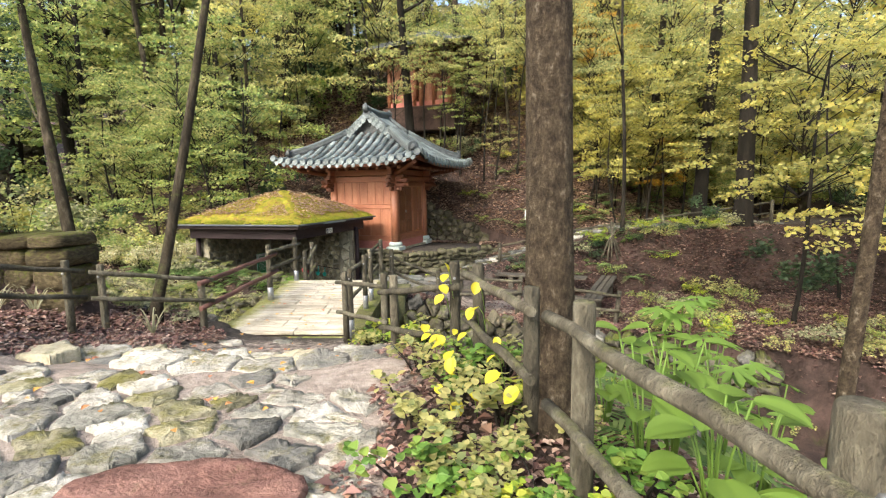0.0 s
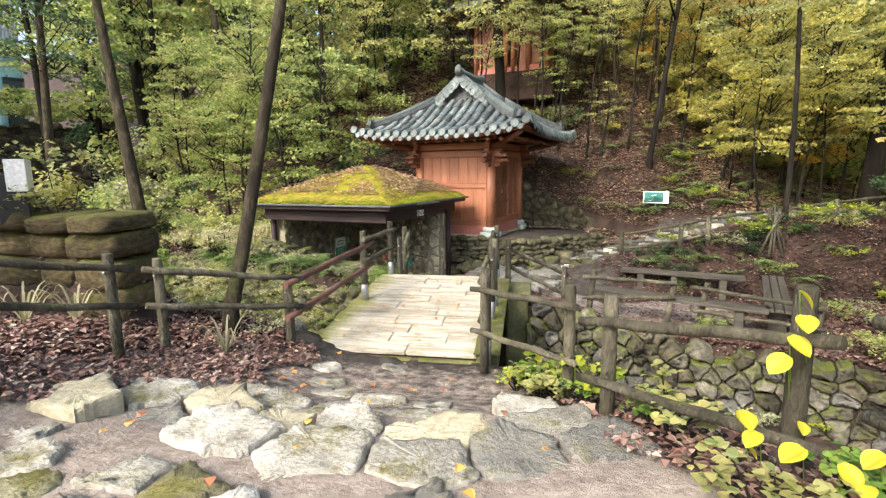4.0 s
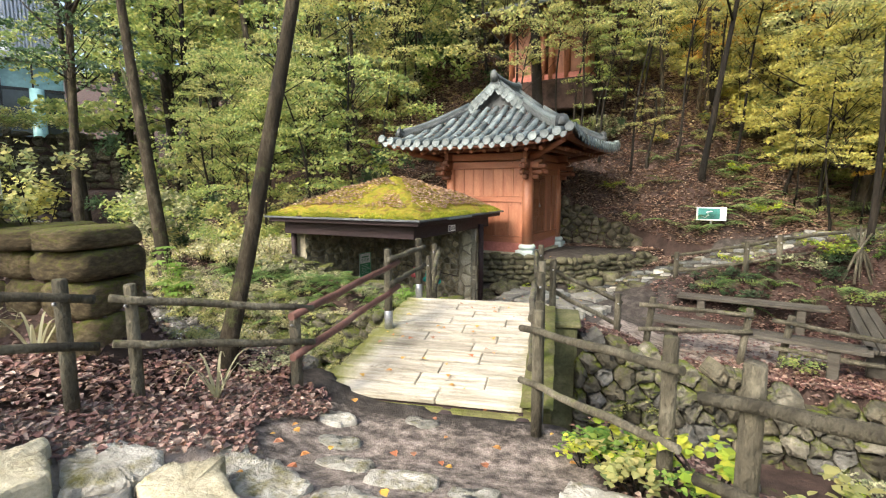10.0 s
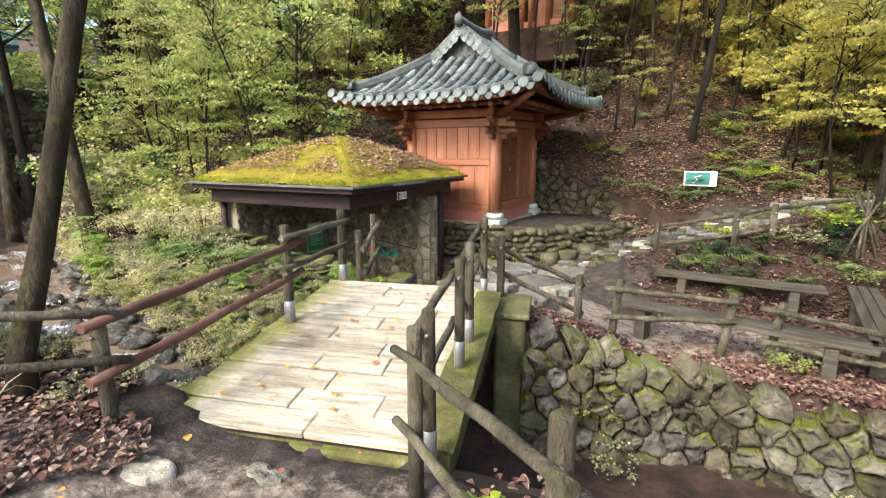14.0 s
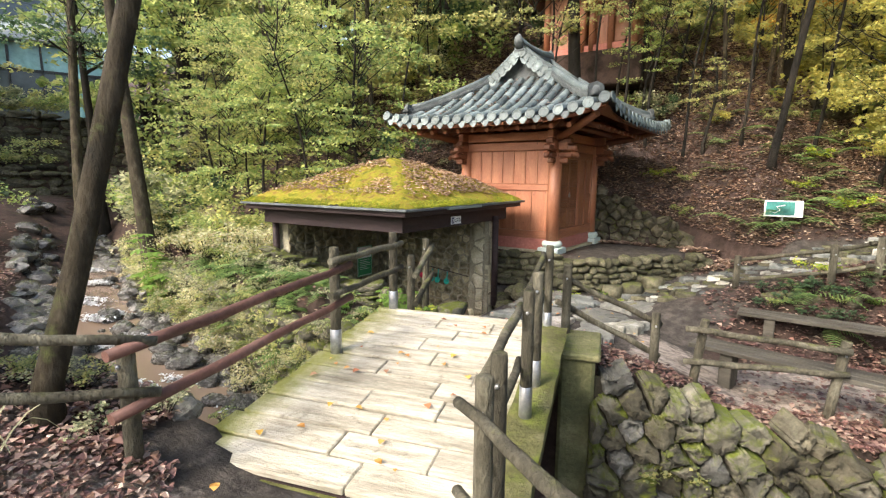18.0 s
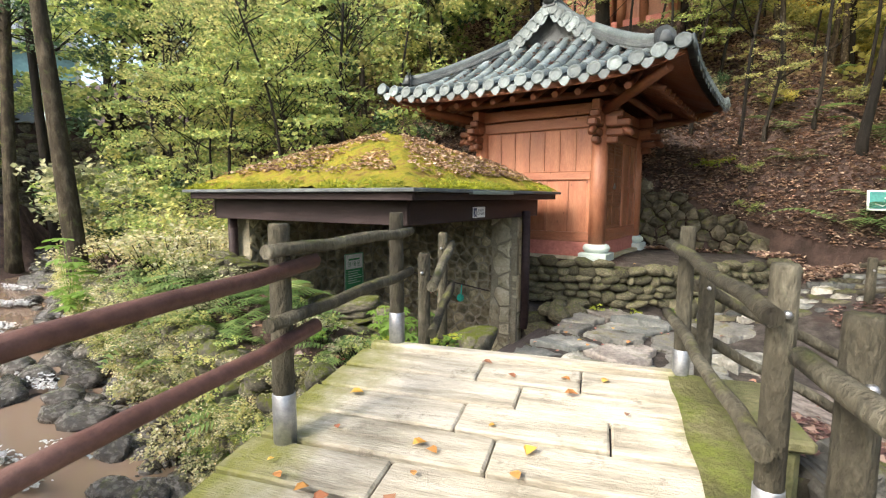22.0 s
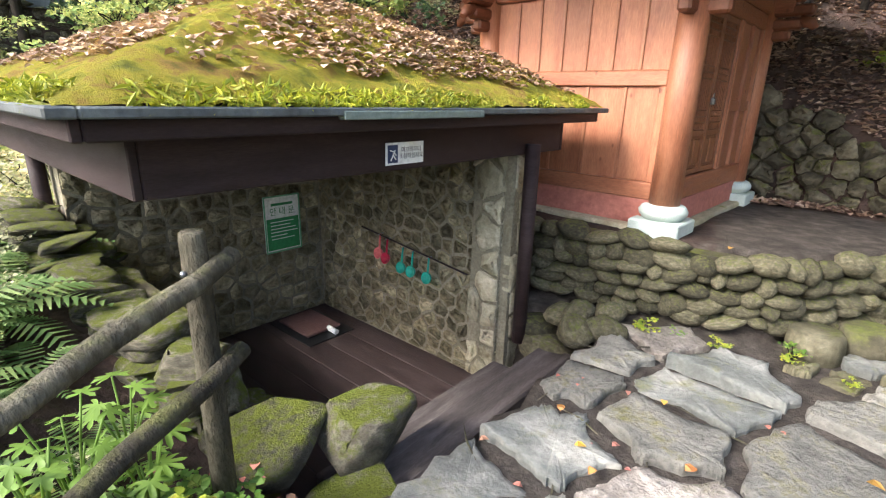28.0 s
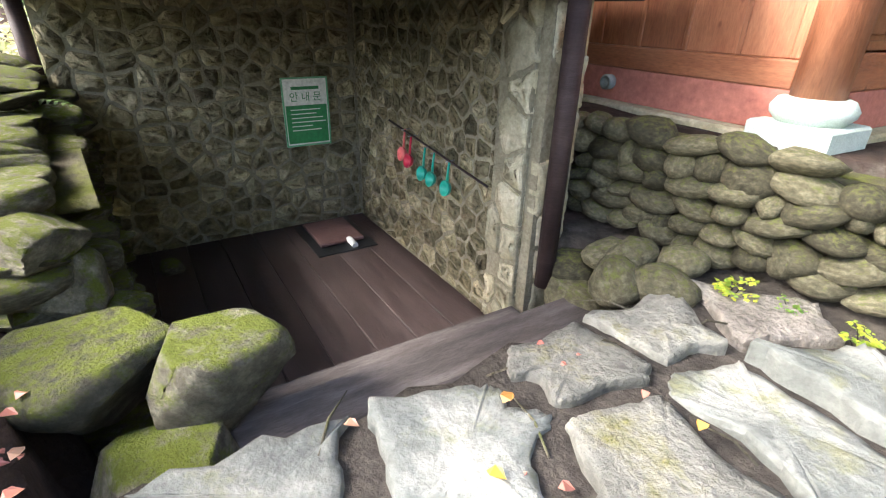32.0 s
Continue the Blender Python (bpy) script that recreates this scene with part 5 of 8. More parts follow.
part("lid", Shape().box(-0.3, 0.22, -0.2, 0.2, 0.02, 0.05, bevel=0.008), surface("red_brown_lid", [(0.09, 0.045, 0.04), (0.17, 0.10, 0.09)], 3, 0.5, 0.2, 10, vary=0), hatch, "red-brown lid")
part("spout", Shape().tube([(0.2, 0.06, 0.045), (0.33, 0.07, 0.03)], 0.028, 10), WHITE, hatch, "white spout")
pit_stone = new("pit_stone", ROCKS[2])
pit_stone.matrix_basis = HUT @ pose(-2.3, 0.95, FZ + 0.05, 0, 0, 30) @ Matrix.Diagonal((0.12, 0.09, 0.07, 1))
tagged(pit_stone, "small pale stone on the dark floor", "stone")


# ---- signs on the spring house ----
def letters(name, words, size, mat, parent, m, label=""):
    cu = bpy.data.curves.new(name, "FONT")
    cu.body, cu.size, cu.align_x, cu.align_y, cu.extrude = words, size, "CENTER", "CENTER", 0.0006
    cu.materials.append(mat)
    ob = new(name, cu)
    ob.parent, ob.matrix_basis = parent, m
    return ob


plate = thing("warning_plate", HUT @ pose(-0.211, 1.53, 1.035, 0, 0, 90), "small white warning plate on the brown fascia", "sign")
part("plate", Shape().box(-0.14, 0.14, -0.006, 0.002, -0.058, 0.058, bevel=0.002), WHITE, plate)
part("pictogram", Shape().box(-0.13, -0.06, -0.0095, -0.0065, -0.046, 0.046), SIGNBLUE, plate, "dark blue falling-figure pictogram")
s = Shape().tube([(-0.112, -0.0105, -0.035), (-0.095, -0.0105, -0.005), (-0.08, -0.0105, 0.02)], 0.004, 6).tube([(-0.118, -0.0105, 0.02), (-0.09, -0.0105, 0.012), (-0.072, -0.0105, -0.01)], 0.0035, 6).tube([(-0.095, -0.0105, -0.005), (-0.075, -0.0105, -0.03)], 0.004, 6)
part("slip_symbol", s, WHITE, plate)
letters("lettering", "미끄러우니\n조심하십시요", 0.033, INK, plate, pose(0.042, -0.0075, 0.0, 90))
green = thing("notice_board", HUT @ pose(-2.715, 2.24, 0.06, 0, 0, 90), "white and green notice sheet on the rubble wall", "sign")
part("sheet", Shape().box(-0.2, 0.2, -0.012, 0.004, -0.29, 0.29, bevel=0.006), WHITE, green)
part("green_field", Shape().box(-0.18, 0.18, -0.0165, -0.0125, -0.265, 0.06), SIGNGREEN, green)
letters("lettering", "안 내 문", 0.085, SIGNGREEN, green, pose(0, -0.0135, 0.125, 90))
s = Shape().box(-0.12, 0.12, -0.016, -0.0125, 0.19, 0.215)
part("title_bar", s, SIGNGREEN, green)
s = Shape()
for x0, x1, z0, z1 in ((-0.2, 0.2, 0.278, 0.292), (-0.2, 0.2, -0.292, -0.278), (-0.202, -0.188, -0.28, 0.28), (0.188, 0.202, -0.28, 0.28)):
    s.box(x0, x1, -0.018, -0.0125, z0, z1)
part("rim", s, plain("pale_green_rim", (0.16, 0.42, 0.24), 0.4), green, "pale green rim")
s = Shape()
for k, wd in enumerate((0.26, 0.22, 0.28, 0.3, 0.18, 0.26)):
    s.box(-0.14, -0.14 + wd, -0.0195, -0.017, 0.02 - k * 0.035, 0.028 - k * 0.035)
part("text_block", s, WHITE, green)


def ladle(a, z, mat, label):
    t = thing("ladle", HUT @ pose(a + 0.13, 2.665, z - 0.03, 0, 0, 0), label, "ladle", "ladles on the wall")
    r = 0.055
    part("bowl", Shape().lathe([(0.005, -0.035), (r * 0.7, -0.028), (r, 0.0), (r * 1.02, 0.012), (r * 0.9, 0.008), (r * 0.6, -0.018), (0.004, -0.026)], 14, pose(0, 0, -0.1, 80)), mat, t)
    part("handle", Shape().tube([(0, 0.015, -0.055), (0, 0.02, 0.02), (0, 0.03, 0.09)], [0.011, 0.009, 0.008], 8), mat, t)
    part("hook", Shape().tube([(0, 0.0, 0.085), (0, 0.07, 0.09)], 0.004, 6), STEEL, t)


ladle(-1.86, 0.0, PINKPL, "pink plastic ladle hung on the rubble wall")
ladle(-1.76, -0.03, REDPL, "dark red plastic ladle hung on the rubble wall")
for a in (-1.55, -1.42, -1.22):
    ladle(a, -0.07 - 0.05 * (a + 1.6), TEAL, "teal green plastic ladle hung on the rubble wall")
hanger = thing("ladle_rail", HUT @ pose(-1.4, 2.69, 0.02), "thin dark hanging bar on the rubble wall", "rail")
part("bar", Shape().tube([(-0.6, 0, 0.06), (0.75, 0, -0.1)], 0.008, 8), DARKWOOD, hanger)


# dry stones along the open sides of the pit, boulders at its mouth
def hutxy(a, b):
    return tuple((HUT @ Vector((a, b, 0)))[:2])


for off, hi in ((0.62, 0.0), (0.42, 0.16)):
    stone_wall("wall_pit", "dry stacked mossy stones along the pit of the spring house", [hutxy(-0.45, off + 0.05), hutxy(-1.2, off - 0.02), hutxy(-2.0, off - 0.1), hutxy(-3.0, off - 0.12)], lambda u: -1.05, lambda u: -0.25 + 0.62 * u + hi, 0.19, SLABS_MOSSY + ROCKS_FLAT + BOULDERS, 0.2, 31 + int(off * 10), backing=DARKROCK, squash=0.6, thick=0.05, tilt=15)


def boulder(x, y, z, sx0, sy0, sz0, ang, k, label, meshes=None):
    o = new("boulder", (meshes or BOULDERS)[k % len(meshes or BOULDERS)])
    o.matrix_basis = pose(x, y, z, 4, -5, ang) @ Matrix.Diagonal((sx0, sy0, sz0, 1))
    return tagged(o, label, "boulder", "boulders by the spring house")


boulder(*hutxy(0.02, 0.95), -0.34, 0.35, 0.29, 0.31, 25, 1, "angular mossy boulder beside the wooden steps")
boulder(*hutxy(-0.28, 0.66), -0.37, 0.33, 0.3, 0.3, 80, 3, "dark rounded mossy boulder beside the steps")
boulder(*hutxy(-0.68, 0.5), -0.2, 0.3, 0.22, 0.24, 10, 5, "pale mossy block at the rim of the pit")
boulder(*hutxy(-0.64, 0.5), 0.06, 0.27, 0.2, 0.12, 30, 4, "flat mossy stone lying on a block")
boulder(*hutxy(0.3, 0.82), -0.52, 0.34, 0.3, 0.2, 0, 2, "low mossy stone half sunk in soil")
boulder(4.0, 18.6, gnd(4.0, 18.6) + 0.25, 0.85, 0.55, 0.5, 20, 2, "large dark mossy boulder lying on the leafy hillside")
for i, (a, b, z, r0) in enumerate(((-0.1, 2.92, -0.45, 0.16), (0.08, 2.98, -0.3, 0.13), (0.22, 3.0, -0.24, 0.13), (0.3, 2.8, -0.3, 0.16), (0.05, 2.85, -0.58, 0.2), (0.48, 2.9, -0.27, 0.15), (0.42, 3.12, -0.22, 0.12))):
    boulder(*hutxy(a, b), z, r0 * 1.2, r0 * 0.9, r0 * 0.75, 40 * i, i, "rounded cobble at the foot of the stone pier", PEBS)

# ---- pavilion ----
pav = thing("pavilion", PAV, "small orange pine pavilion with a grey tiled hip-and-gable roof", "pavilion")
CX, CY = 0.94, 1.0
EX, EY, EZ = 2.2, 2.08, 2.36
GY0 = 0.5


def drop(d):
    return 1.38 * max(0.0, d / EX) ** 1.3


def tile_z(x, y):
    dx, dy = EX - abs(x), EY - abs(y)
    d = dx if abs(y) < GY0 else min(dx, dy)
    return EZ + drop(d) + 0.19 * (abs(x) / EX) ** 4 * (abs(y) / EY) ** 4


def pan_sheet(u, v):
    x, y = (u * 2 - 1) * EX, (v * 2 - 1) * EY
    dx, dy = EX - abs(x), EY - abs(y)
    front = abs(y) >= GY0 and dy < dx
    k, d = (x, dy) if front else (y, dx)
    return x, y, tile_z(x, y) + 0.012 * math.cos(k * 2 * math.pi / 0.235) + 0.012 * ((d / 0.14) % 1) - 0.01


part("pan_tiles", Shape().grid(pan_sheet, 110, 110), TILE_DARK, pav, "dark grey pan tiles with dead leaves", False)
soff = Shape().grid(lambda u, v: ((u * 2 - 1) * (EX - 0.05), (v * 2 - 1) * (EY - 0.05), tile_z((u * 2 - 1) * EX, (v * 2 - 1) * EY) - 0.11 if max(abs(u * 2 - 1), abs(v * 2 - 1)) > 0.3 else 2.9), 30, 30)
part("soffit", soff, PINE_SHADED, pav, "boarded underside of the eaves")
for s0, nm in ((-1, "eave_board"), (1, "eave_board")):
    s = Shape().grid(lambda u, v: ((u * 2 - 1) * (EX - 0.06), s0 * (EY - 0.06 - 0.05 * (v > 0.5)), tile_z((u * 2 - 1) * EX, EY) - 0.13 + 0.09 * v), 30, 1)
    part(nm, s, PINE_H, pav, smooth=False)
    s = Shape().grid(lambda u, v: (s0 * (EX - 0.06 - 0.05 * (v > 0.5)), (u * 2 - 1) * (EY - 0.06), tile_z(EX, (u * 2 - 1) * EY) - 0.13 + 0.09 * v), 30, 1)
    part(nm, s, PINE_H, pav, smooth=False)

# cover tiles: half tubes laid up the slopes
TL = 0.30
half = Shape()
ring = 7
vs = []
for yy, r in ((0.0, 0.074), (TL + 0.03, 0.062)):
    for k in range(ring):
        t = math.pi * k / (ring - 1)
        vs.append((-r * math.cos(t), yy, r * math.sin(t) * 1.05))
half.add(vs, [(k, k + 1, ring + k + 1, ring + k) for k in range(ring - 1)])
half.add([vs[k] for k in range(ring)], [tuple(range(ring))], True)
cover = half.mesh("cover_tile")
cover.materials.append(TILE)
disc = Shape().lathe([(0.086, -0.02), (0.09, 0.014), (0.074, 0.02), (0.068, 0.012), (0.03, 0.016)], 16, pose(0, 0, 0, 90)).mesh("eave_tile")
disc.materials.append(TILE)
drip = Shape().grid(lambda u, v: ((u * 2 - 1) * 0.1, -0.014 - 0.025 * v, -0.015 - 0.02 * (1 - (u * 2 - 1) ** 2) - v * 0.115 * max(0.05, 1 - (u * 2 - 1) ** 2)), 8, 2).mesh("drip_tile")
drip.materials.append(TILE)


def piece(me, m):
    o = new(me.name, me)
    o.parent, o.matrix_basis = pav, m
    return o


for side in range(4):
    ang = (0, 90, 180, 270)[side]
    R = pose(0, 0, 0, 0, 0, ang)
    half_len, reach = (EX, EY) if side % 2 == 0 else (EY, EX)
    n = int(2 * half_len / 0.235)
    for i in range(n + 1):
        k = (i - n / 2) * 0.235
        if abs(k) > half_len - 0.03:
            continue
        lim = half_len - abs(k)
        if side % 2 == 0:
            lim = min(lim, EY - GY0 - 0.02)
        elif abs(k) < GY0:
            lim = EX - 0.06

        def at(d):
            p = (k, -(reach - d))
            w = R @ Vector((p[0], p[1], 0))
            return Vector((p[0], p[1], tile_z(w.x, w.y) + 0.012))

        d = 0.0
        while d < lim - 0.08:
            a, b = at(d), at(min(d + TL, lim))
            v = b - a
            piece(cover, R @ Matrix.Translation(a) @ pose(0, 0, 0, math.degrees(math.atan2(v.z, v.y)), 0, 0) @ Matrix.Diagonal((1, v.length / TL, 1, 1)))
            d += TL
        a = at(0)
        piece(disc, R @ Matrix.Translation(a + Vector((0, -0.012, 0.0))) @ pose(0, 0, 0, -14, 0, 0))
        if abs(k + 0.1175) < half_len - 0.05:
            k2 = k
            k = k2 + 0.1175
            b = at(0)
            piece(drip, R @ Matrix.Translation(b + Vector((0, -0.0, -0.005))))
            k = k2


def ridge(name, pts, w=0.075, layers=3, cap=TILE, label=""):
    right = []
    for j in range(layers):
        q = w * (1.14 if j % 2 else 0.96)
        right += [(q, j * 0.042 - 0.03), (q, j * 0.042 + 0.006), (q * 0.9, j * 0.042 + 0.009)]
    outline = right + [(-a, b) for a, b in reversed(right)]
    ob = part(name, Shape().sweep(pts, outline), TILE_DARK, pav, label)
    part("ridge_cap", Shape().tube([Vector(p) + Vector((0, 0, layers * 0.042 - 0.02)) for p in pts], w * 0.85, 10), cap, ob)
    return ob


ZR = EZ + drop(EX)
ridge("main_ridge", [(0, -0.7, ZR + 0.04), (0, -0.35, ZR), (0, 0, ZR - 0.01), (0, 0.35, ZR), (0, 0.7, ZR + 0.04)], 0.09, 4, label="stacked tile ridge")
for sy0 in (-1, 1):
    fin = Shape().tube([(0, sy0 * 0.66, ZR + 0.08), (0, sy0 * 0.73, ZR + 0.17), (0, sy0 * 0.76, ZR + 0.24), (0, sy0 * 0.72, ZR + 0.3)], [0.1, 0.1, 0.075, 0.03], 10, squash=0.7)
    part("finial", fin, TILE_DARK, pav, "dark scrolled ridge-end tile")
    # gable: roof over it, board, verge tiles
    for sx0 in (-1, 1):
        s = Shape().grid(lambda u, v: (sx0 * 0.8 * u, sy0 * (GY0 - 0.4 + 0.55 * v), EZ + drop(EX - 0.8 * u) + 0.02), 10, 2)
        part("gable_roof", s, TILE_DARK, pav, smooth=False)
        for i in range(7):
            u = 0.05 + 0.115 * i
            z = EZ + drop(EX - u)
            piece(disc, Matrix.Translation((sx0 * u, sy0 * (GY0 + 0.17), z + 0.015)) @ pose(0, 0, 0, 0, 0, 0 if sy0 < 0 else 180))
            piece(drip, Matrix.Translation((sx0 * (u + 0.058), sy0 * (GY0 + 0.16), EZ + drop(EX - u - 0.058) - 0.005)) @ pose(0, 0, 0, 0, 0, 0 if sy0 < 0 else 180))
            if i % 2 == 0:
                piece(cover, Matrix.Translation((sx0 * u, sy0 * (GY0 + 0.16), z + 0.01)) @ pose(0, 0, 0, 0, 0, 0 if sy0 < 0 else 180) @ Matrix.Diagonal((1, 0.7, 1, 1)))
        pts = [(sx0 * x, sy0 * 0.6, EZ + drop(EX - x) + 0.05) for x in (0.03, 0.25, 0.45, 0.66)]
        ridge("descending_ridge", pts, 0.06, 2)
        hip = []
        for i in range(6):
            t = i / 5
            x = 0.68 + (EX - 0.32 - 0.68) * t
            y = 0.6 + (EY - 0.32 - 0.6) * t
            hip.append((sx0 * x, sy0 * y, tile_z(x, y) + 0.06))
        ridge("hip_ridge", hip, 0.075, 3)
        e = Vector(hip[-1])
        orn = Shape().grid(lambda u, v: ((u * 2 - 1) * 0.13 * (1 if v < 0.6 else math.sqrt(max(0, 1 - ((v - 0.6) / 0.4) ** 2)) + 0.02), 0.0, v * 0.27), 6, 8)
        orn.grid(lambda u, v: (-(u * 2 - 1) * 0.13 * (1 if v < 0.6 else math.sqrt(max(0, 1 - ((v - 0.6) / 0.4) ** 2)) + 0.02), 0.035, v * 0.27), 6, 8)
        orn.tube([(0, 0.01, 0.05), (0, 0.03, 0.2)], [0.11, 0.06], 10)
        part("hip_end_tile", orn, TILE_DARK, pav, "dark upright hip-end tile", m=Matrix.Translation(e + Vector((0, 0, -0.02))) @ pose(0, 0, 0, 0, 0, math.degrees(math.atan2(sy0 * 1.1, sx0 * 1.2)) + 90))
    gb = EZ + drop(EY - GY0)
    tri = Shape().add([(-0.85, sy0 * (GY0 - 0.03), gb - 0.12), (0.85, sy0 * (GY0 - 0.03), gb - 0.08), (0.4, sy0 * (GY0 - 0.03), EZ + drop(EX - 0.4) - 0.02), (0, sy0 * (GY0 - 0.03), ZR - 0.03), (-0.4, sy0 * (GY0 - 0.03), EZ + drop(EX - 0.4) - 0.02)], [(0, 1, 2, 3, 4)])
    part("gable_board", tri, PINE_SHADED, pav, "red-brown gable board", False, m=pose(0, -sy0 * 0.16, 0))

# base, columns, beams
for x in (-CX, CX):
    for y in (-CY, CY):
        b = part("base_stone", Shape().box(-0.2, 0.2, -0.2, 0.2, -0.06, 0.1, bevel=0.012), GRANITE, pav, "square pale granite plinth", m=pose(x, y, 0))
        part("base_drum", Shape().lathe([(0.15, 0.1), (0.185, 0.14), (0.19, 0.17), (0.165, 0.21), (0.14, 0.22)], 20), GRANITE, b, "rounded white granite column base")
        part("column", Shape().lathe([(0.12, 0.22), (0.118, 1.0), (0.11, 2.02)], 20), PINE, pav, m=pose(x, y, 0))
        for ang, L in ((0 if y > 0 else 180, 0.42), (-90 if x > 0 else 90, 0.42)):
            br = Shape()
            for j, (z0, ln, wd) in enumerate(((1.62, 0.2, 0.05), (1.72, 0.28, 0.06), (1.84, 0.36, 0.065), (1.96, 0.26, 0.07))):
                br.box(-wd, wd, 0.05, 0.05 + ln, z0, z0 + 0.1, None, 0.02)
            br.tube([(0, 0.3, 1.8), (0, 0.4, 1.77), (0, 0.44, 1.72)], [0.06, 0.05, 0.03], 8)
            part("bracket", br, PINE_SHADED, pav, "carved scroll bracket", m=pose(x, y, 0, 0, 0, ang))
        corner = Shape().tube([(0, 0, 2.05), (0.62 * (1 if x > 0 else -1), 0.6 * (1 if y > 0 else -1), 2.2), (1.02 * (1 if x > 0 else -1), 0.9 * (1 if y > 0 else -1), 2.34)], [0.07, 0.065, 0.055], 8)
        part("hip_rafter", corner, PINE_SHADED, pav, m=pose(x, y, 0))
for s0 in (-1, 1):
    for nm, z0, z1, w in (("lintel", 1.86, 2.02, 0.07), ("purlin_board", 2.04, 2.2, 0.055)):
        part(nm, Shape().box(-CX - 0.25, CX + 0.25, -w, w, z0, z1, bevel=0.012), PINE_H, pav, m=pose(0, s0 * CY, 0))
        part(nm, Shape().box(-CY - 0.25, CY + 0.25, -w, w, z0 + 0.003, z1 + 0.003, bevel=0.012), PINE_H, pav, m=pose(s0 * CX, 0, 0, 0, 0, 90))
    part("purlin", Shape().tube([(-CX - 0.5, 0, 2.27), (CX + 0.5, 0, 2.27)], 0.05, 10), PINE_SHADED, pav, m=pose(0, s0 * (CY + 0.28), 0))
    part("purlin", Shape().tube([(-CY - 0.5, 0, 2.27), (CY + 0.5, 0, 2.27)], 0.05, 10), PINE_SHADED, pav, m=pose(s0 * (CX + 0.28), 0, 0, 0, 0, 90))
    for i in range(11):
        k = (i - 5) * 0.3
        part("rafter", Shape().tube([(0, -0.2, 0.33), (0, -0.75, 0.06), (0, -0.86, 0.02)], 0.042, 10), PINE_SHADED, pav, m=pose(k, s0 * CY, 2.17, 0, 0, 0 if s0 < 0 else 180))
        part("rafter", Shape().tube([(0, -0.2, 0.33), (0, -0.78, 0.06), (0, -0.9, 0.02)], 0.042, 10), PINE_SHADED, pav, m=pose(s0 * CX, k * 0.95, 2.17, 0, 0, 90 if s0 > 0 else -90))
    part("sill_wall", Shape().box(-CX, CX, -0.07, 0.07, 0.03, 0.24, bevel=0.004), PINK, pav, "pink plastered foot wall", m=pose(0, s0 * (CY - 0.02), 0))
    part("sill_wall", Shape().box(-CY, CY, -0.07, 0.07, 0.028, 0.238, bevel=0.004), PINK, pav, "pink plastered foot wall", m=pose(s0 * (CX - 0.02), 0, 0, 0, 0, 90))
    part("kerb", Shape().box(-CX - 0.17, CX + 0.17, -0.12, 0.1, -0.08, 0.03, bevel=0.015), KERB, pav, "yellowish stone kerb", m=pose(0, s0 * (CY + 0.05), 0))
    part("kerb", Shape().box(-CY - 0.1, CY + 0.1, -0.1, 0.1, -0.08, 0.026, bevel=0.015), KERB, pav, "yellowish stone kerb", m=pose(s0 * (CX + 0.05), 0, 0, 0, 0, 90))


def board_wall(m, w, boards_up=7, boards_low=5):
    x0, x1 = -w + 0.1, w - 0.1
    part("bottom_rail", Shape().box(x0, x1, -0.06, 0.06, 0.24, 0.38, bevel=0.01), PINE_H, pav, m=m)
    part("middle_rail", Shape().box(x0, x1, -0.055, 0.055, 1.13, 1.25, bevel=0.01), PINE_H, pav, m=m)
    for n0, z0, z1 in ((boards_up, 1.25, 1.86), (boards_low, 0.38, 1.13)):
        step = (x1 - x0) / n0
        for i in range(n0):
            part("wall_board", Shape().box(x0 + i * step + 0.004, x0 + (i + 1) * step - 0.004, -0.02, 0.02, z0, z1, bevel=0.006), PINE, pav, m=m)
            if i:
                part("batten", Shape().box(x0 + i * step - 0.014, x0 + i * step + 0.014, -0.034, -0.021, z0, z1, bevel=0.004), PINE, pav, m=m)
    for x in (x0, x1 - 0.06):
        part("stile", Shape().box(x, x + 0.06, -0.05, 0.05, 0.38, 1.13, bevel=0.008), PINE, pav, m=m)


board_wall(pose(0, -CY, 0), CX)
board_wall(pose(0, CY, 0, 0, 0, 180), CX)
board_wall(pose(-CX, 0, 0, 0, 0, -90), CY)
vent = part("vent_pipe", Shape().lathe([(0.05, 0), (0.05, 0.05), (0.035, 0.055), (0.03, 0.01)], 14, pose(-0.3, -CY - 0.085, 0.15, 90)), plain("grey_pipe", (0.2, 0.24, 0.23), 0.5), pav, "round grey vent")
# door side
dm = pose(CX, 0, 0, 0, 0, 90)
part("threshold", Shape().box(-CY + 0.1, CY - 0.1, -0.06, 0.06, 0.24, 0.42, bevel=0.01), PINE_H, pav, m=dm)
part("door_head", Shape().box(-CY + 0.1, CY - 0.1, -0.05, 0.05, 1.72, 1.86, bevel=0.01), PINE_H, pav, m=dm)
for x in (-0.86, 0.06, 0.12, 0.5, 0.84):
    part("door_jamb", Shape().box(x, x + 0.055, -0.05, 0.05, 0.42, 1.72, bevel=0.008), PINE, pav, m=dm)
for a, b in ((0.175, 0.5), (0.555, 0.84)):
    part("wall_board", Shape().box(a, b, -0.02, 0.02, 0.42, 1.72, bevel=0.004), PINE, pav, m=dm)
    part("middle_rail", Shape().box(a, b, -0.04, 0.04, 0.95, 1.05, bevel=0.006), PINE_H, pav, m=dm)
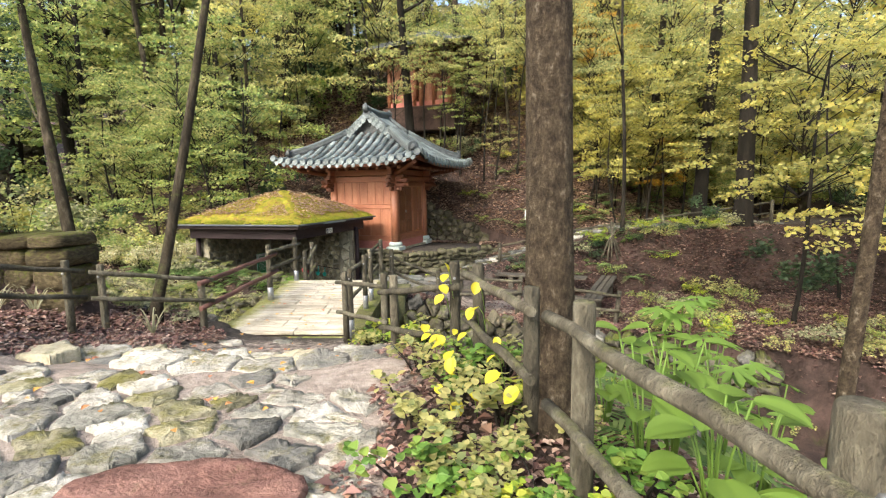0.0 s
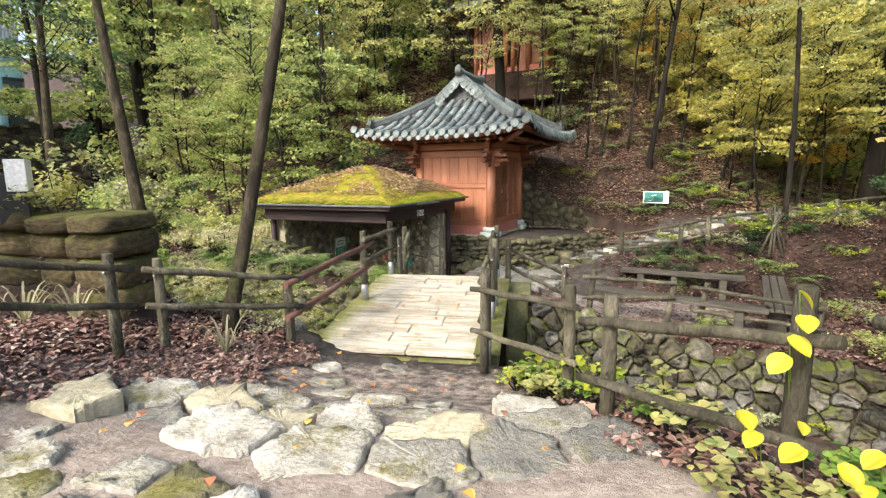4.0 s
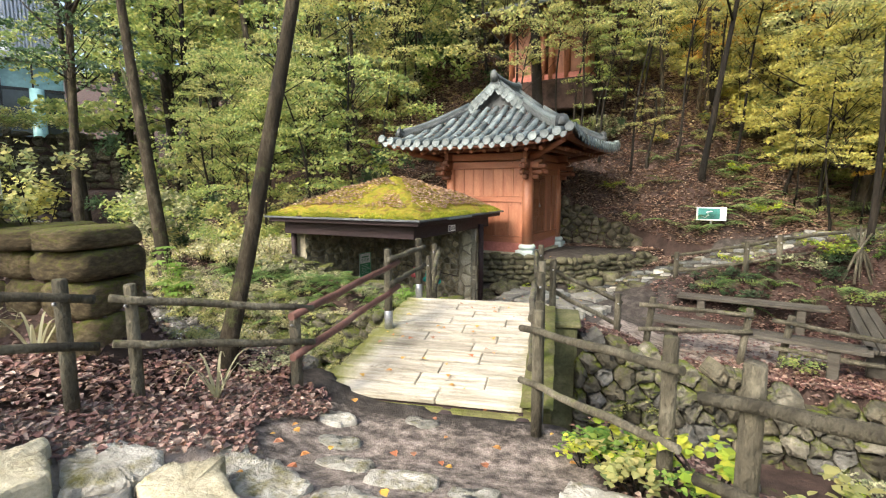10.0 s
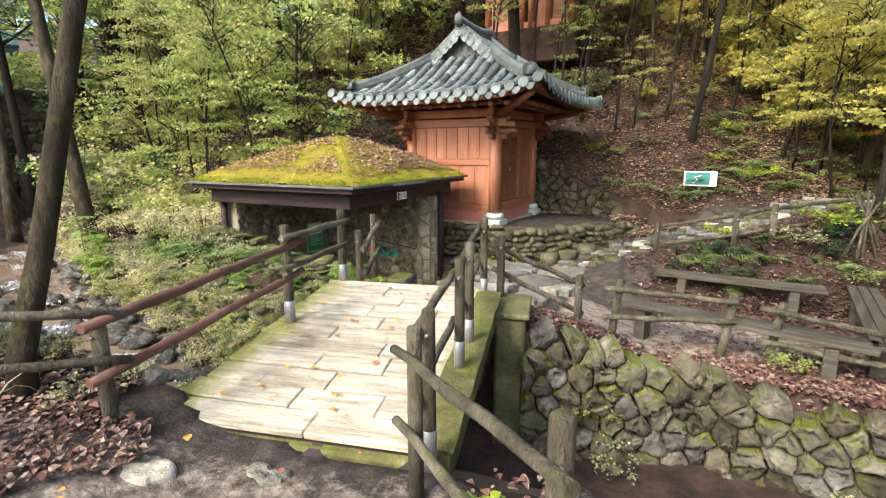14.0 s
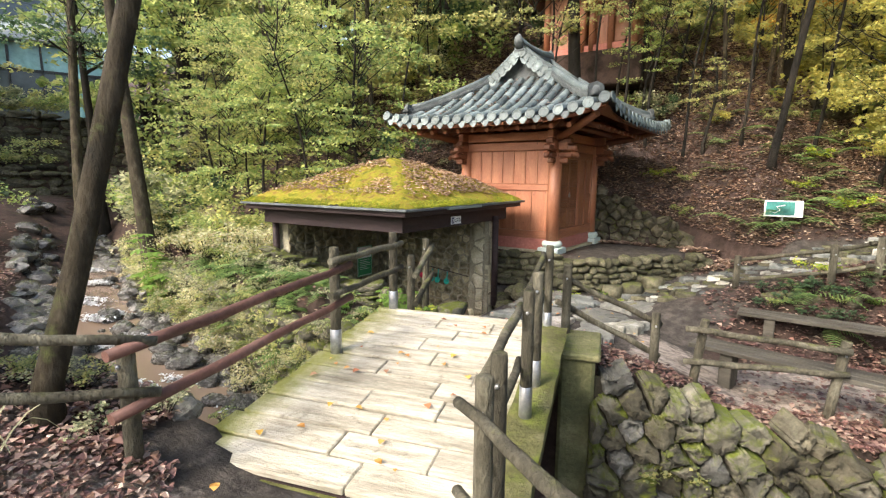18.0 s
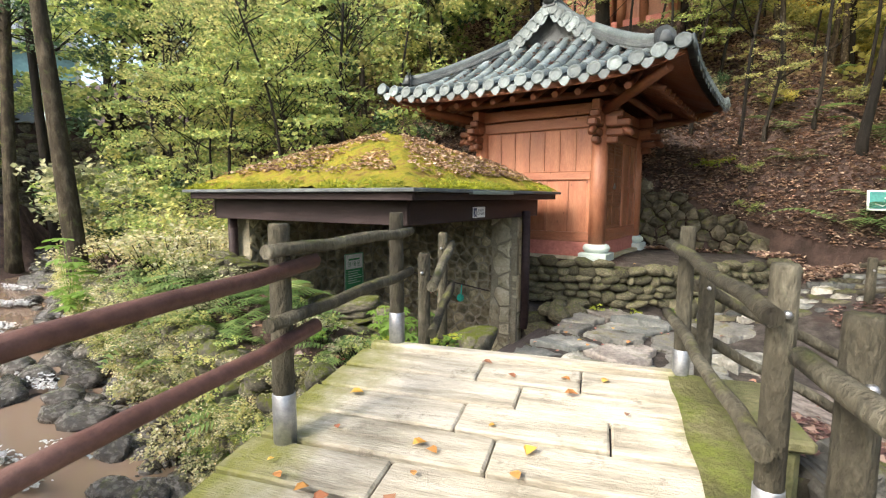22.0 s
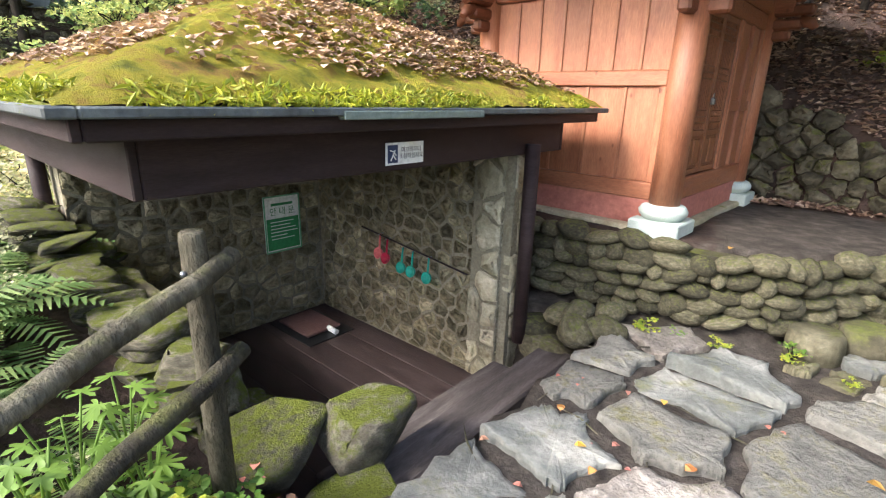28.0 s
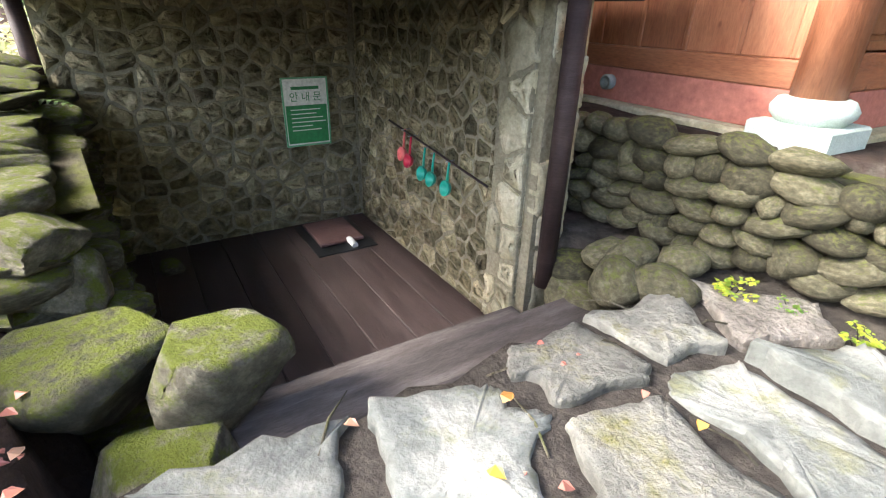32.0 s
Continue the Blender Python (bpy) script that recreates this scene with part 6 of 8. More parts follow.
for k, x0 in enumerate((-0.80, -0.37)):
    door = part("door_leaf", Shape().box(0, 0.425, -0.005, 0.02, 0.43, 1.71), LATTICE, pav, "dark brown lattice door leaf", m=dm @ pose(x0, 0, 0))
    for x in (0.0, 0.385):
        part("door_stile", Shape().box(x, x + 0.04, -0.035, -0.006, 0.43, 1.71, bevel=0.004), LATTICE, door)
    for z in (0.43, 0.75, 1.67):
        part("door_rail", Shape().box(0.042, 0.383, -0.033, -0.006, z, z + 0.045, bevel=0.004), LATTICE, door)
    for i in range(7):
        x = 0.06 + i * 0.045
        part("lattice_bar", Shape().box(x, x + 0.012, -0.026, -0.006, 0.8, 1.665), LATTICE, door)
    for z in (0.85, 0.9, 0.95, 1.2, 1.25, 1.3, 1.52, 1.57, 1.62):
        part("lattice_bar", Shape().box(0.042, 0.383, -0.029, -0.007, z, z + 0.011), LATTICE, door)
    part("door_panel", Shape().box(0.05, 0.2, -0.022, -0.006, 0.5, 0.72, bevel=0.006), LATTICE, door)
    part("door_panel", Shape().box(0.225, 0.375, -0.022, -0.006, 0.5, 0.72, bevel=0.006), LATTICE, door)
part("padlock", Shape().box(-0.025, 0.025, -0.065, -0.035, 1.0, 1.06, bevel=0.008).tube([(-0.015, -0.05, 1.06), (0, -0.05, 1.095), (0.015, -0.05, 1.06)], 0.005, 6), STEEL, pav, "steel padlock", m=dm @ pose(-0.375, 0, 0))

# ---- upper pavilion on the hill ----
up = thing("pavilion", pose(-1.45, 18.8, 4.95, 0, 0, -17) @ Matrix.Diagonal((0.78, 0.78, 0.74, 1)), "second orange pine pavilion up on the wooded hill", "pavilion")
part("platform", Shape().box(-1.9, 1.7, -1.3, 1.5, -1.2, 0.0, bevel=0.05), GROUND, up)
part("sill", Shape().box(-1.7, 1.5, -1.1, 1.2, 0.0, 0.25, bevel=0.02), PINK, up)
part("wall", Shape().box(-1.6, -0.35, -1.0, 1.1, 0.25, 2.3), PINE, up, "orange board wall")
part("wall", Shape().box(0.0, 1.4, -0.9, 1.1, 0.25, 2.3), PINE, up, "orange board wall")
for x in (-1.62, -0.32, 0.0, 0.62, 1.4):
    part("column", Shape().lathe([(0.12, 0), (0.11, 2.4)], 14, pose(x, -1.02, 0)), PINE, up)
part("lintel", Shape().box(-1.8, 1.6, -1.1, -0.94, 2.2, 2.45, bevel=0.02), PINE_H, up)
part("door_leaf", Shape().box(0.7, 1.3, -0.96, -0.9, 0.3, 2.1), LATTICE, up)
rf = Shape().grid(lambda u, v: ((u * 2 - 1) * 2.9, (v * 2 - 1) * 2.4, 2.55 + 1.4 * min(1 - abs(u * 2 - 1), 1 - abs(v * 2 - 1)) ** 1.1 + 0.02 * math.cos(u * 130)), 60, 40)
part("roof", rf, TILE_DARK, up, "grey tiled roof")
rs = Shape().grid(lambda u, v: ((u * 2 - 1) * 2.85, (v * 2 - 1) * 2.35, 2.46 + 0.5 * min(1 - abs(u * 2 - 1), 1 - abs(v * 2 - 1))), 12, 12)
part("soffit", rs, PINE_SHADED, up)


# ---- benches ----
def bench(m, L, w, label):
    b = thing("bench", m, label, "bench", "benches on the terrace")
    n = 3
    for k in range(n):
        y = -w / 2 + k * w / n
        part("seat_board", Shape().box(0, L, y + 0.006, y + w / n - 0.006, 0.38, 0.425, bevel=0.006), GREYBOARD, b)
    for x in (0.3, L - 0.4):
        part("leg", Shape().box(x, x + 0.12, -w / 2 + 0.05, w / 2 - 0.05, -0.1, 0.379, bevel=0.01), GREYBOARD, b)
    return b


bench(pose(0.66, 11.4, -0.47, 0, 0, -18), 2.05, 0.36, "weathered grey-brown plank bench below the cobbled path")
bench(pose(-0.1, 9.92, -0.5, 0, 0, -27), 2.5, 0.36, "weathered grey-brown plank bench behind a thin fence")
bench(pose(3.2, 11.15, -0.5, 0, 0, -112), 2.6, 0.34, "weathered grey-brown slatted bench on fallen leaves")

# stone stools by the terrace wall
for x, y, r in ((-0.92, 12.72, 0.16), (-0.6, 12.85, 0.17), (-0.25, 13.1, 0.17)):
    st = Shape().lathe([(r * 1.05, -0.1), (r * 1.08, 0.1), (r, 0.17), (r * 0.85, 0.18)], 9)
    tagged(part("stone_stool", st, COBBLE, m=pose(x, y, gnd(x, y) + 0.0, 2, -3, 20 * x)), "short hewn stone block by the cobble wall", "stone block", "stone blocks")

# ---- map board ----
sg = thing("map_board", pose(1.92, 14.35, gnd(1.92, 14.3), 0, 0, -14), "small white-framed green map board on a thin post", "sign")
zt = 1.32 - gnd(1.92, 14.3)
tilt = pose(0, 0, zt - 0.15, -18)
part("panel", Shape().box(-0.29, 0.29, -0.012, 0.012, -0.15, 0.15, bevel=0.004), WHITE, sg, m=tilt)
part("map_sheet", Shape().box(-0.262, 0.17, -0.0165, -0.0125, -0.125, 0.125), plain("green_map", (0.05, 0.19, 0.165), 0.9, spots=0.5), sg, "green map", m=tilt)
part("map_path", Shape().tube([(-0.2, -0.019, -0.05), (-0.12, -0.019, -0.09), (-0.05, -0.019, -0.03), (-0.1, -0.019, 0.03), (0.02, -0.019, 0.06)], 0.008, 6), WHITE, sg, m=tilt)
part("post", Shape().lathe([(0.022, -0.2), (0.022, zt - 0.15)], 8, pose(0, 0.03, 0)), STEEL, sg)

# ---- lamp block, information board ----
lp = thing("path_lamp", pose(-5.45, 5.2, 1.42, 0, 0, 35), "low black lamp block with a white panel on the wall", "lamp")
part("housing", Shape().box(-0.13, 0.09, -0.08, 0.08, 0, 0.42, bevel=0.01), BLACK, lp)
part("panel", Shape().box(-0.05, 0.095, -0.085, 0.078, 0.27, 0.54, bevel=0.004), WHITE, lp, "white translucent panel")
ib = thing("information_board", pose(-4.12, 3.02, 0.62, 0, 0, 66), "tall white information board with lines of dark text", "sign")
lean = pose(0, 0, 0.06, -14)
part("panel", Shape().box(-0.55, 0.32, -0.015, 0.015, 0.12, 1.72, bevel=0.01), WHITE, ib, m=lean)
s = Shape()
r = random.Random(4)
for k in range(16):
    x = -0.45
    while x < 0.22:
        w = r.uniform(0.05, 0.12)
        s.box(x, min(0.26, x + w), -0.019, -0.0155, 1.2 - k * 0.055, 1.225 - k * 0.055)
        x += w + 0.025
part("text_block", s, INK, ib, m=lean)
part("heading", Shape().box(-0.4, 0.2, -0.019, -0.0155, 1.36, 1.40), plain("ochre_ink", (0.5, 0.3, 0.02), 0.5), ib, "ochre heading line", m=lean)
part("footer_mark", Shape().box(0.0, 0.26, -0.019, -0.0155, 0.2, 0.26), INK, ib, m=lean)
part("frame", Shape().box(-0.57, 0.34, 0.017, 0.04, 0.08, 1.75, bevel=0.01), STEEL, ib, m=lean)
for x in (-0.4, 0.2):
    part("leg", Shape().box(x, x + 0.05, 0.05, 0.1, -0.1, 1.2), STEEL, ib)

# ---- distant building ----
bd = thing("office_building", pose(-31.2, 24.6, 3.0, 0, 0, 52), "modern grey building with rows of glass behind the trees", "building")
GLASSY = surface("pale_glass", [(0.16, 0.34, 0.34), (0.30, 0.52, 0.52)], 0.5, 0.15, 0.0, 5, vary=0.25)
DARKGLASS = surface("dark_glass", [(0.02, 0.03, 0.035), (0.06, 0.08, 0.09)], 0.5, 0.12, 0.0, 5, vary=0.3)
CLAD = surface("white_cladding", [(0.68, 0.70, 0.71), (0.82, 0.84, 0.85)], 1, 0.6, 0.0, 5, vary=0.02)
part("wall", Shape().box(-5, 2.2, 0.3, 8, -3, 12), CLAD, bd)
part("canopy", Shape().box(-5, 2.3, -0.6, 0.3, 5.9, 6.3, bevel=0.05), STEEL, bd)
for i in range(5):
    x0 = -5 + i * 1.44
    part("window", Shape().box(x0 + 0.06, x0 + 1.38, 0.16, 0.28, 4.5, 5.85), GLASSY, bd)
    part("window", Shape().box(x0 + 0.06, x0 + 1.38, 0.16, 0.28, 0.5, 4.35), DARKGLASS, bd)
    part("mullion", Shape().box(x0 - 0.05, x0 + 0.05, 0.05, 0.26, 0.2, 5.9), BLACK, bd)
part("band", Shape().box(-5, 2.2, 0.08, 0.27, 4.36, 4.49), BLACK, bd)
part("window", Shape().box(-3.4, -0.4, 0.16, 0.28, 7.2, 9.4), DARKGLASS, bd)
for i in range(14):
    part("fin", Shape().box(-0.2 + i * 0.17, -0.12 + i * 0.17, 0.1, 0.28, 6.4, 11), STEEL, bd)
part("pillar", Shape().lathe([(0.35, -2), (0.35, 4.4)], 14, pose(0.9, -0.3, 0)), GLASSY, bd, "pale round pillar")

# leaning sticks by the slatted bench
st = thing("stick_bundle", pose(3.35, 11.5, gnd(3.35, 11.5)), "few bare sticks propped together beside the bench", "sticks")
for k in range(5):
    part("stick", Shape().tube([(0.12 * k - 0.25, -0.1 * (k % 2), -0.05), (0.05 * k - 0.1, 0.02 * k, 0.4), (-0.08 * k + 0.15, 0.1, 0.75 + 0.07 * (k % 3))], [0.022, 0.02, 0.014], 7), RAIL, st)
# ---- leaves, plants, trees ----
GREEN = leafy("green_leaves", [(0.17, 0.26, 0.0896), (0.29, 0.38, 0.127), (0.42, 0.47, 0.15), (0.54, 0.54, 0.194)], 0.6)
YGREEN = leafy("yellow_green_leaves", [(0.24, 0.31, 0.127), (0.4, 0.43, 0.164), (0.55, 0.53, 0.209), (0.66, 0.6, 0.239)], 0.6)
YELLOW = leafy("yellow_leaves", [(0.46, 0.47, 0.148), (0.61, 0.57, 0.172), (0.7, 0.6, 0.172), (0.5, 0.52, 0.16)], 0.6)
ORANGE = leafy("orange_leaves", [(0.62, 0.40, 0.06), (0.66, 0.42, 0.08), (0.6, 0.30, 0.07), (0.66, 0.52, 0.08)], 0.5)
DARKGREEN = leafy("dark_green_leaves", [(0.04, 0.085, 0.04), (0.075, 0.13, 0.06), (0.12, 0.18, 0.075)])
FERN = leafy("fern_leaves", [(0.0952, 0.178, 0.0476), (0.178, 0.286, 0.0833), (0.286, 0.381, 0.131)])
BRIGHT = leafy("bright_leaves", [(0.22, 0.36, 0.0369), (0.36, 0.46, 0.0492), (0.54, 0.52, 0.0615), (0.18, 0.32, 0.0738)], 0.4)
BROADLEAF = leafy("broad_green_leaves", [(0.102, 0.221, 0.0382), (0.17, 0.306, 0.051), (0.281, 0.374, 0.068)], 0.45)
PALESHRUB = leafy("sunlit_pale_leaves", [(0.28, 0.33, 0.13), (0.58, 0.56, 0.286), (0.76, 0.71, 0.546), (0.42, 0.44, 0.182), (0.70, 0.56, 0.312), (0.22, 0.27, 0.104)], 0.5)
SHRUB = leafy("pale_shrub_leaves", [(0.16, 0.20, 0.104), (0.36, 0.38, 0.195), (0.60, 0.57, 0.351), (0.12, 0.15, 0.078), (0.45, 0.44, 0.26)])


class Leaves:
    """Many single leaves in one mesh; each a folded diamond or an oval of six corners."""

    def __init__(self, seed):
        self.r = np.random.RandomState(seed)
        self.v, self.f, self.n = [], [], 0

    def scatter(self, pts, size, up=0.5, oval=False, spread=0.35, fold=0.12, aspect=0.42):
        pts = np.asarray(pts, float)
        k = len(pts)
        r = self.r
        nrm = r.normal(size=(k, 3))
        nrm /= np.linalg.norm(nrm, axis=1)[:, None]
        nrm = nrm * (1 - up) + np.array([0, 0, 1.0]) * up
        nrm /= np.linalg.norm(nrm, axis=1)[:, None]
        d = r.normal(size=(k, 3))
        d -= nrm * np.sum(d * nrm, 1)[:, None]
        d /= np.linalg.norm(d, axis=1)[:, None]
        s = np.cross(nrm, d)
        L = (size * (1 + spread * r.uniform(-1, 1, k)))[:, None]
        if oval:
            outline = [(0.0, 0.0, 0), (0.28, 0.9, 1), (0.62, 0.85, 1), (1.0, 0.0, 0), (0.62, -0.85, 1), (0.28, -0.9, 1)]
        else:
            outline = [(0.0, 0.0, 0), (0.45, 1.0, 1), (1.0, 0.0, 0), (0.45, -1.0, 1)]
        q = [pts + d * L * (a - 0.5) + s * L * aspect * b + nrm * L * fold * c for a, b, c in outline]
        m = len(outline)
        self.v.append(np.stack(q, 1).reshape(-1, 3))
        self.f.append(np.arange(k * m).reshape(k, m) + self.n)
        self.n += k * m
        return self

    def mesh(self, name, mat):
        me = bpy.data.meshes.new(name)
        faces = [f for a in self.f for f in a.tolist()]
        me.from_pydata(np.concatenate(self.v).tolist(), [], faces)
        me.materials.append(mat)
        return me


def spray_points(r, centre, rx, rz, n):
    a = r.uniform(0, 2 * math.pi, n)
    d = rx * np.sqrt(r.uniform(0, 1, n)) * (0.75 + 0.25 * np.sin(a * 3 + centre[0]))
    z = r.normal(0, rz, n) - 0.12 * (d / rx) ** 2 * rx
    return np.stack([centre[0] + d * np.cos(a), centre[1] + d * np.sin(a), centre[2] + z], 1)


def crown_mesh(name, seed, mat, radius=2.2, height=4.0, sprays=34, per=70, leaf=0.13, conical=False):
    """A crown of flat drooping sprays of leaves with gaps between, and the twigs that carry them."""
    r = np.random.RandomState(seed)
    lv = Leaves(seed)
    twigs = Shape()
    for i in range(sprays):
        h = r.uniform(0, 1)
        reach = radius * ((1 - 0.8 * h) if conical else math.sqrt(max(0.05, 1 - (h * 1.7 - 0.75) ** 2)))
        a = r.uniform(0, 2 * math.pi)
        d = reach * r.uniform(0.2, 0.9)
        c = np.array((d * math.cos(a), d * math.sin(a), height * h))
        n = int(per * r.uniform(0.6, 1.4))
        u = r.uniform(0, 1, n) ** 0.8
        long, wide = r.uniform(0.8, 1.5), r.uniform(0.45, 0.9)
        v = r.normal(0, 0.5, n) * wide * np.sin(np.pi * (0.12 + 0.85 * u)) ** 0.7
        q = np.stack([c[0] + (u * long - 0.3) * math.cos(a) - v * math.sin(a), c[1] + (u * long - 0.3) * math.sin(a) + v * math.cos(a), c[2] - 0.14 * u ** 2 * long - 0.1 * np.abs(v) + r.normal(0, 0.06, n)], 1)
        lv.scatter(q, leaf, 0.5, spread=0.5)
        twigs.tube([(0, 0, max(0.0, c[2] - 0.5 - 0.3 * d)), (c[0] * 0.5, c[1] * 0.5, c[2] - 0.18), tuple(c), (c[0] + 0.7 * long * math.cos(a), c[1] + 0.7 * long * math.sin(a), c[2] - 0.16 * long)], [0.02, 0.011, 0.005, 0.002], 3, False)
    return lv.mesh(name, mat), twigs.mesh("bough")


CROWNS, FAR_CROWNS = {}, {}
for key, mat, cone in (("green", GREEN, False), ("ygreen", YGREEN, False), ("yellow", YELLOW, False), ("orange", ORANGE, False), ("dark", DARKGREEN, True), ("green2", GREEN, False), ("ygreen2", YGREEN, False)):
    k = len(CROWNS) + 70
    thin = mat in (YELLOW, YGREEN, ORANGE)
    CROWNS[key] = crown_mesh("crown", k, mat, 2.4, 4.2, 30 if thin else 34, 84, 0.105, cone)
    FAR_CROWNS[key] = crown_mesh("crown", k + 20, mat, 2.6, 4.4, 32, 48, 0.165, cone)
    for me in (CROWNS[key][1], FAR_CROWNS[key][1]):
        me.materials.append(BARK_DARK)


def tree(x, y, r0, lean, height, crowns, bark=BARK, label="", seed=0, z0=None, bend=0.15):
    """crowns: (key, height, sideways x, y, scale) up the trunk."""
    r = random.Random(seed)
    z = gnd(x, y) if z0 is None else z0
    t = thing("tree", pose(x, y, z), label or "slender woodland tree with a grey-brown trunk and autumn leaves", "tree", "woodland trees")
    pts, rad = [], []
    n = 10
    ph = r.uniform(0, 6)
    for i in range(n + 1):
        q = i / n
        h = height * q
        pts.append((lean[0] * q * height + bend * 0.35 * math.sin(q * 5 + ph) * q, lean[1] * q * height + bend * 0.35 * math.cos(q * 4 + ph) * q, h - 0.2 * (i == 0)))
        rad.append(r0 * (1.35 if i == 0 else 1.0 - 0.62 * q))
    pts.insert(1, (pts[1][0] * 0.15, pts[1][1] * 0.15, 0.22))
    rad.insert(1, r0 * 1.08)
    part("trunk", Shape().tube(pts, rad, 12), bark, t)

    def on(h):
        q = max(0, min(1, h / height))
        i = min(n, 1 + int(q * n))
        a, b = Vector(pts[i]), Vector(pts[i + 1])
        return a.lerp(b, max(0, min(1, (h - a.z) / max(1e-6, b.z - a.z))))

    far = math.hypot(x + 1.5, y - 5) > 20
    for j in range(0 if far and crowns else 3 if height > 5 else 2):
        h = height * r.uniform(0.45, 0.9)
        a = r.uniform(0, 6.28)
        p = on(h)
        L = r.uniform(0.9, 1.8)
        part("limb", Shape().tube([p, p + Vector((L * 0.5 * math.cos(a), L * 0.5 * math.sin(a), 0.45)), p + Vector((L * math.cos(a), L * math.sin(a), 0.7 + 0.3 * L))], [r0 * 0.4, r0 * 0.25, r0 * 0.1], 7), bark, t)
    for key, h, dx, dy, sc in crowns:
        p = on(h) + Vector((dx, dy, h - on(h).z if h > height else 0))
        m = Matrix.Translation(p) @ pose(0, 0, 0, 0, 0, r.uniform(0, 360)) @ Matrix.Diagonal((sc, sc, sc * 0.9, 1))
        kind = FAR_CROWNS if far else CROWNS
        part("crown", kind[key][0], None, t, m=m)
        part("bough", kind[key][1], None, t, m=m)
    return t


# named trunks along the walk
tree(-3.95, 5.78, 0.068, (0.125, 0.205), 8.5, [("green", 6.5, -1, 1, 0.8)], BARK, "leaning mossy dark trunk beside the stream and fence", 1)
# crowns here and on the next tree: unseen, added to shade the benches
tree(0.47, 2.43, 0.126, (-0.012, -0.004), 11, [("ygreen", 7.2, 0.6, 0.3, 1.0), ("green", 8.6, -0.3, -0.4, 0.9), ("green2", 6.8, -2.0, -0.4, 0.7)], BARK_GREY, "large straight lichen-spotted trunk behind the fence", 2, bend=0.05)
tree(0.88, 4.5, 0.066, (-0.003, 0.0), 8, [("ygreen2", 6.2, 0.5, 0.2, 0.8)], BARK_GREY, "thin pale-spotted trunk beside the large tree", 3, bend=0.06)
tree(-9.6, 11.35, 0.16, (-0.13, 0.03), 9, [("green", 7, 0.5, 0.5, 0.8)], BARK, "", 4)
tree(-13.9, 13.0, 0.14, (-0.03, 0.06), 10, [("dark", 5, 0, 0, 0.9)], BARK, "", 5)
tree(2.0, 15.6, 0.075, (0.12, -0.02), 8, [("ygreen", 5.5, -0.5, -1.0, 0.55), ("ygreen2", 3.6, 0.4, -1.4, 0.4), ("yellow", 2.8, 2.2, -0.4, 0.4)], BARK_DARK, "slim dark leaning trunk above the map board", 6)
tree(3.75, 12.1, 0.05, (0.0, 0.01), 8, [("ygreen2", 6, 0, 0, 0.6), ("ygreen", 3.6, -0.7, 0.3, 0.42), ("yellow", 2.6, 0.9, 1.0, 0.4)], BARK_DARK, "thin wavy dark trunk beside the bench", 7, bend=0.6)
# both crowns are out of view, added to shade the terrace and benches
tree(-5.75, 4.45, 0.22, (-0.03, 0.0), 9, [("green", 7.2, 0.4, -0.2, 0.75), ("green2", 8.2, 1.6, -1.6, 0.75)], BARK_DARK, "thick dark trunk behind the information board", 8, bend=0.05)
tree(2.15, 2.8, 0.048, (0.06, -0.02), 7, [("yellow", 4.4, 0.8, 0.6, 0.5), ("orange", 5.2, -0.6, 1.0, 0.5)], BARK_GREY, "thin leaning trunk on the leafy slope", 9)
rt = random.Random(77)
HILL = [(-12.6, 19.9, 0.16), (-7.6, 20.2, 0.17), (-4.95, 20.9, 0.15), (-1.95, 17.2, 0.17), (-0.3, 18.6, 0.12), (5.7, 20.2, 0.17), (6.8, 14.9, 0.2), (7.3, 13.4, 0.22), (-11.8, 18.5, 0.13), (5.7, 16.2, 0.13), (-10.3, 22, 0.15), (6.4, 22, 0.16), (3.2, 19.5, 0.12), (9.5, 17.5, 0.18), (11.5, 14.5, 0.2), (9.8, 12.0, 0.15), (12.5, 19, 0.2), (-15, 18, 0.15), (-17, 16, 0.15), (-14.5, 22, 0.17), (-6.2, 23.5, 0.14), (1.2, 22.5, 0.16), (8.5, 25, 0.18), (13, 9.5, 0.2), (15, 24, 0.2), (-8.6, 17.2, 0.12), (-9.2, 26, 0.16), (-2.5, 26, 0.16), (3.8, 26.5, 0.16), (-18.5, 24, 0.17), (16, 16, 0.2), (10.5, 7.2, 0.18)]
def toward_building(x, y):
    """The gap in the wood through which the far building shows."""
    a = math.degrees(math.atan2(x + 1.5, y - 3.0))
    return -64 < a < -49 and math.hypot(x + 1.5, y - 3) > 10


for i, (x, y, r0) in enumerate(HILL):
    right = x > 1.5
    keys = (["yellow", "ygreen", "ygreen2", "ygreen", "yellow"] if right else ["green", "ygreen", "green2", "ygreen", "green", "ygreen2"])
    if toward_building(x, y):
        keys = ["green"]
    cr = [(rt.choice(keys), h, rt.uniform(-1, 1), rt.uniform(-1, 1), rt.uniform(0.75, 1.1)) for h in (rt.uniform(2.6, 4.2), rt.uniform(4.4, 5.4), rt.uniform(5.5, 6.5))]
    if toward_building(x, y):
        cr = cr[2:]
    elif y < 18 or rt.random() < 0.5:
        cr = cr[:1]
    else:
        cr = [cr[rt.randrange(3)]]
    tree(x, y, r0, (rt.uniform(-0.07, 0.07), rt.uniform(-0.06, 0.04)), rt.uniform(9, 13), cr, rt.choice([BARK, BARK_DARK]), "", 100 + i)
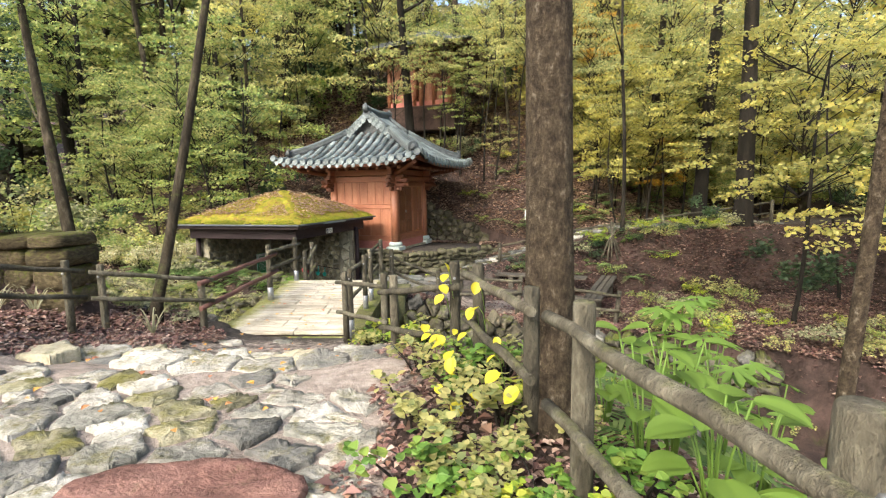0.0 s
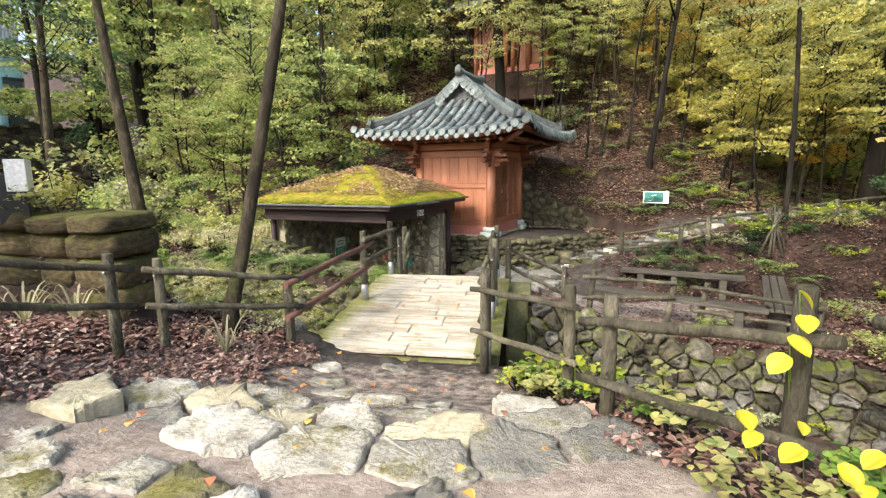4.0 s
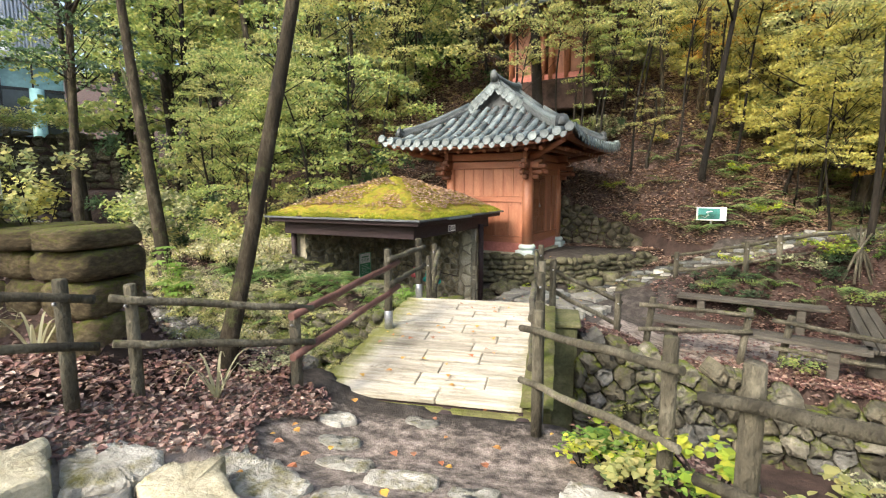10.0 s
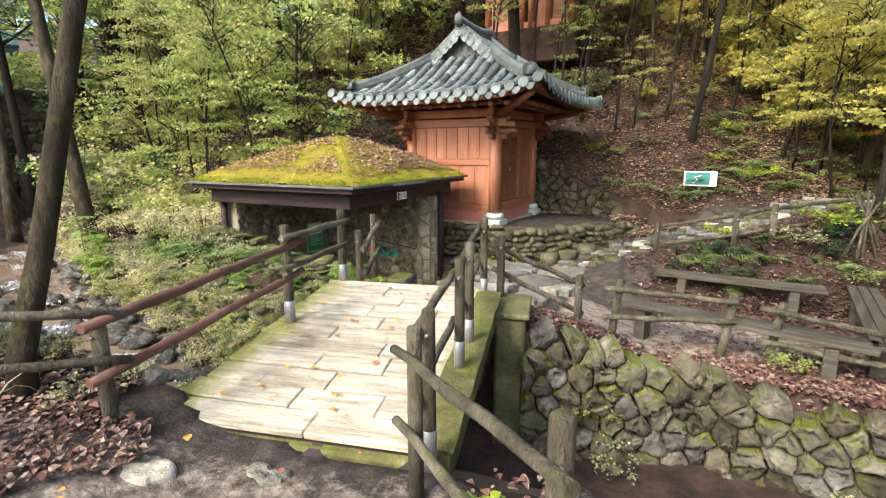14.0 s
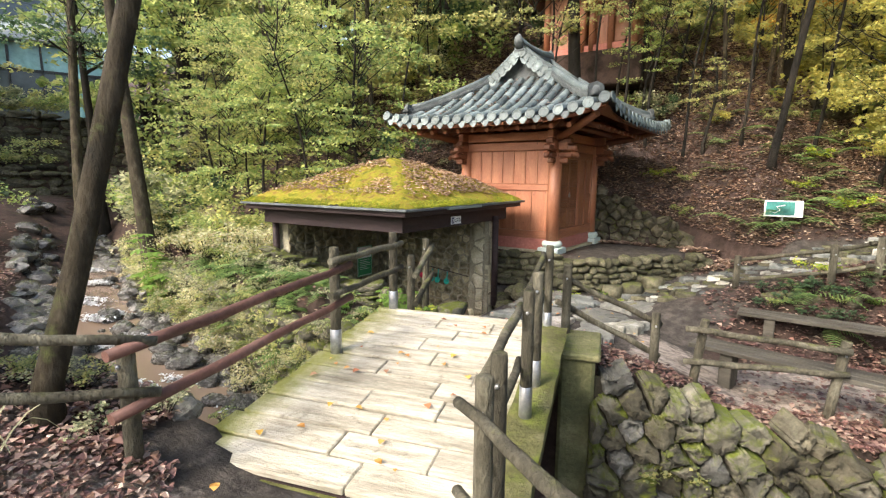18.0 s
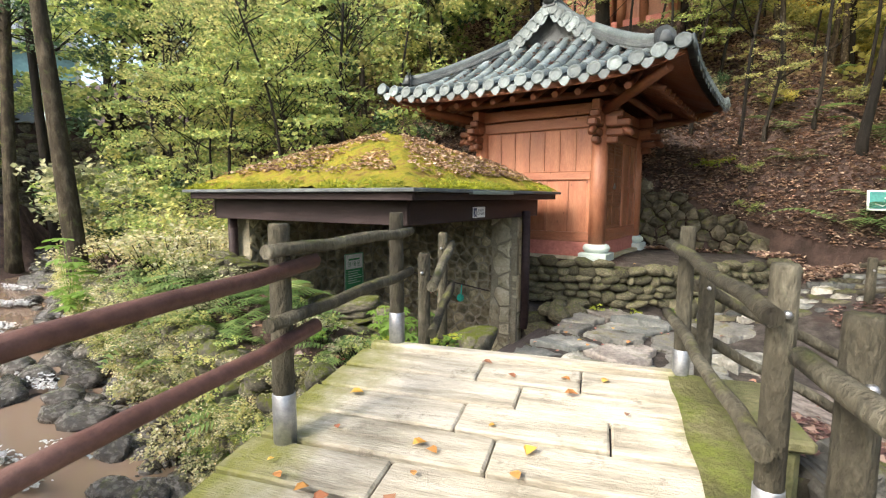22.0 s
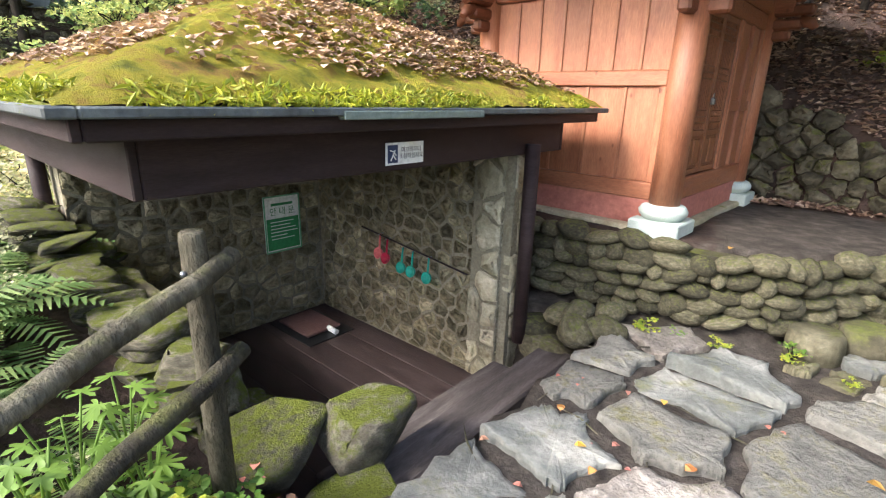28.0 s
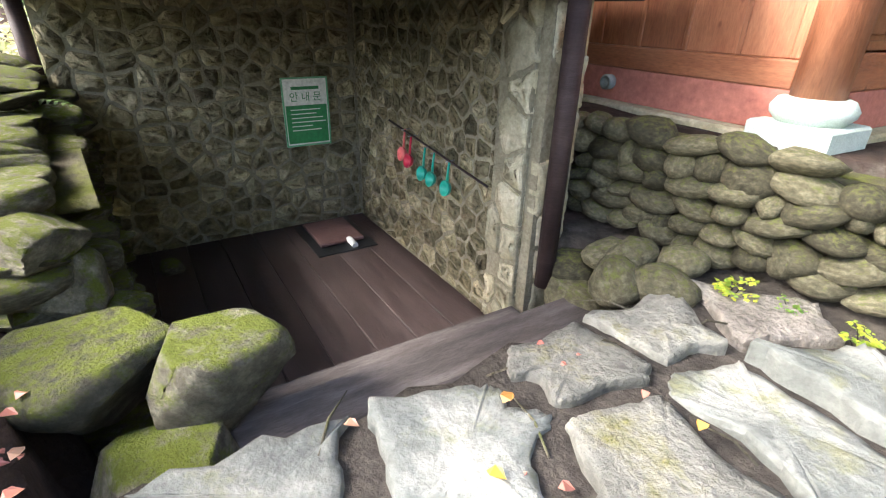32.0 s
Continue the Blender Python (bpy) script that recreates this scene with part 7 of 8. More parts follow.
# the deeper wood: rows of trees closing the hill and the sides
far_r = random.Random(9)
for i in range(112):
    a = far_r.uniform(-78, 95)
    d = far_r.uniform(21, 48)
    x, y = d * math.sin(radians(a)) - 2, d * math.cos(radians(a)) + 4
    if -36 < x < -26 and 18 < y < 32:
        continue
    if y < 6 and abs(x) < 14 or toward_building(x, y):
        continue
    if y < x * 0 + 17 and abs(x) < 9:
        continue
    keys = ["yellow", "ygreen", "ygreen2", "yellow", "green"] if x > 0 else ["green", "dark", "green2", "ygreen", "ygreen2", "ygreen"]
    cr = [(far_r.choice(keys), h + far_r.uniform(-1, 1), far_r.uniform(-1.5, 1.5), far_r.uniform(-1.5, 1.5), far_r.uniform(1.1, 1.6)) for h in ((2.2, 5.8) if i % 2 else (3.6, 7.0))]
    tree(x, y, far_r.uniform(0.1, 0.2), (far_r.uniform(-0.06, 0.06), far_r.uniform(-0.06, 0.06)), far_r.uniform(12, 17), cr, BARK_GREY, "tall tree deep in the autumn wood", 300 + i)


for i in range(18):
    a = far_r.uniform(-47, -38) if i % 2 else far_r.uniform(-84, -70)
    d = far_r.uniform(18, 34)
    x, y = d * math.sin(radians(a)) - 1.5, d * math.cos(radians(a)) + 3
    tree(x, y, far_r.uniform(0.1, 0.18), (far_r.uniform(-0.05, 0.05), far_r.uniform(-0.05, 0.05)), far_r.uniform(11, 14), [(far_r.choice(("ygreen", "green", "dark", "green2")), h, 0, 0, far_r.uniform(1.0, 1.4)) for h in (3.0, 7.0)], BARK_DARK, "tall green tree deep in the wood", 700 + i)
for i in range(10):
    x, y = far_r.uniform(-22, 18), far_r.uniform(-36, -13)
    tree(x, y, far_r.uniform(0.1, 0.2), (far_r.uniform(-0.05, 0.05), far_r.uniform(-0.05, 0.05)), far_r.uniform(8, 11), [(far_r.choice(("green", "ygreen", "yellow")), far_r.uniform(3, 5), 0, 0, far_r.uniform(0.8, 1.2))], BARK_DARK, "tree behind the start of the path", 600 + i)


for i in range(42):
    x, y = (far_r.uniform(3.5, 17), far_r.uniform(17, 30)) if i < 32 else (far_r.uniform(-15, -5), far_r.uniform(17, 27))
    if toward_building(x, y):
        continue
    h = far_r.uniform(1.2, 4.5)
    tree(x, y, 0.05, (far_r.uniform(-0.1, 0.1), -0.08), h + 1.5, [(far_r.choice(("yellow", "ygreen", "yellow", "ygreen2") if x > 0 else ("ygreen", "green", "ygreen2")), h, 0, -0.3, far_r.uniform(0.7, 1.15))], BARK_DARK, "young tree with sunlit yellow-green leaves on the slope", 2300 + i, bend=0.4)


for i in range(32):
    x, y = (far_r.uniform(-13, -3), far_r.uniform(16.5, 25)) if i < 15 else (far_r.uniform(1, 15), far_r.uniform(16.5, 28))
    if toward_building(x, y):
        continue
    tree(x, y, far_r.uniform(0.045, 0.11), (far_r.uniform(-0.07, 0.07), far_r.uniform(-0.06, 0.04)), far_r.uniform(8, 11), [(far_r.choice(("yellow", "orange", "ygreen")), far_r.uniform(4.2, 6.2), 0, -0.3, far_r.uniform(0.4, 0.6))] if i % 4 == 0 else [], far_r.choice((BARK, BARK_DARK, BARK_GREY)), "bare slender trunk standing on the wooded hill", 2500 + i, bend=0.3)


# understory: young trees with spreading sprays of leaves
us = random.Random(61)


def sapling(x, y, keys, h, sc, seed, label):
    cr = [(us.choice(keys), h * us.uniform(0.3, 0.45), us.uniform(-0.3, 0.3), us.uniform(-0.3, 0.3), sc)]
    if us.random() < 0.6:
        cr.append((us.choice(keys), h * us.uniform(0.7, 0.95), us.uniform(-0.5, 0.5), us.uniform(-0.5, 0.5), sc * 0.9))
    tree(x, y, us.uniform(0.025, 0.05), (us.uniform(-0.15, 0.15), us.uniform(-0.15, 0.1)), h, cr, BARK_DARK, label, seed, bend=0.5)


for n0, x0, x1, y0, y1, keys, lab in (
        (13, -11.5, -5.6, 13.0, 18, ("green", "ygreen", "green2", "ygreen2", "green"), "young tree with spreading yellow-green sprays of leaves"),
        (9, 4.0, 11, 14.4, 19.5, ("yellow", "ygreen", "ygreen2", "yellow", "ygreen"), "young tree with golden autumn sprays of leaves"),
        (9, -5, 2.5, 20.5, 25, ("ygreen", "green", "yellow", "ygreen2"), "young tree with yellow-green leaves on the upper slope"),
        (8, 5.5, 12, 6.5, 11.5, ("ygreen", "yellow", "ygreen2"), "young tree with golden leaves beyond the benches")):
    for i in range(n0):
        sxy = us.uniform(x0, x1), us.uniform(y0, y1)
        if toward_building(*sxy):
            continue
        sapling(*sxy, keys, us.uniform(3.0, 5.5), us.uniform(0.45, 0.8), 900 + int(x0 * 10) + i, lab)
for x, y, key, h, sc in ((-2.9, 18.4, "ygreen", 3.0, 0.55), (0.4, 18.2, "ygreen2", 3.2, 0.5), (-0.4, 17.2, "green2", 1.2, 0.35), (0.9, 16.6, "ygreen", 0.9, 0.3), (3.1, 16.8, "orange", 3.6, 0.5), (3.9, 15.8, "yellow", 1.6, 0.55)):
    tree(x, y, 0.04, (0.08, -0.08), h + 1.2, [(key, h, 0, 0, sc)], BARK_DARK, "slim young tree in front of the upper pavilion", int(x * 100) + 5000, bend=0.4)


# ---- shrubs, ferns, broad leaves ----
UNDER = {}


def undergrowth(meshes, m):
    """Far low growth, gathered to be joined."""
    UNDER.setdefault(meshes[0].name, (meshes[0], []))[1].append(m)


def join_undergrowth(label, name="undergrowth", category="undergrowth"):
    for me, mats in UNDER.values():
        n = len(me.vertices)
        co = np.empty(n * 3)
        me.vertices.foreach_get("co", co)
        co = np.concatenate([co.reshape(n, 3), np.ones((n, 1))], 1)
        faces = [tuple(p.vertices) for p in me.polygons]
        vs, fs = [], []
        for i, m in enumerate(mats):
            vs.append((co @ np.array(m).T)[:, :3])
            fs += [tuple(k + i * n for k in f) for f in faces]
        out = bpy.data.meshes.new(name)
        out.from_pydata(np.concatenate(vs).tolist(), [], fs)
        out.materials.append(me.materials[0])
        tagged(new(name, out), label, category, kind="stuff")


def shrub_mesh(seed, mat, radius, height, n, leaf, up=0.55, oval=False, stems=7):
    r = np.random.RandomState(seed)
    lv = Leaves(seed)
    st = Shape()
    for i in range(stems):
        a, d = r.uniform(0, 6.28), radius * r.uniform(0.2, 0.95)
        h = height * r.uniform(0.45, 1.0)
        c = (d * math.cos(a), d * math.sin(a), h)
        lv.scatter(spray_points(r, c, radius * r.uniform(0.25, 0.5), height * 0.07, n // stems), leaf, up, oval)
        st.tube([(0.1 * c[0], 0.1 * c[1], -0.05), (c[0] * 0.6, c[1] * 0.6, h * 0.6), c], [0.009, 0.006, 0.003], 5, False)
    a = lv.mesh("foliage", mat)
    b = st.mesh("stalk")
    b.materials.append(BARK_DARK)
    return a, b


def plant(name, meshes, m, label, category, group):
    t = thing(name, m, label, category, group)
    part("foliage", meshes[0], None, t)
    part("stalk", meshes[1], None, t)
    return t


S_HILL = [shrub_mesh(500 + i, mt, 0.9, 1.2, 520, 0.085) for i, mt in enumerate((GREEN, YGREEN, SHRUB, YELLOW, DARKGREEN))]
S_PALE = [shrub_mesh(570 + i, PALESHRUB, 0.5, 0.55, 330, 0.05, 0.6, False, 13) for i in range(2)]
S_LOW = [shrub_mesh(520 + i, mt, 0.42, 0.38, 330, 0.048, 0.6, False, 11) for i, mt in enumerate((GREEN, SHRUB, YGREEN, BRIGHT))]
S_DARK = shrub_mesh(560, DARKGREEN, 0.42, 0.38, 260, 0.06, 0.6, False, 11)
S_NEAR = [shrub_mesh(540 + i, mt, 0.26, 0.26, 130, 0.05, 0.7, True) for i, mt in enumerate((BRIGHT, BROADLEAF, YGREEN))]


def frond_mesh(seed, L=0.6):
    """One arching frond with its leaflets, along local x."""
    r = random.Random(seed)
    s = Shape()
    rise = r.uniform(0.5, 0.9)
    for k in range(14):
        q = (k + 1) / 15
        c = Vector((L * q, 0, L * (rise * q - 0.75 * q * q)))
        w = L * 0.2 * math.sin(math.pi * (0.15 + 0.85 * q)) + 0.01
        for sgn in (-1, 1):
            tip = c + Vector((w * 0.35, sgn * w, -w * 0.2))
            t = Vector((L * 0.028, 0, 0))
            s.add([c - t, c + t, tip + t * 0.2, tip - t * 0.3], [(0, 1, 2, 3)])
    me = s.mesh("frond", False)
    me.materials.append(FERN)
    return me


FRONDS = [frond_mesh(i, 0.5 + 0.05 * i) for i in range(6)]


def fern(x, y, sc, seed, z=None):
    r = random.Random(seed)
    t = thing("fern", pose(x, y, gnd(x, y) if z is None else z, 0, 0, seed * 47 % 360), "green fern with arching fronds among fallen leaves", "fern", "ferns on the banks")
    n = 8 + seed % 3 if x > -5.2 and y < 10.4 else 6
    for i in range(n):
        k = sc * r.uniform(0.8, 1.2) * (1 if n > 6 else 1.15)
        part("frond", FRONDS[r.randrange(6)], None, t, m=pose(0, 0, 0, 0, r.uniform(-12, 12), 360 * i / n + r.uniform(-18, 18)) @ Matrix.Diagonal((k, k, k, 1)))


rp = random.Random(31)
# fern bank between stream and spring house
for i in range(70):
    x = rp.uniform(-8.5, -3.5)
    y = stream_at(x)[0] + rp.uniform(0.95, 1.9)
    a, b = (HUT_INV @ Vector((x, y, 0)))[:2]
    if a > -3.2 and b > 0.2:
        continue
    fern(x, y, rp.uniform(0.5, 0.9) * (0.6 if x > -4.2 else 1), i)
for i in range(26):
    x, y = rp.uniform(1.0, 6.5), rp.uniform(14.2, 18.5)
    fern(x, y, rp.uniform(0.7, 1.2), i + 50)
for i in range(8):
    fern(rp.uniform(-5.2, -3.6), rp.uniform(13.9, 14.8), rp.uniform(0.7, 1.0), i + 90)
for i in range(12):
    fern(rp.uniform(1.0, 4.5), rp.uniform(11.2, 11.9), rp.uniform(0.4, 0.7), i + 110)
for i in range(9):
    fern(rp.uniform(0.7, 2.2), rp.uniform(2.4, 4.6), rp.uniform(0.8, 1.2), i + 130)


def clear(x, y, pad=0.0):
    """Free of paths, buildings and water."""
    a, b = (HUT_INV @ Vector((x, y, 0)))[:2]
    if -3.5 < a < 2.5 and -0.3 < b < 4.2:
        return False
    p = PAV.inverted() @ Vector((x, y, 0))
    if abs(p.x) < 1.9 and abs(p.y) < 1.9:
        return False
    if -3.8 < x < -0.6 and y < 13:
        return False
    if -1.8 < x < 0.9 and 8.5 < y < 14.6:
        return False
    if 0 < x < 3.3 and 9.0 < y < 11.6:
        return False
    if x > 0 and abs(y - 12.9 - 0.28 * (x - 1)) < 1.0:
        return False
    sy0, _ = stream_at(x)
    if abs(y - sy0) < 1.0 or x < -4 and -2.3 < y - sy0 < 1:
        return False
    q = up.matrix_basis.inverted() @ Vector((x, y, 0))
    if abs(q.x) < 2.2 and -5 < q.y < 2:
        return False
    return True


count = 0
while count < 230:
    x, y = rp.uniform(-16, 14), rp.uniform(7.5, 27)
    if x > -3 and y < 14.5 and x < 4.5:
        continue
    if not clear(x, y):
        continue
    right = x > 2
    if -8 < x < -3 and y < 11.5:
        continue
    if x > -4 and y < 17 and rp.random() < 0.8 or -4 < x < 6 and y < 19 and rp.random() < 0.75:
        continue
    me = rp.choice((S_HILL[1], S_HILL[3], S_HILL[0], S_HILL[4])) if right else rp.choice((S_HILL[0], S_HILL[2], S_HILL[1], S_HILL[4], S_HILL[0]))
    sc = rp.uniform(0.6, 1.3)
    undergrowth(me, pose(x, y, gnd(x, y), 0, 0, rp.uniform(0, 360)) @ Matrix.Diagonal((sc, sc, sc, 1)))
    count += 1
count = 0
while count < 150:
    x, y = rp.uniform(-10, 7), rp.uniform(6, 17)
    if not clear(x, y):
        continue
    if x > -2 and y > 13 and rp.random() < 0.7:
        continue
    sc = rp.uniform(0.5, 1.1)
    undergrowth(rp.choice(S_LOW), pose(x, y, gnd(x, y), 0, 0, rp.uniform(0, 360)) @ Matrix.Diagonal((sc, sc, sc, 1)))
    count += 1
for i in range(26):
    t0 = rp.uniform(0, 1)
    x, y = (-19.5 - 5 * t0, 21.2 - 3.6 * t0) if i < 16 else (-20.3 - 2 * t0, 17.6 - 4 * t0)
    undergrowth(S_HILL[rp.choice((0, 1, 2))], pose(x - 0.8, y + 0.4, 3.9 if i < 16 else 1.7, 0, 0, rp.uniform(0, 360)) @ Matrix.Diagonal((1.2, 1.2, 1.0, 1)))
for n0, x0, x1, y0, y1, pick in ((120, 3.5, 17, 17.0, 31, (1, 3, 1, 3, 0)), (80, -17, -5, 16.5, 30, (0, 1, 2, 1, 4)), (40, -4, 5, 22.5, 31, (1, 3, 2))):
    for i in range(n0):
        x, y = rp.uniform(x0, x1), rp.uniform(y0, y1)
        if not clear(x, y) or toward_building(x, y):
            continue
        sc = rp.uniform(0.9, 2.0)
        undergrowth(S_HILL[rp.choice(pick)], pose(x, y, gnd(x, y), 0, 0, rp.uniform(0, 360)) @ Matrix.Diagonal((sc, sc, sc * 1.2, 1)))
for i in range(80):
    x, y = rp.uniform(0.8, 9), rp.uniform(17.0, 23)
    sc = rp.uniform(0.35, 0.75)
    undergrowth(S_HILL[rp.choice((1, 3, 0, 1))], pose(x, y, gnd(x, y), 0, 0, rp.uniform(0, 360)) @ Matrix.Diagonal((sc, sc, sc * 0.8, 1)))
for i in range(26):
    x, y = rp.uniform(-3.0, 0.2), rp.uniform(16.9, 17.75)
    sc = rp.uniform(0.35, 0.6)
    undergrowth(S_HILL[rp.choice((0, 1, 2, 4))], pose(x, y, gnd(x, y), 0, 0, rp.uniform(0, 360)) @ Matrix.Diagonal((sc, sc, sc, 1)))
join_undergrowth("leafy shrubs and low plants turning yellow in the wood")
# thicket left of the bridge, behind the fence
for i in range(12):
    x, y = rp.uniform(-4.6, -3.45), rp.uniform(5.85, 6.25)
    sc = rp.uniform(0.3, 0.5)
    plant("shrub", rp.choice((S_LOW[1], S_LOW[0], S_LOW[2])), pose(x, y, gnd(x, y), 0, 0, rp.uniform(0, 360)) @ Matrix.Diagonal((sc, sc, sc, 1)), "pale green shrub crowding the fence", "shrub", "shrubs by the stream")
for i in range(80):
    x = rp.uniform(-9, -3.5)
    y = stream_at(x)[0] + rp.uniform(0.8, 2.2)
    a, b = (HUT_INV @ Vector((x, y, 0)))[:2]
    if a > -3.3 and b > 0.0:
        continue
    sc = rp.uniform(0.5, 1.1) * (0.45 if x > -5.0 else 0.8)
    plant("shrub", rp.choice((S_LOW[1], S_LOW[0], S_LOW[2], S_LOW[1])), pose(x, y, gnd(x, y), 0, 0, rp.uniform(0, 360)) @ Matrix.Diagonal((sc, sc, sc, 1)), "pale green plant on the stream bank", "shrub", "shrubs by the stream")
for i in range(12):
    x = rp.uniform(-9, -5.2)
    y = 5.3 - 0.02 * (x + 4.8) + rp.uniform(0, 0.25)
    sc = rp.uniform(0.4, 0.7)
    plant("shrub", rp.choice((S_HILL[1], S_HILL[3], S_LOW[3])), pose(x, y, 1.3, 0, 0, rp.uniform(0, 360)) @ Matrix.Diagonal((sc, sc, sc, 1)), "yellow shrub on top of the mossy block wall", "shrub", "shrubs on the wall")
for i in range(9):
    x, y = -3.35 + rp.uniform(-0.35, 0.2), 9.45 + rp.uniform(-0.45, 0.4)
    sc = rp.uniform(0.6, 1.0)
    plant("shrub", S_NEAR[1 if i % 3 else 0], pose(x, y, gnd(x, y), 0, 0, rp.uniform(0, 360)) @ Matrix.Diagonal((sc, sc, sc, 1)), "fresh green leafy plant at the foot of the fence post", "plant", "plants beside the path")
for i in range(60):
    x, y = rp.uniform(-15, -6.5), rp.uniform(6.6, 12.5)
    off = y - stream_at(x)[0]
    if -2.2 < off < 1.0 or off > 0 and x > -9:
        continue
    sc = rp.uniform(0.6, 1.3)
    if i % 5 == 0:
        sc *= 0.5
        plant("shrub", rp.choice(S_LOW), pose(x, y, gnd(x, y), 0, 0, rp.uniform(0, 360)) @ Matrix.Diagonal((sc, sc, sc, 1)), "leafy low plant on the far stream bank", "shrub", "shrubs by the stream")
    elif i % 2:
        fern(x, y, sc * 0.8, 300 + i)
for i in range(46):
    x = rp.uniform(0.8, 6.0)
    y = float(np.interp(x, [0.75, 1.8, 3.4, 5.0, 6.8], [11.9, 11.62, 11.85, 12.3, 13.0])) + rp.uniform(-0.35, 0.1)
    sc = rp.uniform(0.3, 0.6)
    plant("shrub", rp.choice((S_LOW[0], S_NEAR[1], S_DARK, S_DARK)), pose(x, y, gnd(x, y), 0, 0, rp.uniform(0, 360)) @ Matrix.Diagonal((sc, sc, sc, 1)), "green plant along the edge of the cobbled path", "plant", "plants beside the path")
for i in range(120):
    x = rp.uniform(-12.5, -4.6)
    y = stream_at(x)[0] + rp.uniform(1.0, 3.6) * (1 if x < -6 else 0.55)
    a, b = (HUT_INV @ Vector((x, y, 0)))[:2]
    if a > -3.4 and b > -0.25:
        continue
    sc = rp.uniform(0.5, 1.2) * (0.55 if x > -6.0 else 1)
    plant("shrub", S_PALE[i % 2], pose(x, y, gnd(x, y) - 0.05, 0, 0, rp.uniform(0, 360)) @ Matrix.Diagonal((sc, sc, sc, 1)), "sunlit shrub with pale yellow leaves on the bank", "shrub", "shrubs by the stream")
UNDER.clear()
for i in range(330):
    t0 = rp.random()
    x = -3.5 - 8.5 * t0 ** 1.4
    y = float(np.interp(x, [-13.2, -10.6, -8.8, -6.9, -5.6, -4.5, -3.5], [13.55, 11.95, 10.92, 9.98, 9.4, 8.92, 8.66]))
    k = rp.random()
    sc = rp.uniform(0.3, 0.62) * (0.7 if x > -5 else 1)
    undergrowth(rp.choice((S_LOW[1], S_PALE[0], S_LOW[0], S_PALE[1], S_LOW[2])), pose(x - 0.05 * k, y - 0.22 + 0.25 * k, -0.85 + 0.85 * k - 0.05 * (x > -5), 35 * (1 - k), 0, rp.uniform(0, 360)) @ Matrix.Diagonal((sc, sc, sc * 0.8, 1)))
join_undergrowth("pale green plants and dry leaves hanging over the mossy bank wall")
for i in range(20):
    x, y = rp.uniform(-7.2, -4.9), rp.uniform(9.45, 10.6)
    if (HUT_INV @ Vector((x, y, 0)))[1] > -0.3 or y < stream_at(x)[0] + 0.9:
        continue
    fern(x, y, rp.uniform(0.65, 1.0), 500 + i, gnd(x, y) + 0.06)
# slope below the deck's far corner
for i in range(40):
    x, y = rp.uniform(-5.0, -3.42), rp.uniform(7.95, 9.2)
    sc = rp.uniform(0.3, 0.6)
    if i % 3:
        plant("shrub", rp.choice((S_LOW[1], S_NEAR[1], S_LOW[0], S_LOW[1])), pose(x, y, gnd(x, y), 0, 0, rp.uniform(0, 360)) @ Matrix.Diagonal((sc, sc, sc, 1)), "pale green plant on the stream bank", "shrub", "shrubs by the stream")
    else:
        fern(x, y, sc * 0.8, 200 + i)
# right-hand edge of the path
for i in range(48):
    y = rp.uniform(1.6, 5.6)
    edge = np.interp(y, [0, 1.8, 3.7, 4.9, 5.8], [0.95, 0.6, 0.05, -0.7, -1.3])
    x = edge + rp.uniform(-0.75, 0.15) * (1 if y < 3.3 else 0.45)
    if y > 3.3 and rp.random() < 0.5:
        continue
    sc = rp.uniform(0.55, 1.15)
    me = rp.choice(S_NEAR)
    plant("shrub", me, pose(x, y, gnd(x, y) + 0.02, 0, 0, rp.uniform(0, 360)) @ Matrix.Diagonal((sc, sc, sc, 1)), "bright yellow-green seedling plant beside the path", "plant", "plants beside the path")


def big_leaf(r, L, w):
    s = Shape()

    def f(u, v):
        q = v
        wd = w * (math.sin(math.pi * min(1, 0.08 + q * 0.92)) ** 0.7) * (1 - 0.25 * q)
        x = (u * 2 - 1) * wd
        return x, q * L, 0.10 * L * math.sin(q * 2.4) + 0.25 * abs(x) - 0.02 * math.cos(u * 16) * wd * 3

    s.grid(f, 8, 8)
    return s


def lobed_leaf(L, lobes=5):
    """A palmate leaf with pointed lobes, drooping at the tips."""
    s = Shape()
    vs, n = [(0, 0, 0)], lobes * 4 + 1
    for i in range(n):
        q = i / (n - 1)
        a = (q - 0.5) * 4.6 + math.pi / 2
        w = abs(math.sin(q * math.pi * lobes))
        reach = L * (0.36 + 0.64 * w ** 1.1) * (0.72 + 0.28 * math.sin(math.pi * q))
        vs.append((reach * math.cos(a), reach * math.sin(a) + 0.12 * L, 0.05 * L * w - 0.28 * reach * reach / L + 0.04 * L * math.cos(i * 2.1)))
    vs[0] = (0, 0.12 * L, 0)
    return s.add(vs, [(0, i, i + 1) for i in range(1, n)])


broad = [lobed_leaf(0.2, 7).mesh("leaf"), lobed_leaf(0.15, 5).mesh("leaf")]
for me in broad:
    me.materials.append(BROADLEAF)
yl = big_leaf(None, 0.12, 0.055).mesh("leaf")
yl.materials.append(leafy("lemon_leaf", [(0.55, 0.52, 0.03), (0.66, 0.58, 0.04), (0.42, 0.46, 0.04)], 0.45))


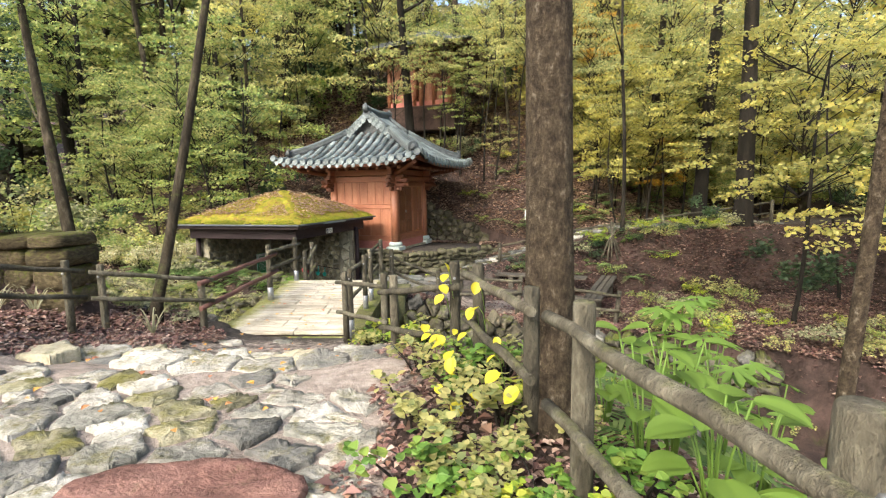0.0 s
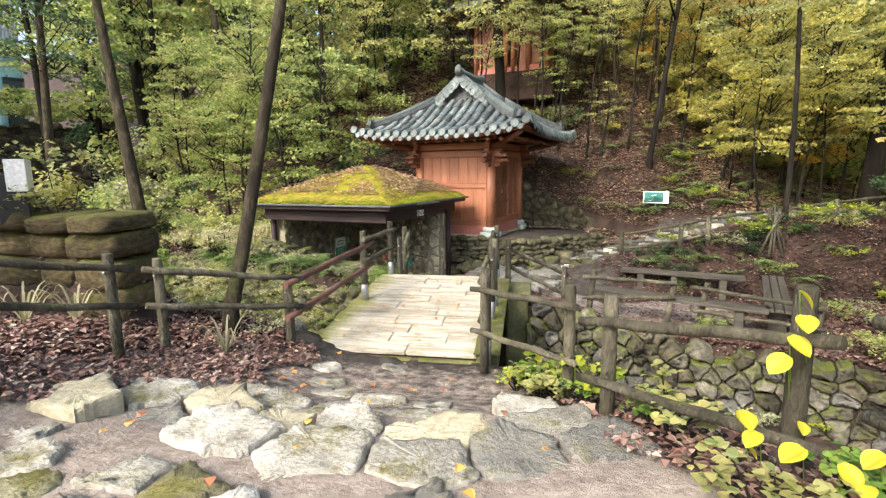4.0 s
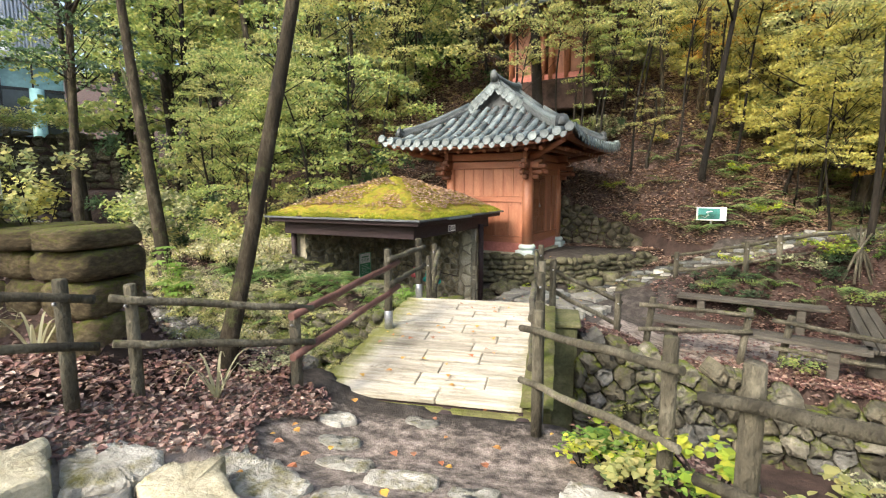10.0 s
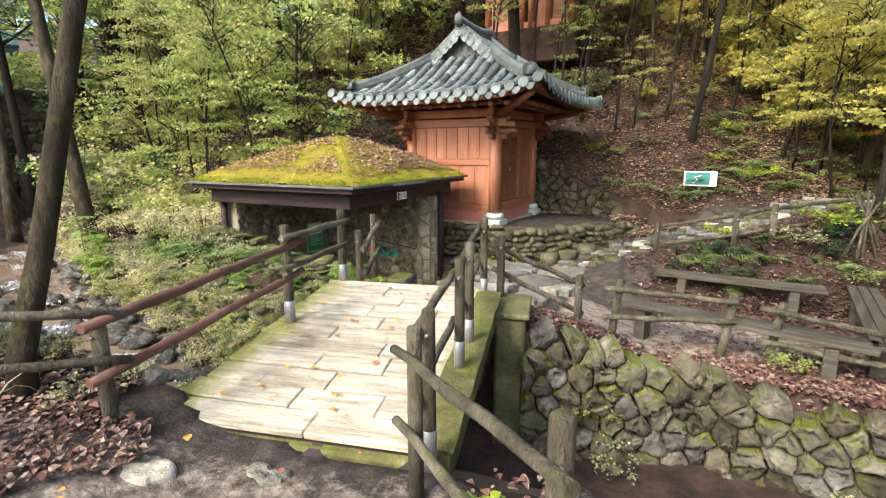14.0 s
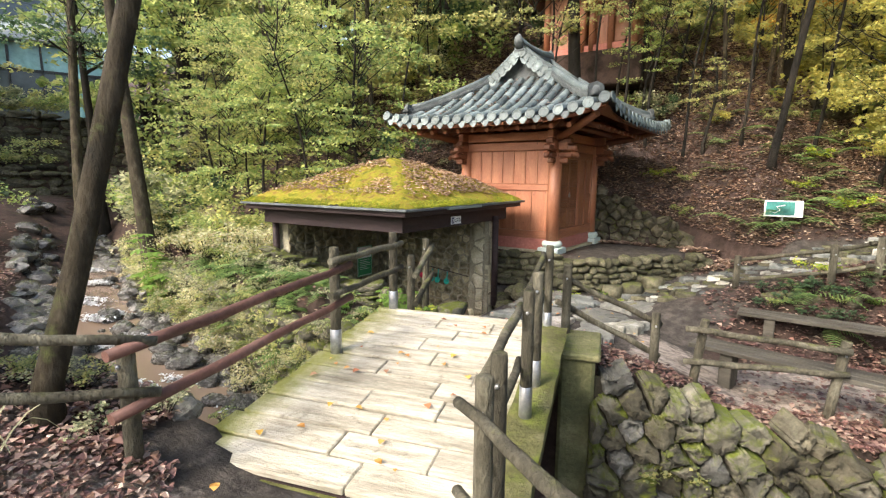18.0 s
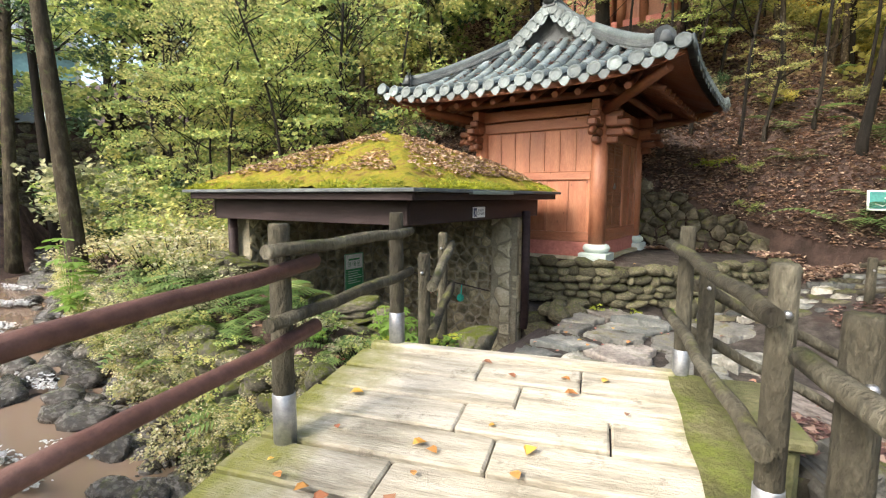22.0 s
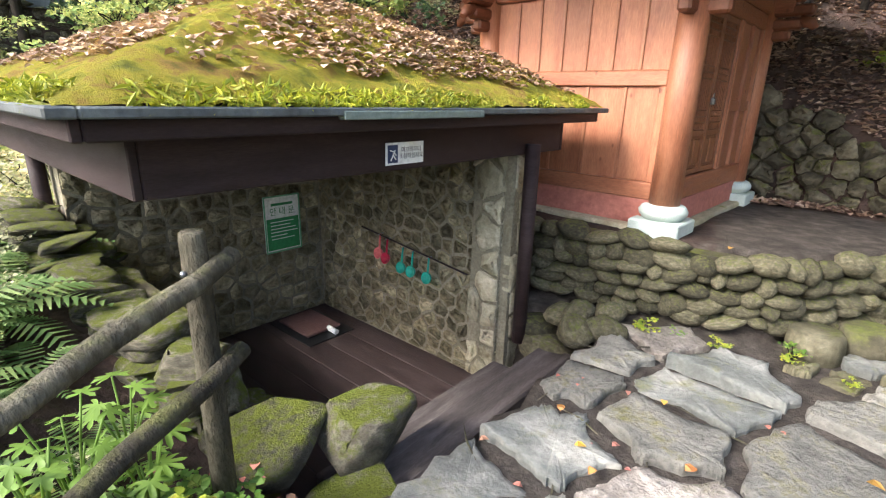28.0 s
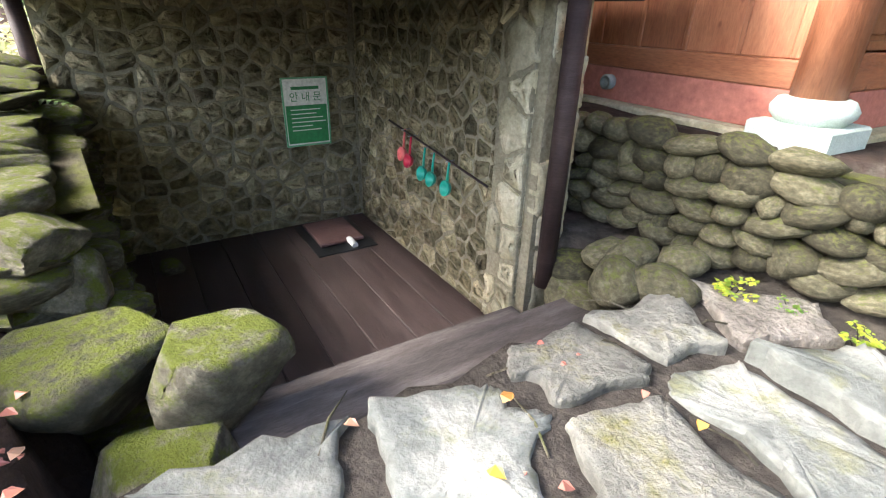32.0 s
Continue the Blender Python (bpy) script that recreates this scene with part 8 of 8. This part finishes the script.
def broad_plant(x, y, n, h, me, label, seed, z=None, sc=1.0):
    r = random.Random(seed)
    t = thing("broadleaf_plant", pose(x, y, gnd(x, y) if z is None else z), label, "plant", "broad-leaved plants")
    for i in range(n):
        a = 360 * i / n + r.uniform(-25, 25)
        hh = h * r.uniform(0.5, 1.1)
        d = 0.12 * r.uniform(0.3, 1.2)
        tx, ty = d * math.cos(radians(a)), d * math.sin(radians(a))
        part("stem", Shape().tube([(0, 0, -0.05), (tx * 0.5, ty * 0.5, hh * 0.6), (tx, ty, hh)], [0.007, 0.005, 0.004], 5), BROADLEAF, t)
        part("leaf", me, None, t, m=pose(tx, ty, hh, r.uniform(-25, 10), 0, a - 90) @ Matrix.Diagonal((sc, sc, sc, 1)))
    return t


ovate = big_leaf(None, 0.3, 0.15).mesh("leaf")
ovate.materials.append(leafy("fresh_green_leaf", [(0.10, 0.21, 0.035), (0.17, 0.29, 0.045), (0.27, 0.37, 0.06)], 0.45))
for i, (x, y, h) in enumerate(((0.82, 2.05, 0.62), (1.05, 2.3, 0.66), (0.95, 1.7, 0.5), (1.3, 2.05, 0.55), (0.78, 2.55, 0.5), (1.2, 1.4, 0.4))):
    broad_plant(x, y, 9, h, ovate, "fresh green plant with large ovate leaves behind the fence", i, None, 0.4 + 0.1 * (i % 3))
for i, (x, y, h) in enumerate(((1.35, 3.0, 1.1), (1.65, 3.25, 1.0), (1.5, 2.75, 0.8), (2.0, 3.1, 0.8))):
    broad_plant(x, y, 9, h, broad[i % 2], "pale green plant with lobed leaves on the leafy slope", 20 + i, None, 0.75)


def climber(leaves, label, seed):
    """Single large leaves hanging along a fence."""
    r = random.Random(seed)
    x, y, z = leaves[0]
    t = thing("climber", pose(x, y, z), label, "plant", "climbers on the fence")
    for px, py, pz in leaves:
        L = r.uniform(0.5, 0.9)
        part("leaf", yl, None, t, m=pose(px - x, py - y, pz - z, r.uniform(-75, -20), r.uniform(-25, 25), r.uniform(100, 260)) @ Matrix.Diagonal((L, L, L, 1)))
        part("stem", Shape().tube([(px - x, py - y, pz - z), (px - x + 0.03, py - y + 0.05, pz - z - 0.06), (px - x + 0.05, py - y + 0.06, pz - z - 0.2)], 0.0025, 5), BROADLEAF, t)


rc = random.Random(12)
climber([(-0.14 + rc.uniform(-0.03, 0.03), 3.63 + rc.uniform(-0.04, 0.02), 1.36 - 0.085 * k) for k in range(4)], "climber with lemon-yellow leaves hanging down a fence post", 41)
climber([(0.08 + 0.24 * k + rc.uniform(-0.08, 0.02), 3.2 - 0.85 * k + rc.uniform(-0.05, 0.05), 1.36 - 0.45 * rc.random()) for k in [q / 6 for q in range(7)]], "climber with large lemon-yellow leaves along the rails", 42)
climber([(-0.15 + 0.2 * k + rc.uniform(-0.2, 0.1), 3.75 - 1.2 * k + rc.uniform(-0.1, 0.1), 0.72 + 0.25 * rc.random()) for k in [q / 15 for q in range(16)]], "yellow-green climber with large leaves below the rails", 43)

# ---- fallen leaves ----
rl = np.random.RandomState(3)


ROOF_LITTER = leafy("dry_roof_leaves", [(0.18, 0.10, 0.06), (0.38, 0.25, 0.16), (0.54, 0.41, 0.29), (0.25, 0.14, 0.085), (0.46, 0.3, 0.13), (0.14, 0.08, 0.05)], 0.15)


def litter(name, label, pts, size=0.075, seed=0, mat=None):
    lv = Leaves(seed)
    lv.scatter(pts, size, 0.8, seed in (1, 2, 3, 6), 0.5, 0.24, 0.36)
    o = new(name, lv.mesh(name, mat or LITTER))
    return tagged(o, label, "fallen leaves", kind="stuff")


def strew(n, x0, x1, y0, y1, keep, dz=0.02):
    x, y = rl.uniform(x0, x1, n), rl.uniform(y0, y1, n)
    z = ground_z(x, y)
    k = keep(x, y, z)
    inset = np.minimum(np.minimum(x - x0, x1 - x), np.minimum(y - y0, y1 - y))
    k &= rl.uniform(0, 1, n) < smooth(0.0, 1.2, inset + 0.5 * np.sin(x * 2.1 + y * 1.3))
    z = z + np.array([fbm(p, q, 1.1) for p, q in zip(x, y)]) * (0.035 + 0.12 * (y > 16.5))
    return np.stack([x[k], y[k], z[k] + rl.uniform(0.0, dz * 2, k.sum()) + 0.015], 1)


def off_path(x, y, z):
    m = ~((x > -4.05 + 0.9 * np.clip(y - 3.7, 0, 1.05) + 0.12 * np.sin(y * 7)) & (x < -0.5 - 0.34 * np.clip(y - 3.4, 0, 2.6) + 0.1 * np.sin(y * 6)) & (y < 6.2))
    m &= ~((x > -3.5) & (x < -1.2) & (y > 5.9) & (y < 8.8))
    a = HUT_INV[0][0] * x + HUT_INV[0][1] * y + HUT_INV[0][3]
    b = HUT_INV[1][0] * x + HUT_INV[1][1] * y + HUT_INV[1][3]
    m &= ~((a > -3.2) & (a < 2.3) & (b > -0.3) & (b < 4.0) & (x < 0))
    m &= ~((x > -1.8) & (x < 0.3) & (y > 9.4) & (y < 15))
    m &= ~((x > 0) & (np.abs(y - 12.9 - 0.28 * (x - 1)) < 0.7))
    m &= ~((x > -0.9) & (x < 2.3) & (y > 9.2) & (y < 10.7) & (np.sin(x * 37 + y * 91) > -0.75))
    m &= z > np.interp(x, [q[0] for q in STREAM], [q[2] for q in STREAM]) + 0.2
    return m & (z > -1.1)


litter("leaf_litter", "thick red-brown fallen leaves on the bank by the path", strew(48000, -8.0, -2.2, 0.8, 7.0, off_path), 0.046, 1)
litter("leaf_litter", "red-brown fallen leaves under the fence plants", strew(36000, -2.0, 5.5, -1.0, 7.0, off_path), 0.042, 2)
litter("leaf_litter", "dark red-brown fallen leaves on the slope beyond the fence", strew(52000, 0.7, 9.5, 1.5, 12.6, off_path), 0.06, 9, LITTER_DARK)
litter("leaf_litter", "red-brown fallen leaves round the benches", strew(34000, -2.5, 7.5, 6.6, 13.4, off_path), 0.05, 3, LITTER_DARK)
litter("leaf_litter", "red-brown fallen leaves covering the hillside", strew(120000, -9, 9, 13.3, 22, off_path), 0.07, 4, LITTER_HILL)
litter("leaf_litter", "brown fallen leaves far up the wooded hill, paled for sunlight", strew(60000, -18, 22, 17, 38, off_path), 0.14, 14, LITTER_FAR)
litter("leaf_litter", "fallen leaves on the banks of the stream", strew(24000, -15, -3.4, 6.0, 13.5, off_path), 0.06, 5)
litter("leaf_litter", "scattered brown leaves across the wood floor", strew(26000, -16, 14, -9, 14, off_path), 0.075, 8)
litter("leaf_litter", "pale and brown leaves gathered on top of the stream wall", strew(9000, -1.6, 3.2, 8.0, 9.7, lambda x, y, z: (z > -0.75) & (x > -1.05) & (y < 9.25)), 0.055, 21)
# on the mossy roof
u, v = rl.uniform(0.02, 0.98, 15000), rl.uniform(0.02, 0.98, 15000)
patch = np.array([noise.noise((a * 6, b * 6, 2.2)) + 0.5 * noise.noise((a * 17, b * 17, 5.2)) for a, b in zip(u, v)])
on_right = 1 - u < v
keep = patch + 0.55 * rl.uniform(-1, 1, len(u)) > np.where(on_right, -0.1, 0.12)
keep &= np.abs(1 - u - v) > 0.035 + 0.05 * patch
keep &= np.minimum(1 - u, v) > 0.07 + 0.05 * patch
roof_pts = np.array([tuple(HUT @ (Vector(roof_top(a, b)) + Vector((0, 0, 0.018)))) for a, b in zip(u[keep], v[keep])])
litter("leaf_litter", "dry pinkish brown leaves lying on the mossy roof", roof_pts, 0.05, 6, ROOF_LITTER)
pr = []
for i in range(500):
    x, y = rl.uniform(-1.9, 1.9), rl.uniform(-1.95, -0.55)
    if EY - abs(y) < EX - abs(x):
        pr.append(tuple(PAV @ Vector((x, y, tile_z(x, y) + 0.05))))
litter("leaf_litter", "dry leaves caught between the roof tiles", np.array(pr), 0.06, 7)
# single leaves on the deck and paths
single = []
for i in range(32):
    single.append((rl.uniform(-3.2, -1.7), rl.uniform(6.2, 8.5), 0))
single = [(x, y, deck_z(y) + 0.012) for x, y, _ in single] + [(x, y, gnd(x, y) + 0.06) for x, y in zip(rl.uniform(-3.2, -1.0, 60), rl.uniform(2.2, 6, 60))] + [(x, y, gnd(x, y) + 0.07) for x, y in zip(rl.uniform(-2.4, -0.2, 16), rl.uniform(9, 13, 16))]
lv = Leaves(12)
lv.scatter(np.array(single), 0.05, 0.93, True, 0.4, 0.2, 0.4)
o = new("leaf_litter", lv.mesh("leaf_litter", leafy("orange_fallen_leaves", [(0.45, 0.17, 0.05), (0.55, 0.33, 0.05), (0.35, 0.12, 0.05), (0.25, 0.13, 0.07)], 0.1)))
tagged(o, "scattered orange and brown leaves on planks and stones", "fallen leaves", kind="stuff")

# ---- stream rocks ----
rk = random.Random(8)
for i in range(295):
    x = rk.uniform(-13, 3.5) if i < 70 else rk.uniform(-9, -3.3) if i < 250 else rk.uniform(-5, -3.4)
    y0, z0 = stream_at(x)
    off = rk.uniform(-1.75, 0.95) if x < -4.4 else rk.uniform(-1.1, 1.0)
    y = y0 + off
    if -3.6 < x < -1.3 and abs(off) > 0.9 or abs(off + 0.5) < 0.55 and x < -4.4 and rk.random() < 0.65:
        continue
    sz0 = rk.uniform(0.07, 0.2) * (1.0 if rk.random() < 0.85 else 1.6)
    o = new("stream_rock", rk.choice(ROCKS_WET))
    o.matrix_basis = pose(x, y, max(z0, gnd(x, y)) + sz0 * 0.3, rk.uniform(-15, 15), rk.uniform(-15, 15), rk.uniform(0, 360)) @ Matrix.Diagonal((sz0 * 1.3, sz0, sz0 * 0.85, 1))
    tagged(o, "dark wet rock in the brook" if abs(off) < 0.7 else "rock at the edge of the brook", "rock", "rocks in the brook")
fr = np.random.RandomState(18)
foam = []
for x in (-5.0, -6.2, -7.9, -9.2, -10.2, -11.3, -12.4):
    y0, z0 = stream_at(x)
    for q in range(5):
        dx, dy = fr.normal(0, 0.16), fr.normal(-0.25, 0.2)
        n = 130
        foam.append(np.stack([x + dx + fr.normal(0, 0.13, n), y0 + dy + fr.normal(0, 0.035, n), z0 + 0.05 + fr.uniform(0, 0.07, n)], 1))
lv = Leaves(19)
lv.scatter(np.concatenate(foam), 0.04, 0.6, True, 0.6, 0.1, 0.3)
tagged(new("cascade", lv.mesh("cascade", FOAM)), "flecks of white water between the dark rocks", "water", kind="stuff")

# smaller stones and gravel of the stream bed
UNDER.clear()
for i in range(700):
    x = rk.uniform(-17, -9) if i < 130 else rk.uniform(-9, -3.45)
    y0, z0 = stream_at(x)
    y = y0 - 0.35 + rk.choice((-1, 1)) * rk.uniform(0.55, 1.25) * (1 if x < -4.6 else 0.7)
    sz0 = rk.uniform(0.1, 0.3) if i < 130 else rk.uniform(0.03, 0.11)
    if abs(y - y0) < 0.3:
        continue
    undergrowth([rk.choice(ROCKS_WET)], pose(x, y, max(z0, gnd(x, y)) + sz0 * 0.2, rk.uniform(-15, 15), rk.uniform(-15, 15), rk.uniform(0, 360)) @ Matrix.Diagonal((sz0 * 1.3, sz0, sz0 * 0.7, 1)))
join_undergrowth("dark stones and gravel lying in the bed of the brook", "stream_stones", "stones")

# tall bright-leaved sapling by the stream
for k, (x, y, h) in enumerate(((-8.95, 10.75, 1.35), (-9.3, 10.95, 1.0), (-8.6, 10.65, 0.9))):
    broad_plant(x, y, 9, h, broad[k % 2], "sapling with large bright green leaves beside the stream", 70 + k, None, 1.2)
for k, (x, y) in enumerate(((-3.42, 9.68), (-3.62, 9.55), (-3.78, 9.82), (-3.5, 9.4))):
    broad_plant(x, y, 10, 0.42, broad[k % 2], "fresh green leafy plant at the foot of the fence post", 170 + k, None, 0.42)
for k, (x, y) in enumerate(((-3.95, 9.75), (-4.4, 9.75))):
    fern(x, y, 0.5, 570 + k)
# strap-leaved plant in front of the block wall
for k, (x, y) in enumerate(((-4.75, 4.95), (-5.0, 4.75), (-3.7, 5.35))):
    t = thing("strap_plant", pose(x, y, gnd(x, y)), "plant with long pale drooping strap leaves at the fence", "plant", "strap-leaved plants")
    for i in range(9):
        a = i * 0.7 + k
        L = 0.28 + 0.05 * (i % 3)
        part("leaf", Shape().grid(lambda u, v: (math.cos(a) * L * v - math.sin(a) * 0.012 * (u * 2 - 1) * (1.1 - v), math.sin(a) * L * v + math.cos(a) * 0.012 * (u * 2 - 1) * (1.1 - v), 0.3 * math.sin(v * 2.3)), 2, 6), SHRUB, t)

stone_wall("wall_slabs", "flat mossy stones laid dry beside the spring house", [hutxy(-3.5, 0.2), hutxy(-2.2, 0.3), hutxy(-0.95, 0.42)], lambda u: -0.6, lambda u: 0.42 - 0.3 * u, 0.26, SLABS_MOSSY, 0.2, 31, backing=DARKROCK, squash=0.42)
# shaggy moss along the roof's edges, grass tufts at its foot
mr0 = np.random.RandomState(90)
fringe = Leaves(91)
edge = []
for i in range(5200):
    s0, dep = mr0.uniform(0, 1), mr0.uniform(0, 1) ** 2 * 0.12
    u, v = ((1 - dep / W, s0) if i % 2 else (s0, dep / D))
    if noise.noise((u * 9, v * 9, 4.4)) < -0.25:
        continue
    p = roof_top(u, v)
    edge.append(tuple(HUT @ Vector((p[0] + 0.012 * (i % 2), p[1] - 0.012 * (1 - i % 2), p[2] + mr0.uniform(-0.02, 0.012)))))
fringe.scatter(np.array(edge), 0.05, -0.25, False, 0.5, 0.1, 0.12)
tagged(new("moss_fringe", fringe.mesh("moss_fringe", leafy("moss_blades", [(0.16, 0.20, 0.01), (0.30, 0.34, 0.02), (0.44, 0.42, 0.03)], 0.3))), "shaggy bright moss hanging over the roof edge", "moss", kind="stuff")

# sprays of leaves in front of the upper pavilion and over the right-hand slope
for x, y, z0, key, sc in ((-2.5, 16.9, 2.6, "ygreen2", 0.4), (-0.9, 16.8, 2.9, "ygreen", 0.42), (-0.3, 16.9, 2.3, "green2", 0.35), (0.5, 16.6, 2.9, "ygreen2", 0.45), (1.6, 16.4, 3.3, "ygreen", 0.55), (-0.2, 17.6, 2.6, "ygreen", 0.42), (0.9, 17.9, 3.2, "ygreen2", 0.5), (-1.0, 17.5, 2.3, "ygreen", 0.42), (-1.55, 17.2, 2.8, "ygreen2", 0.42), (-0.5, 17.8, 3.0, "green2", 0.38), (2.6, 17.2, 3.0, "ygreen", 0.6), (4.4, 15.4, 2.0, "yellow", 0.6), (5.3, 14.9, 2.6, "ygreen2", 0.7), (4.9, 17.4, 3.4, "orange", 0.45), (6.8, 16.0, 2.2, "ygreen", 0.8), (7.6, 14.2, 2.4, "yellow", 0.75)):
    tree(x, y, 0.035, (0.06, -0.1), z0 + 1.4, [(key, z0, 0, -0.4, sc)], BARK_DARK, "slim young tree holding flat sprays of yellow-green leaves", int(x * 77 + y * 13) + 7000, bend=0.5)
for k, (x, y) in enumerate(((2.2, 18.5), (3.2, 19.5), (4.3, 19.2), (1.7, 20.2), (5.3, 20.4), (3.7, 21.4), (6.3, 19.4), (2.7, 20.8), (7.2, 21.0))):
    tree(x, y, 0.025, (0.04, -0.06), 2.8, [(("yellow", "orange", "ygreen", "yellow")[k % 4], 1.0 + 0.3 * (k % 3), 0, -0.2, 0.5 + 0.06 * (k % 3))], BARK_DARK, "low spreading maple with golden leaves on the upper slope", 8300 + k, bend=0.3)
for k, (x, y) in enumerate(((3.9, 15.3), (4.6, 15.7), (5.3, 15.4), (6.0, 16.1), (4.3, 16.6), (6.6, 15.7), (7.4, 16.5), (5.2, 17.3), (3.3, 17.8), (8.3, 15.9))):
    tree(x, y, 0.022, (0.05, -0.12), 2.0, [(("yellow", "ygreen", "ygreen2", "orange")[k % 4 if k % 7 else 0], 0.9 + 0.25 * (k % 3), 0, -0.3, 0.42 + 0.05 * (k % 3))], BARK_DARK, "low bushy young tree with golden leaves", 8100 + k, bend=0.4)

for k in range(16):
    x = 2.2 + 0.3 * k
    fern(x, 14.3 + 0.25 * (x - 2) + 1.1 * math.sin(k * 2.4) ** 2, 0.8 + 0.1 * (k % 4), 620 + k)
# weeds, twigs and red leaves on the terrace
rw = random.Random(404)
for x, y in ((-1.75, 12.5), (-1.5, 12.42), (-1.1, 12.45), (-1.05, 12.6), (-0.8, 12.3), (-1.95, 8.95), (-1.55, 8.8), (-2.0, 12.45)):
    sc = rw.uniform(0.25, 0.5)
    plant("shrub", S_NEAR[rw.choice((0, 1))], pose(x, y, gnd(x, y), 0, 0, rw.uniform(0, 360)) @ Matrix.Diagonal((sc, sc, sc, 1)), "small bright green weed growing in the soil", "plant", "weeds on the terrace")
for i in range(40):
    if i < 22:
        a, b = rw.uniform(0.45, 2.2), rw.uniform(-0.5, 2.9)
    else:
        a, b = rw.uniform(-0.2, 0.8), rw.uniform(-0.6, 0.5)
    x, y = (HUT @ Vector((a, b, 0)))[:2]
    g = rw.uniform(0, 6.28)
    L = rw.uniform(0.08, 0.28)
    bend = rw.uniform(-0.05, 0.05)
    tw = Shape().tube([(-L / 2, 0, 0), (0, bend, 0.008), (L / 2, bend * 0.3, 0.002)], [0.004, 0.005, 0.002], 5)
    tagged(part("twig", tw, RAIL, m=pose(x, y, gnd(x, y) + 0.03, 0, 0, math.degrees(g))), "thin brown twig lying on the soil", "twig", "twigs on the terrace")
red_pts = []
for i in range(200):
    a, b = (rw.uniform(-0.3, 1.0), rw.uniform(-0.9, 0.7)) if i < 170 else (rw.uniform(0.5, 2.6), rw.uniform(-0.5, 3.2))
    x, y = (HUT @ Vector((a, b, 0)))[:2]
    red_pts.append((x, y, gnd(x, y) + rw.uniform(0.03, 0.06)))
lv = Leaves(44)
lv.scatter(np.array(red_pts), 0.04, 0.9, True, 0.5, 0.25, 0.4)
tagged(new("leaf_litter", lv.mesh("leaf_litter", leafy("red_fallen_leaves", [(0.40, 0.12, 0.09), (0.5, 0.2, 0.14), (0.22, 0.07, 0.06), (0.55, 0.3, 0.2)], 0.15))), "reddish fallen leaves on the dark soil of the terrace", "fallen leaves", kind="stuff")
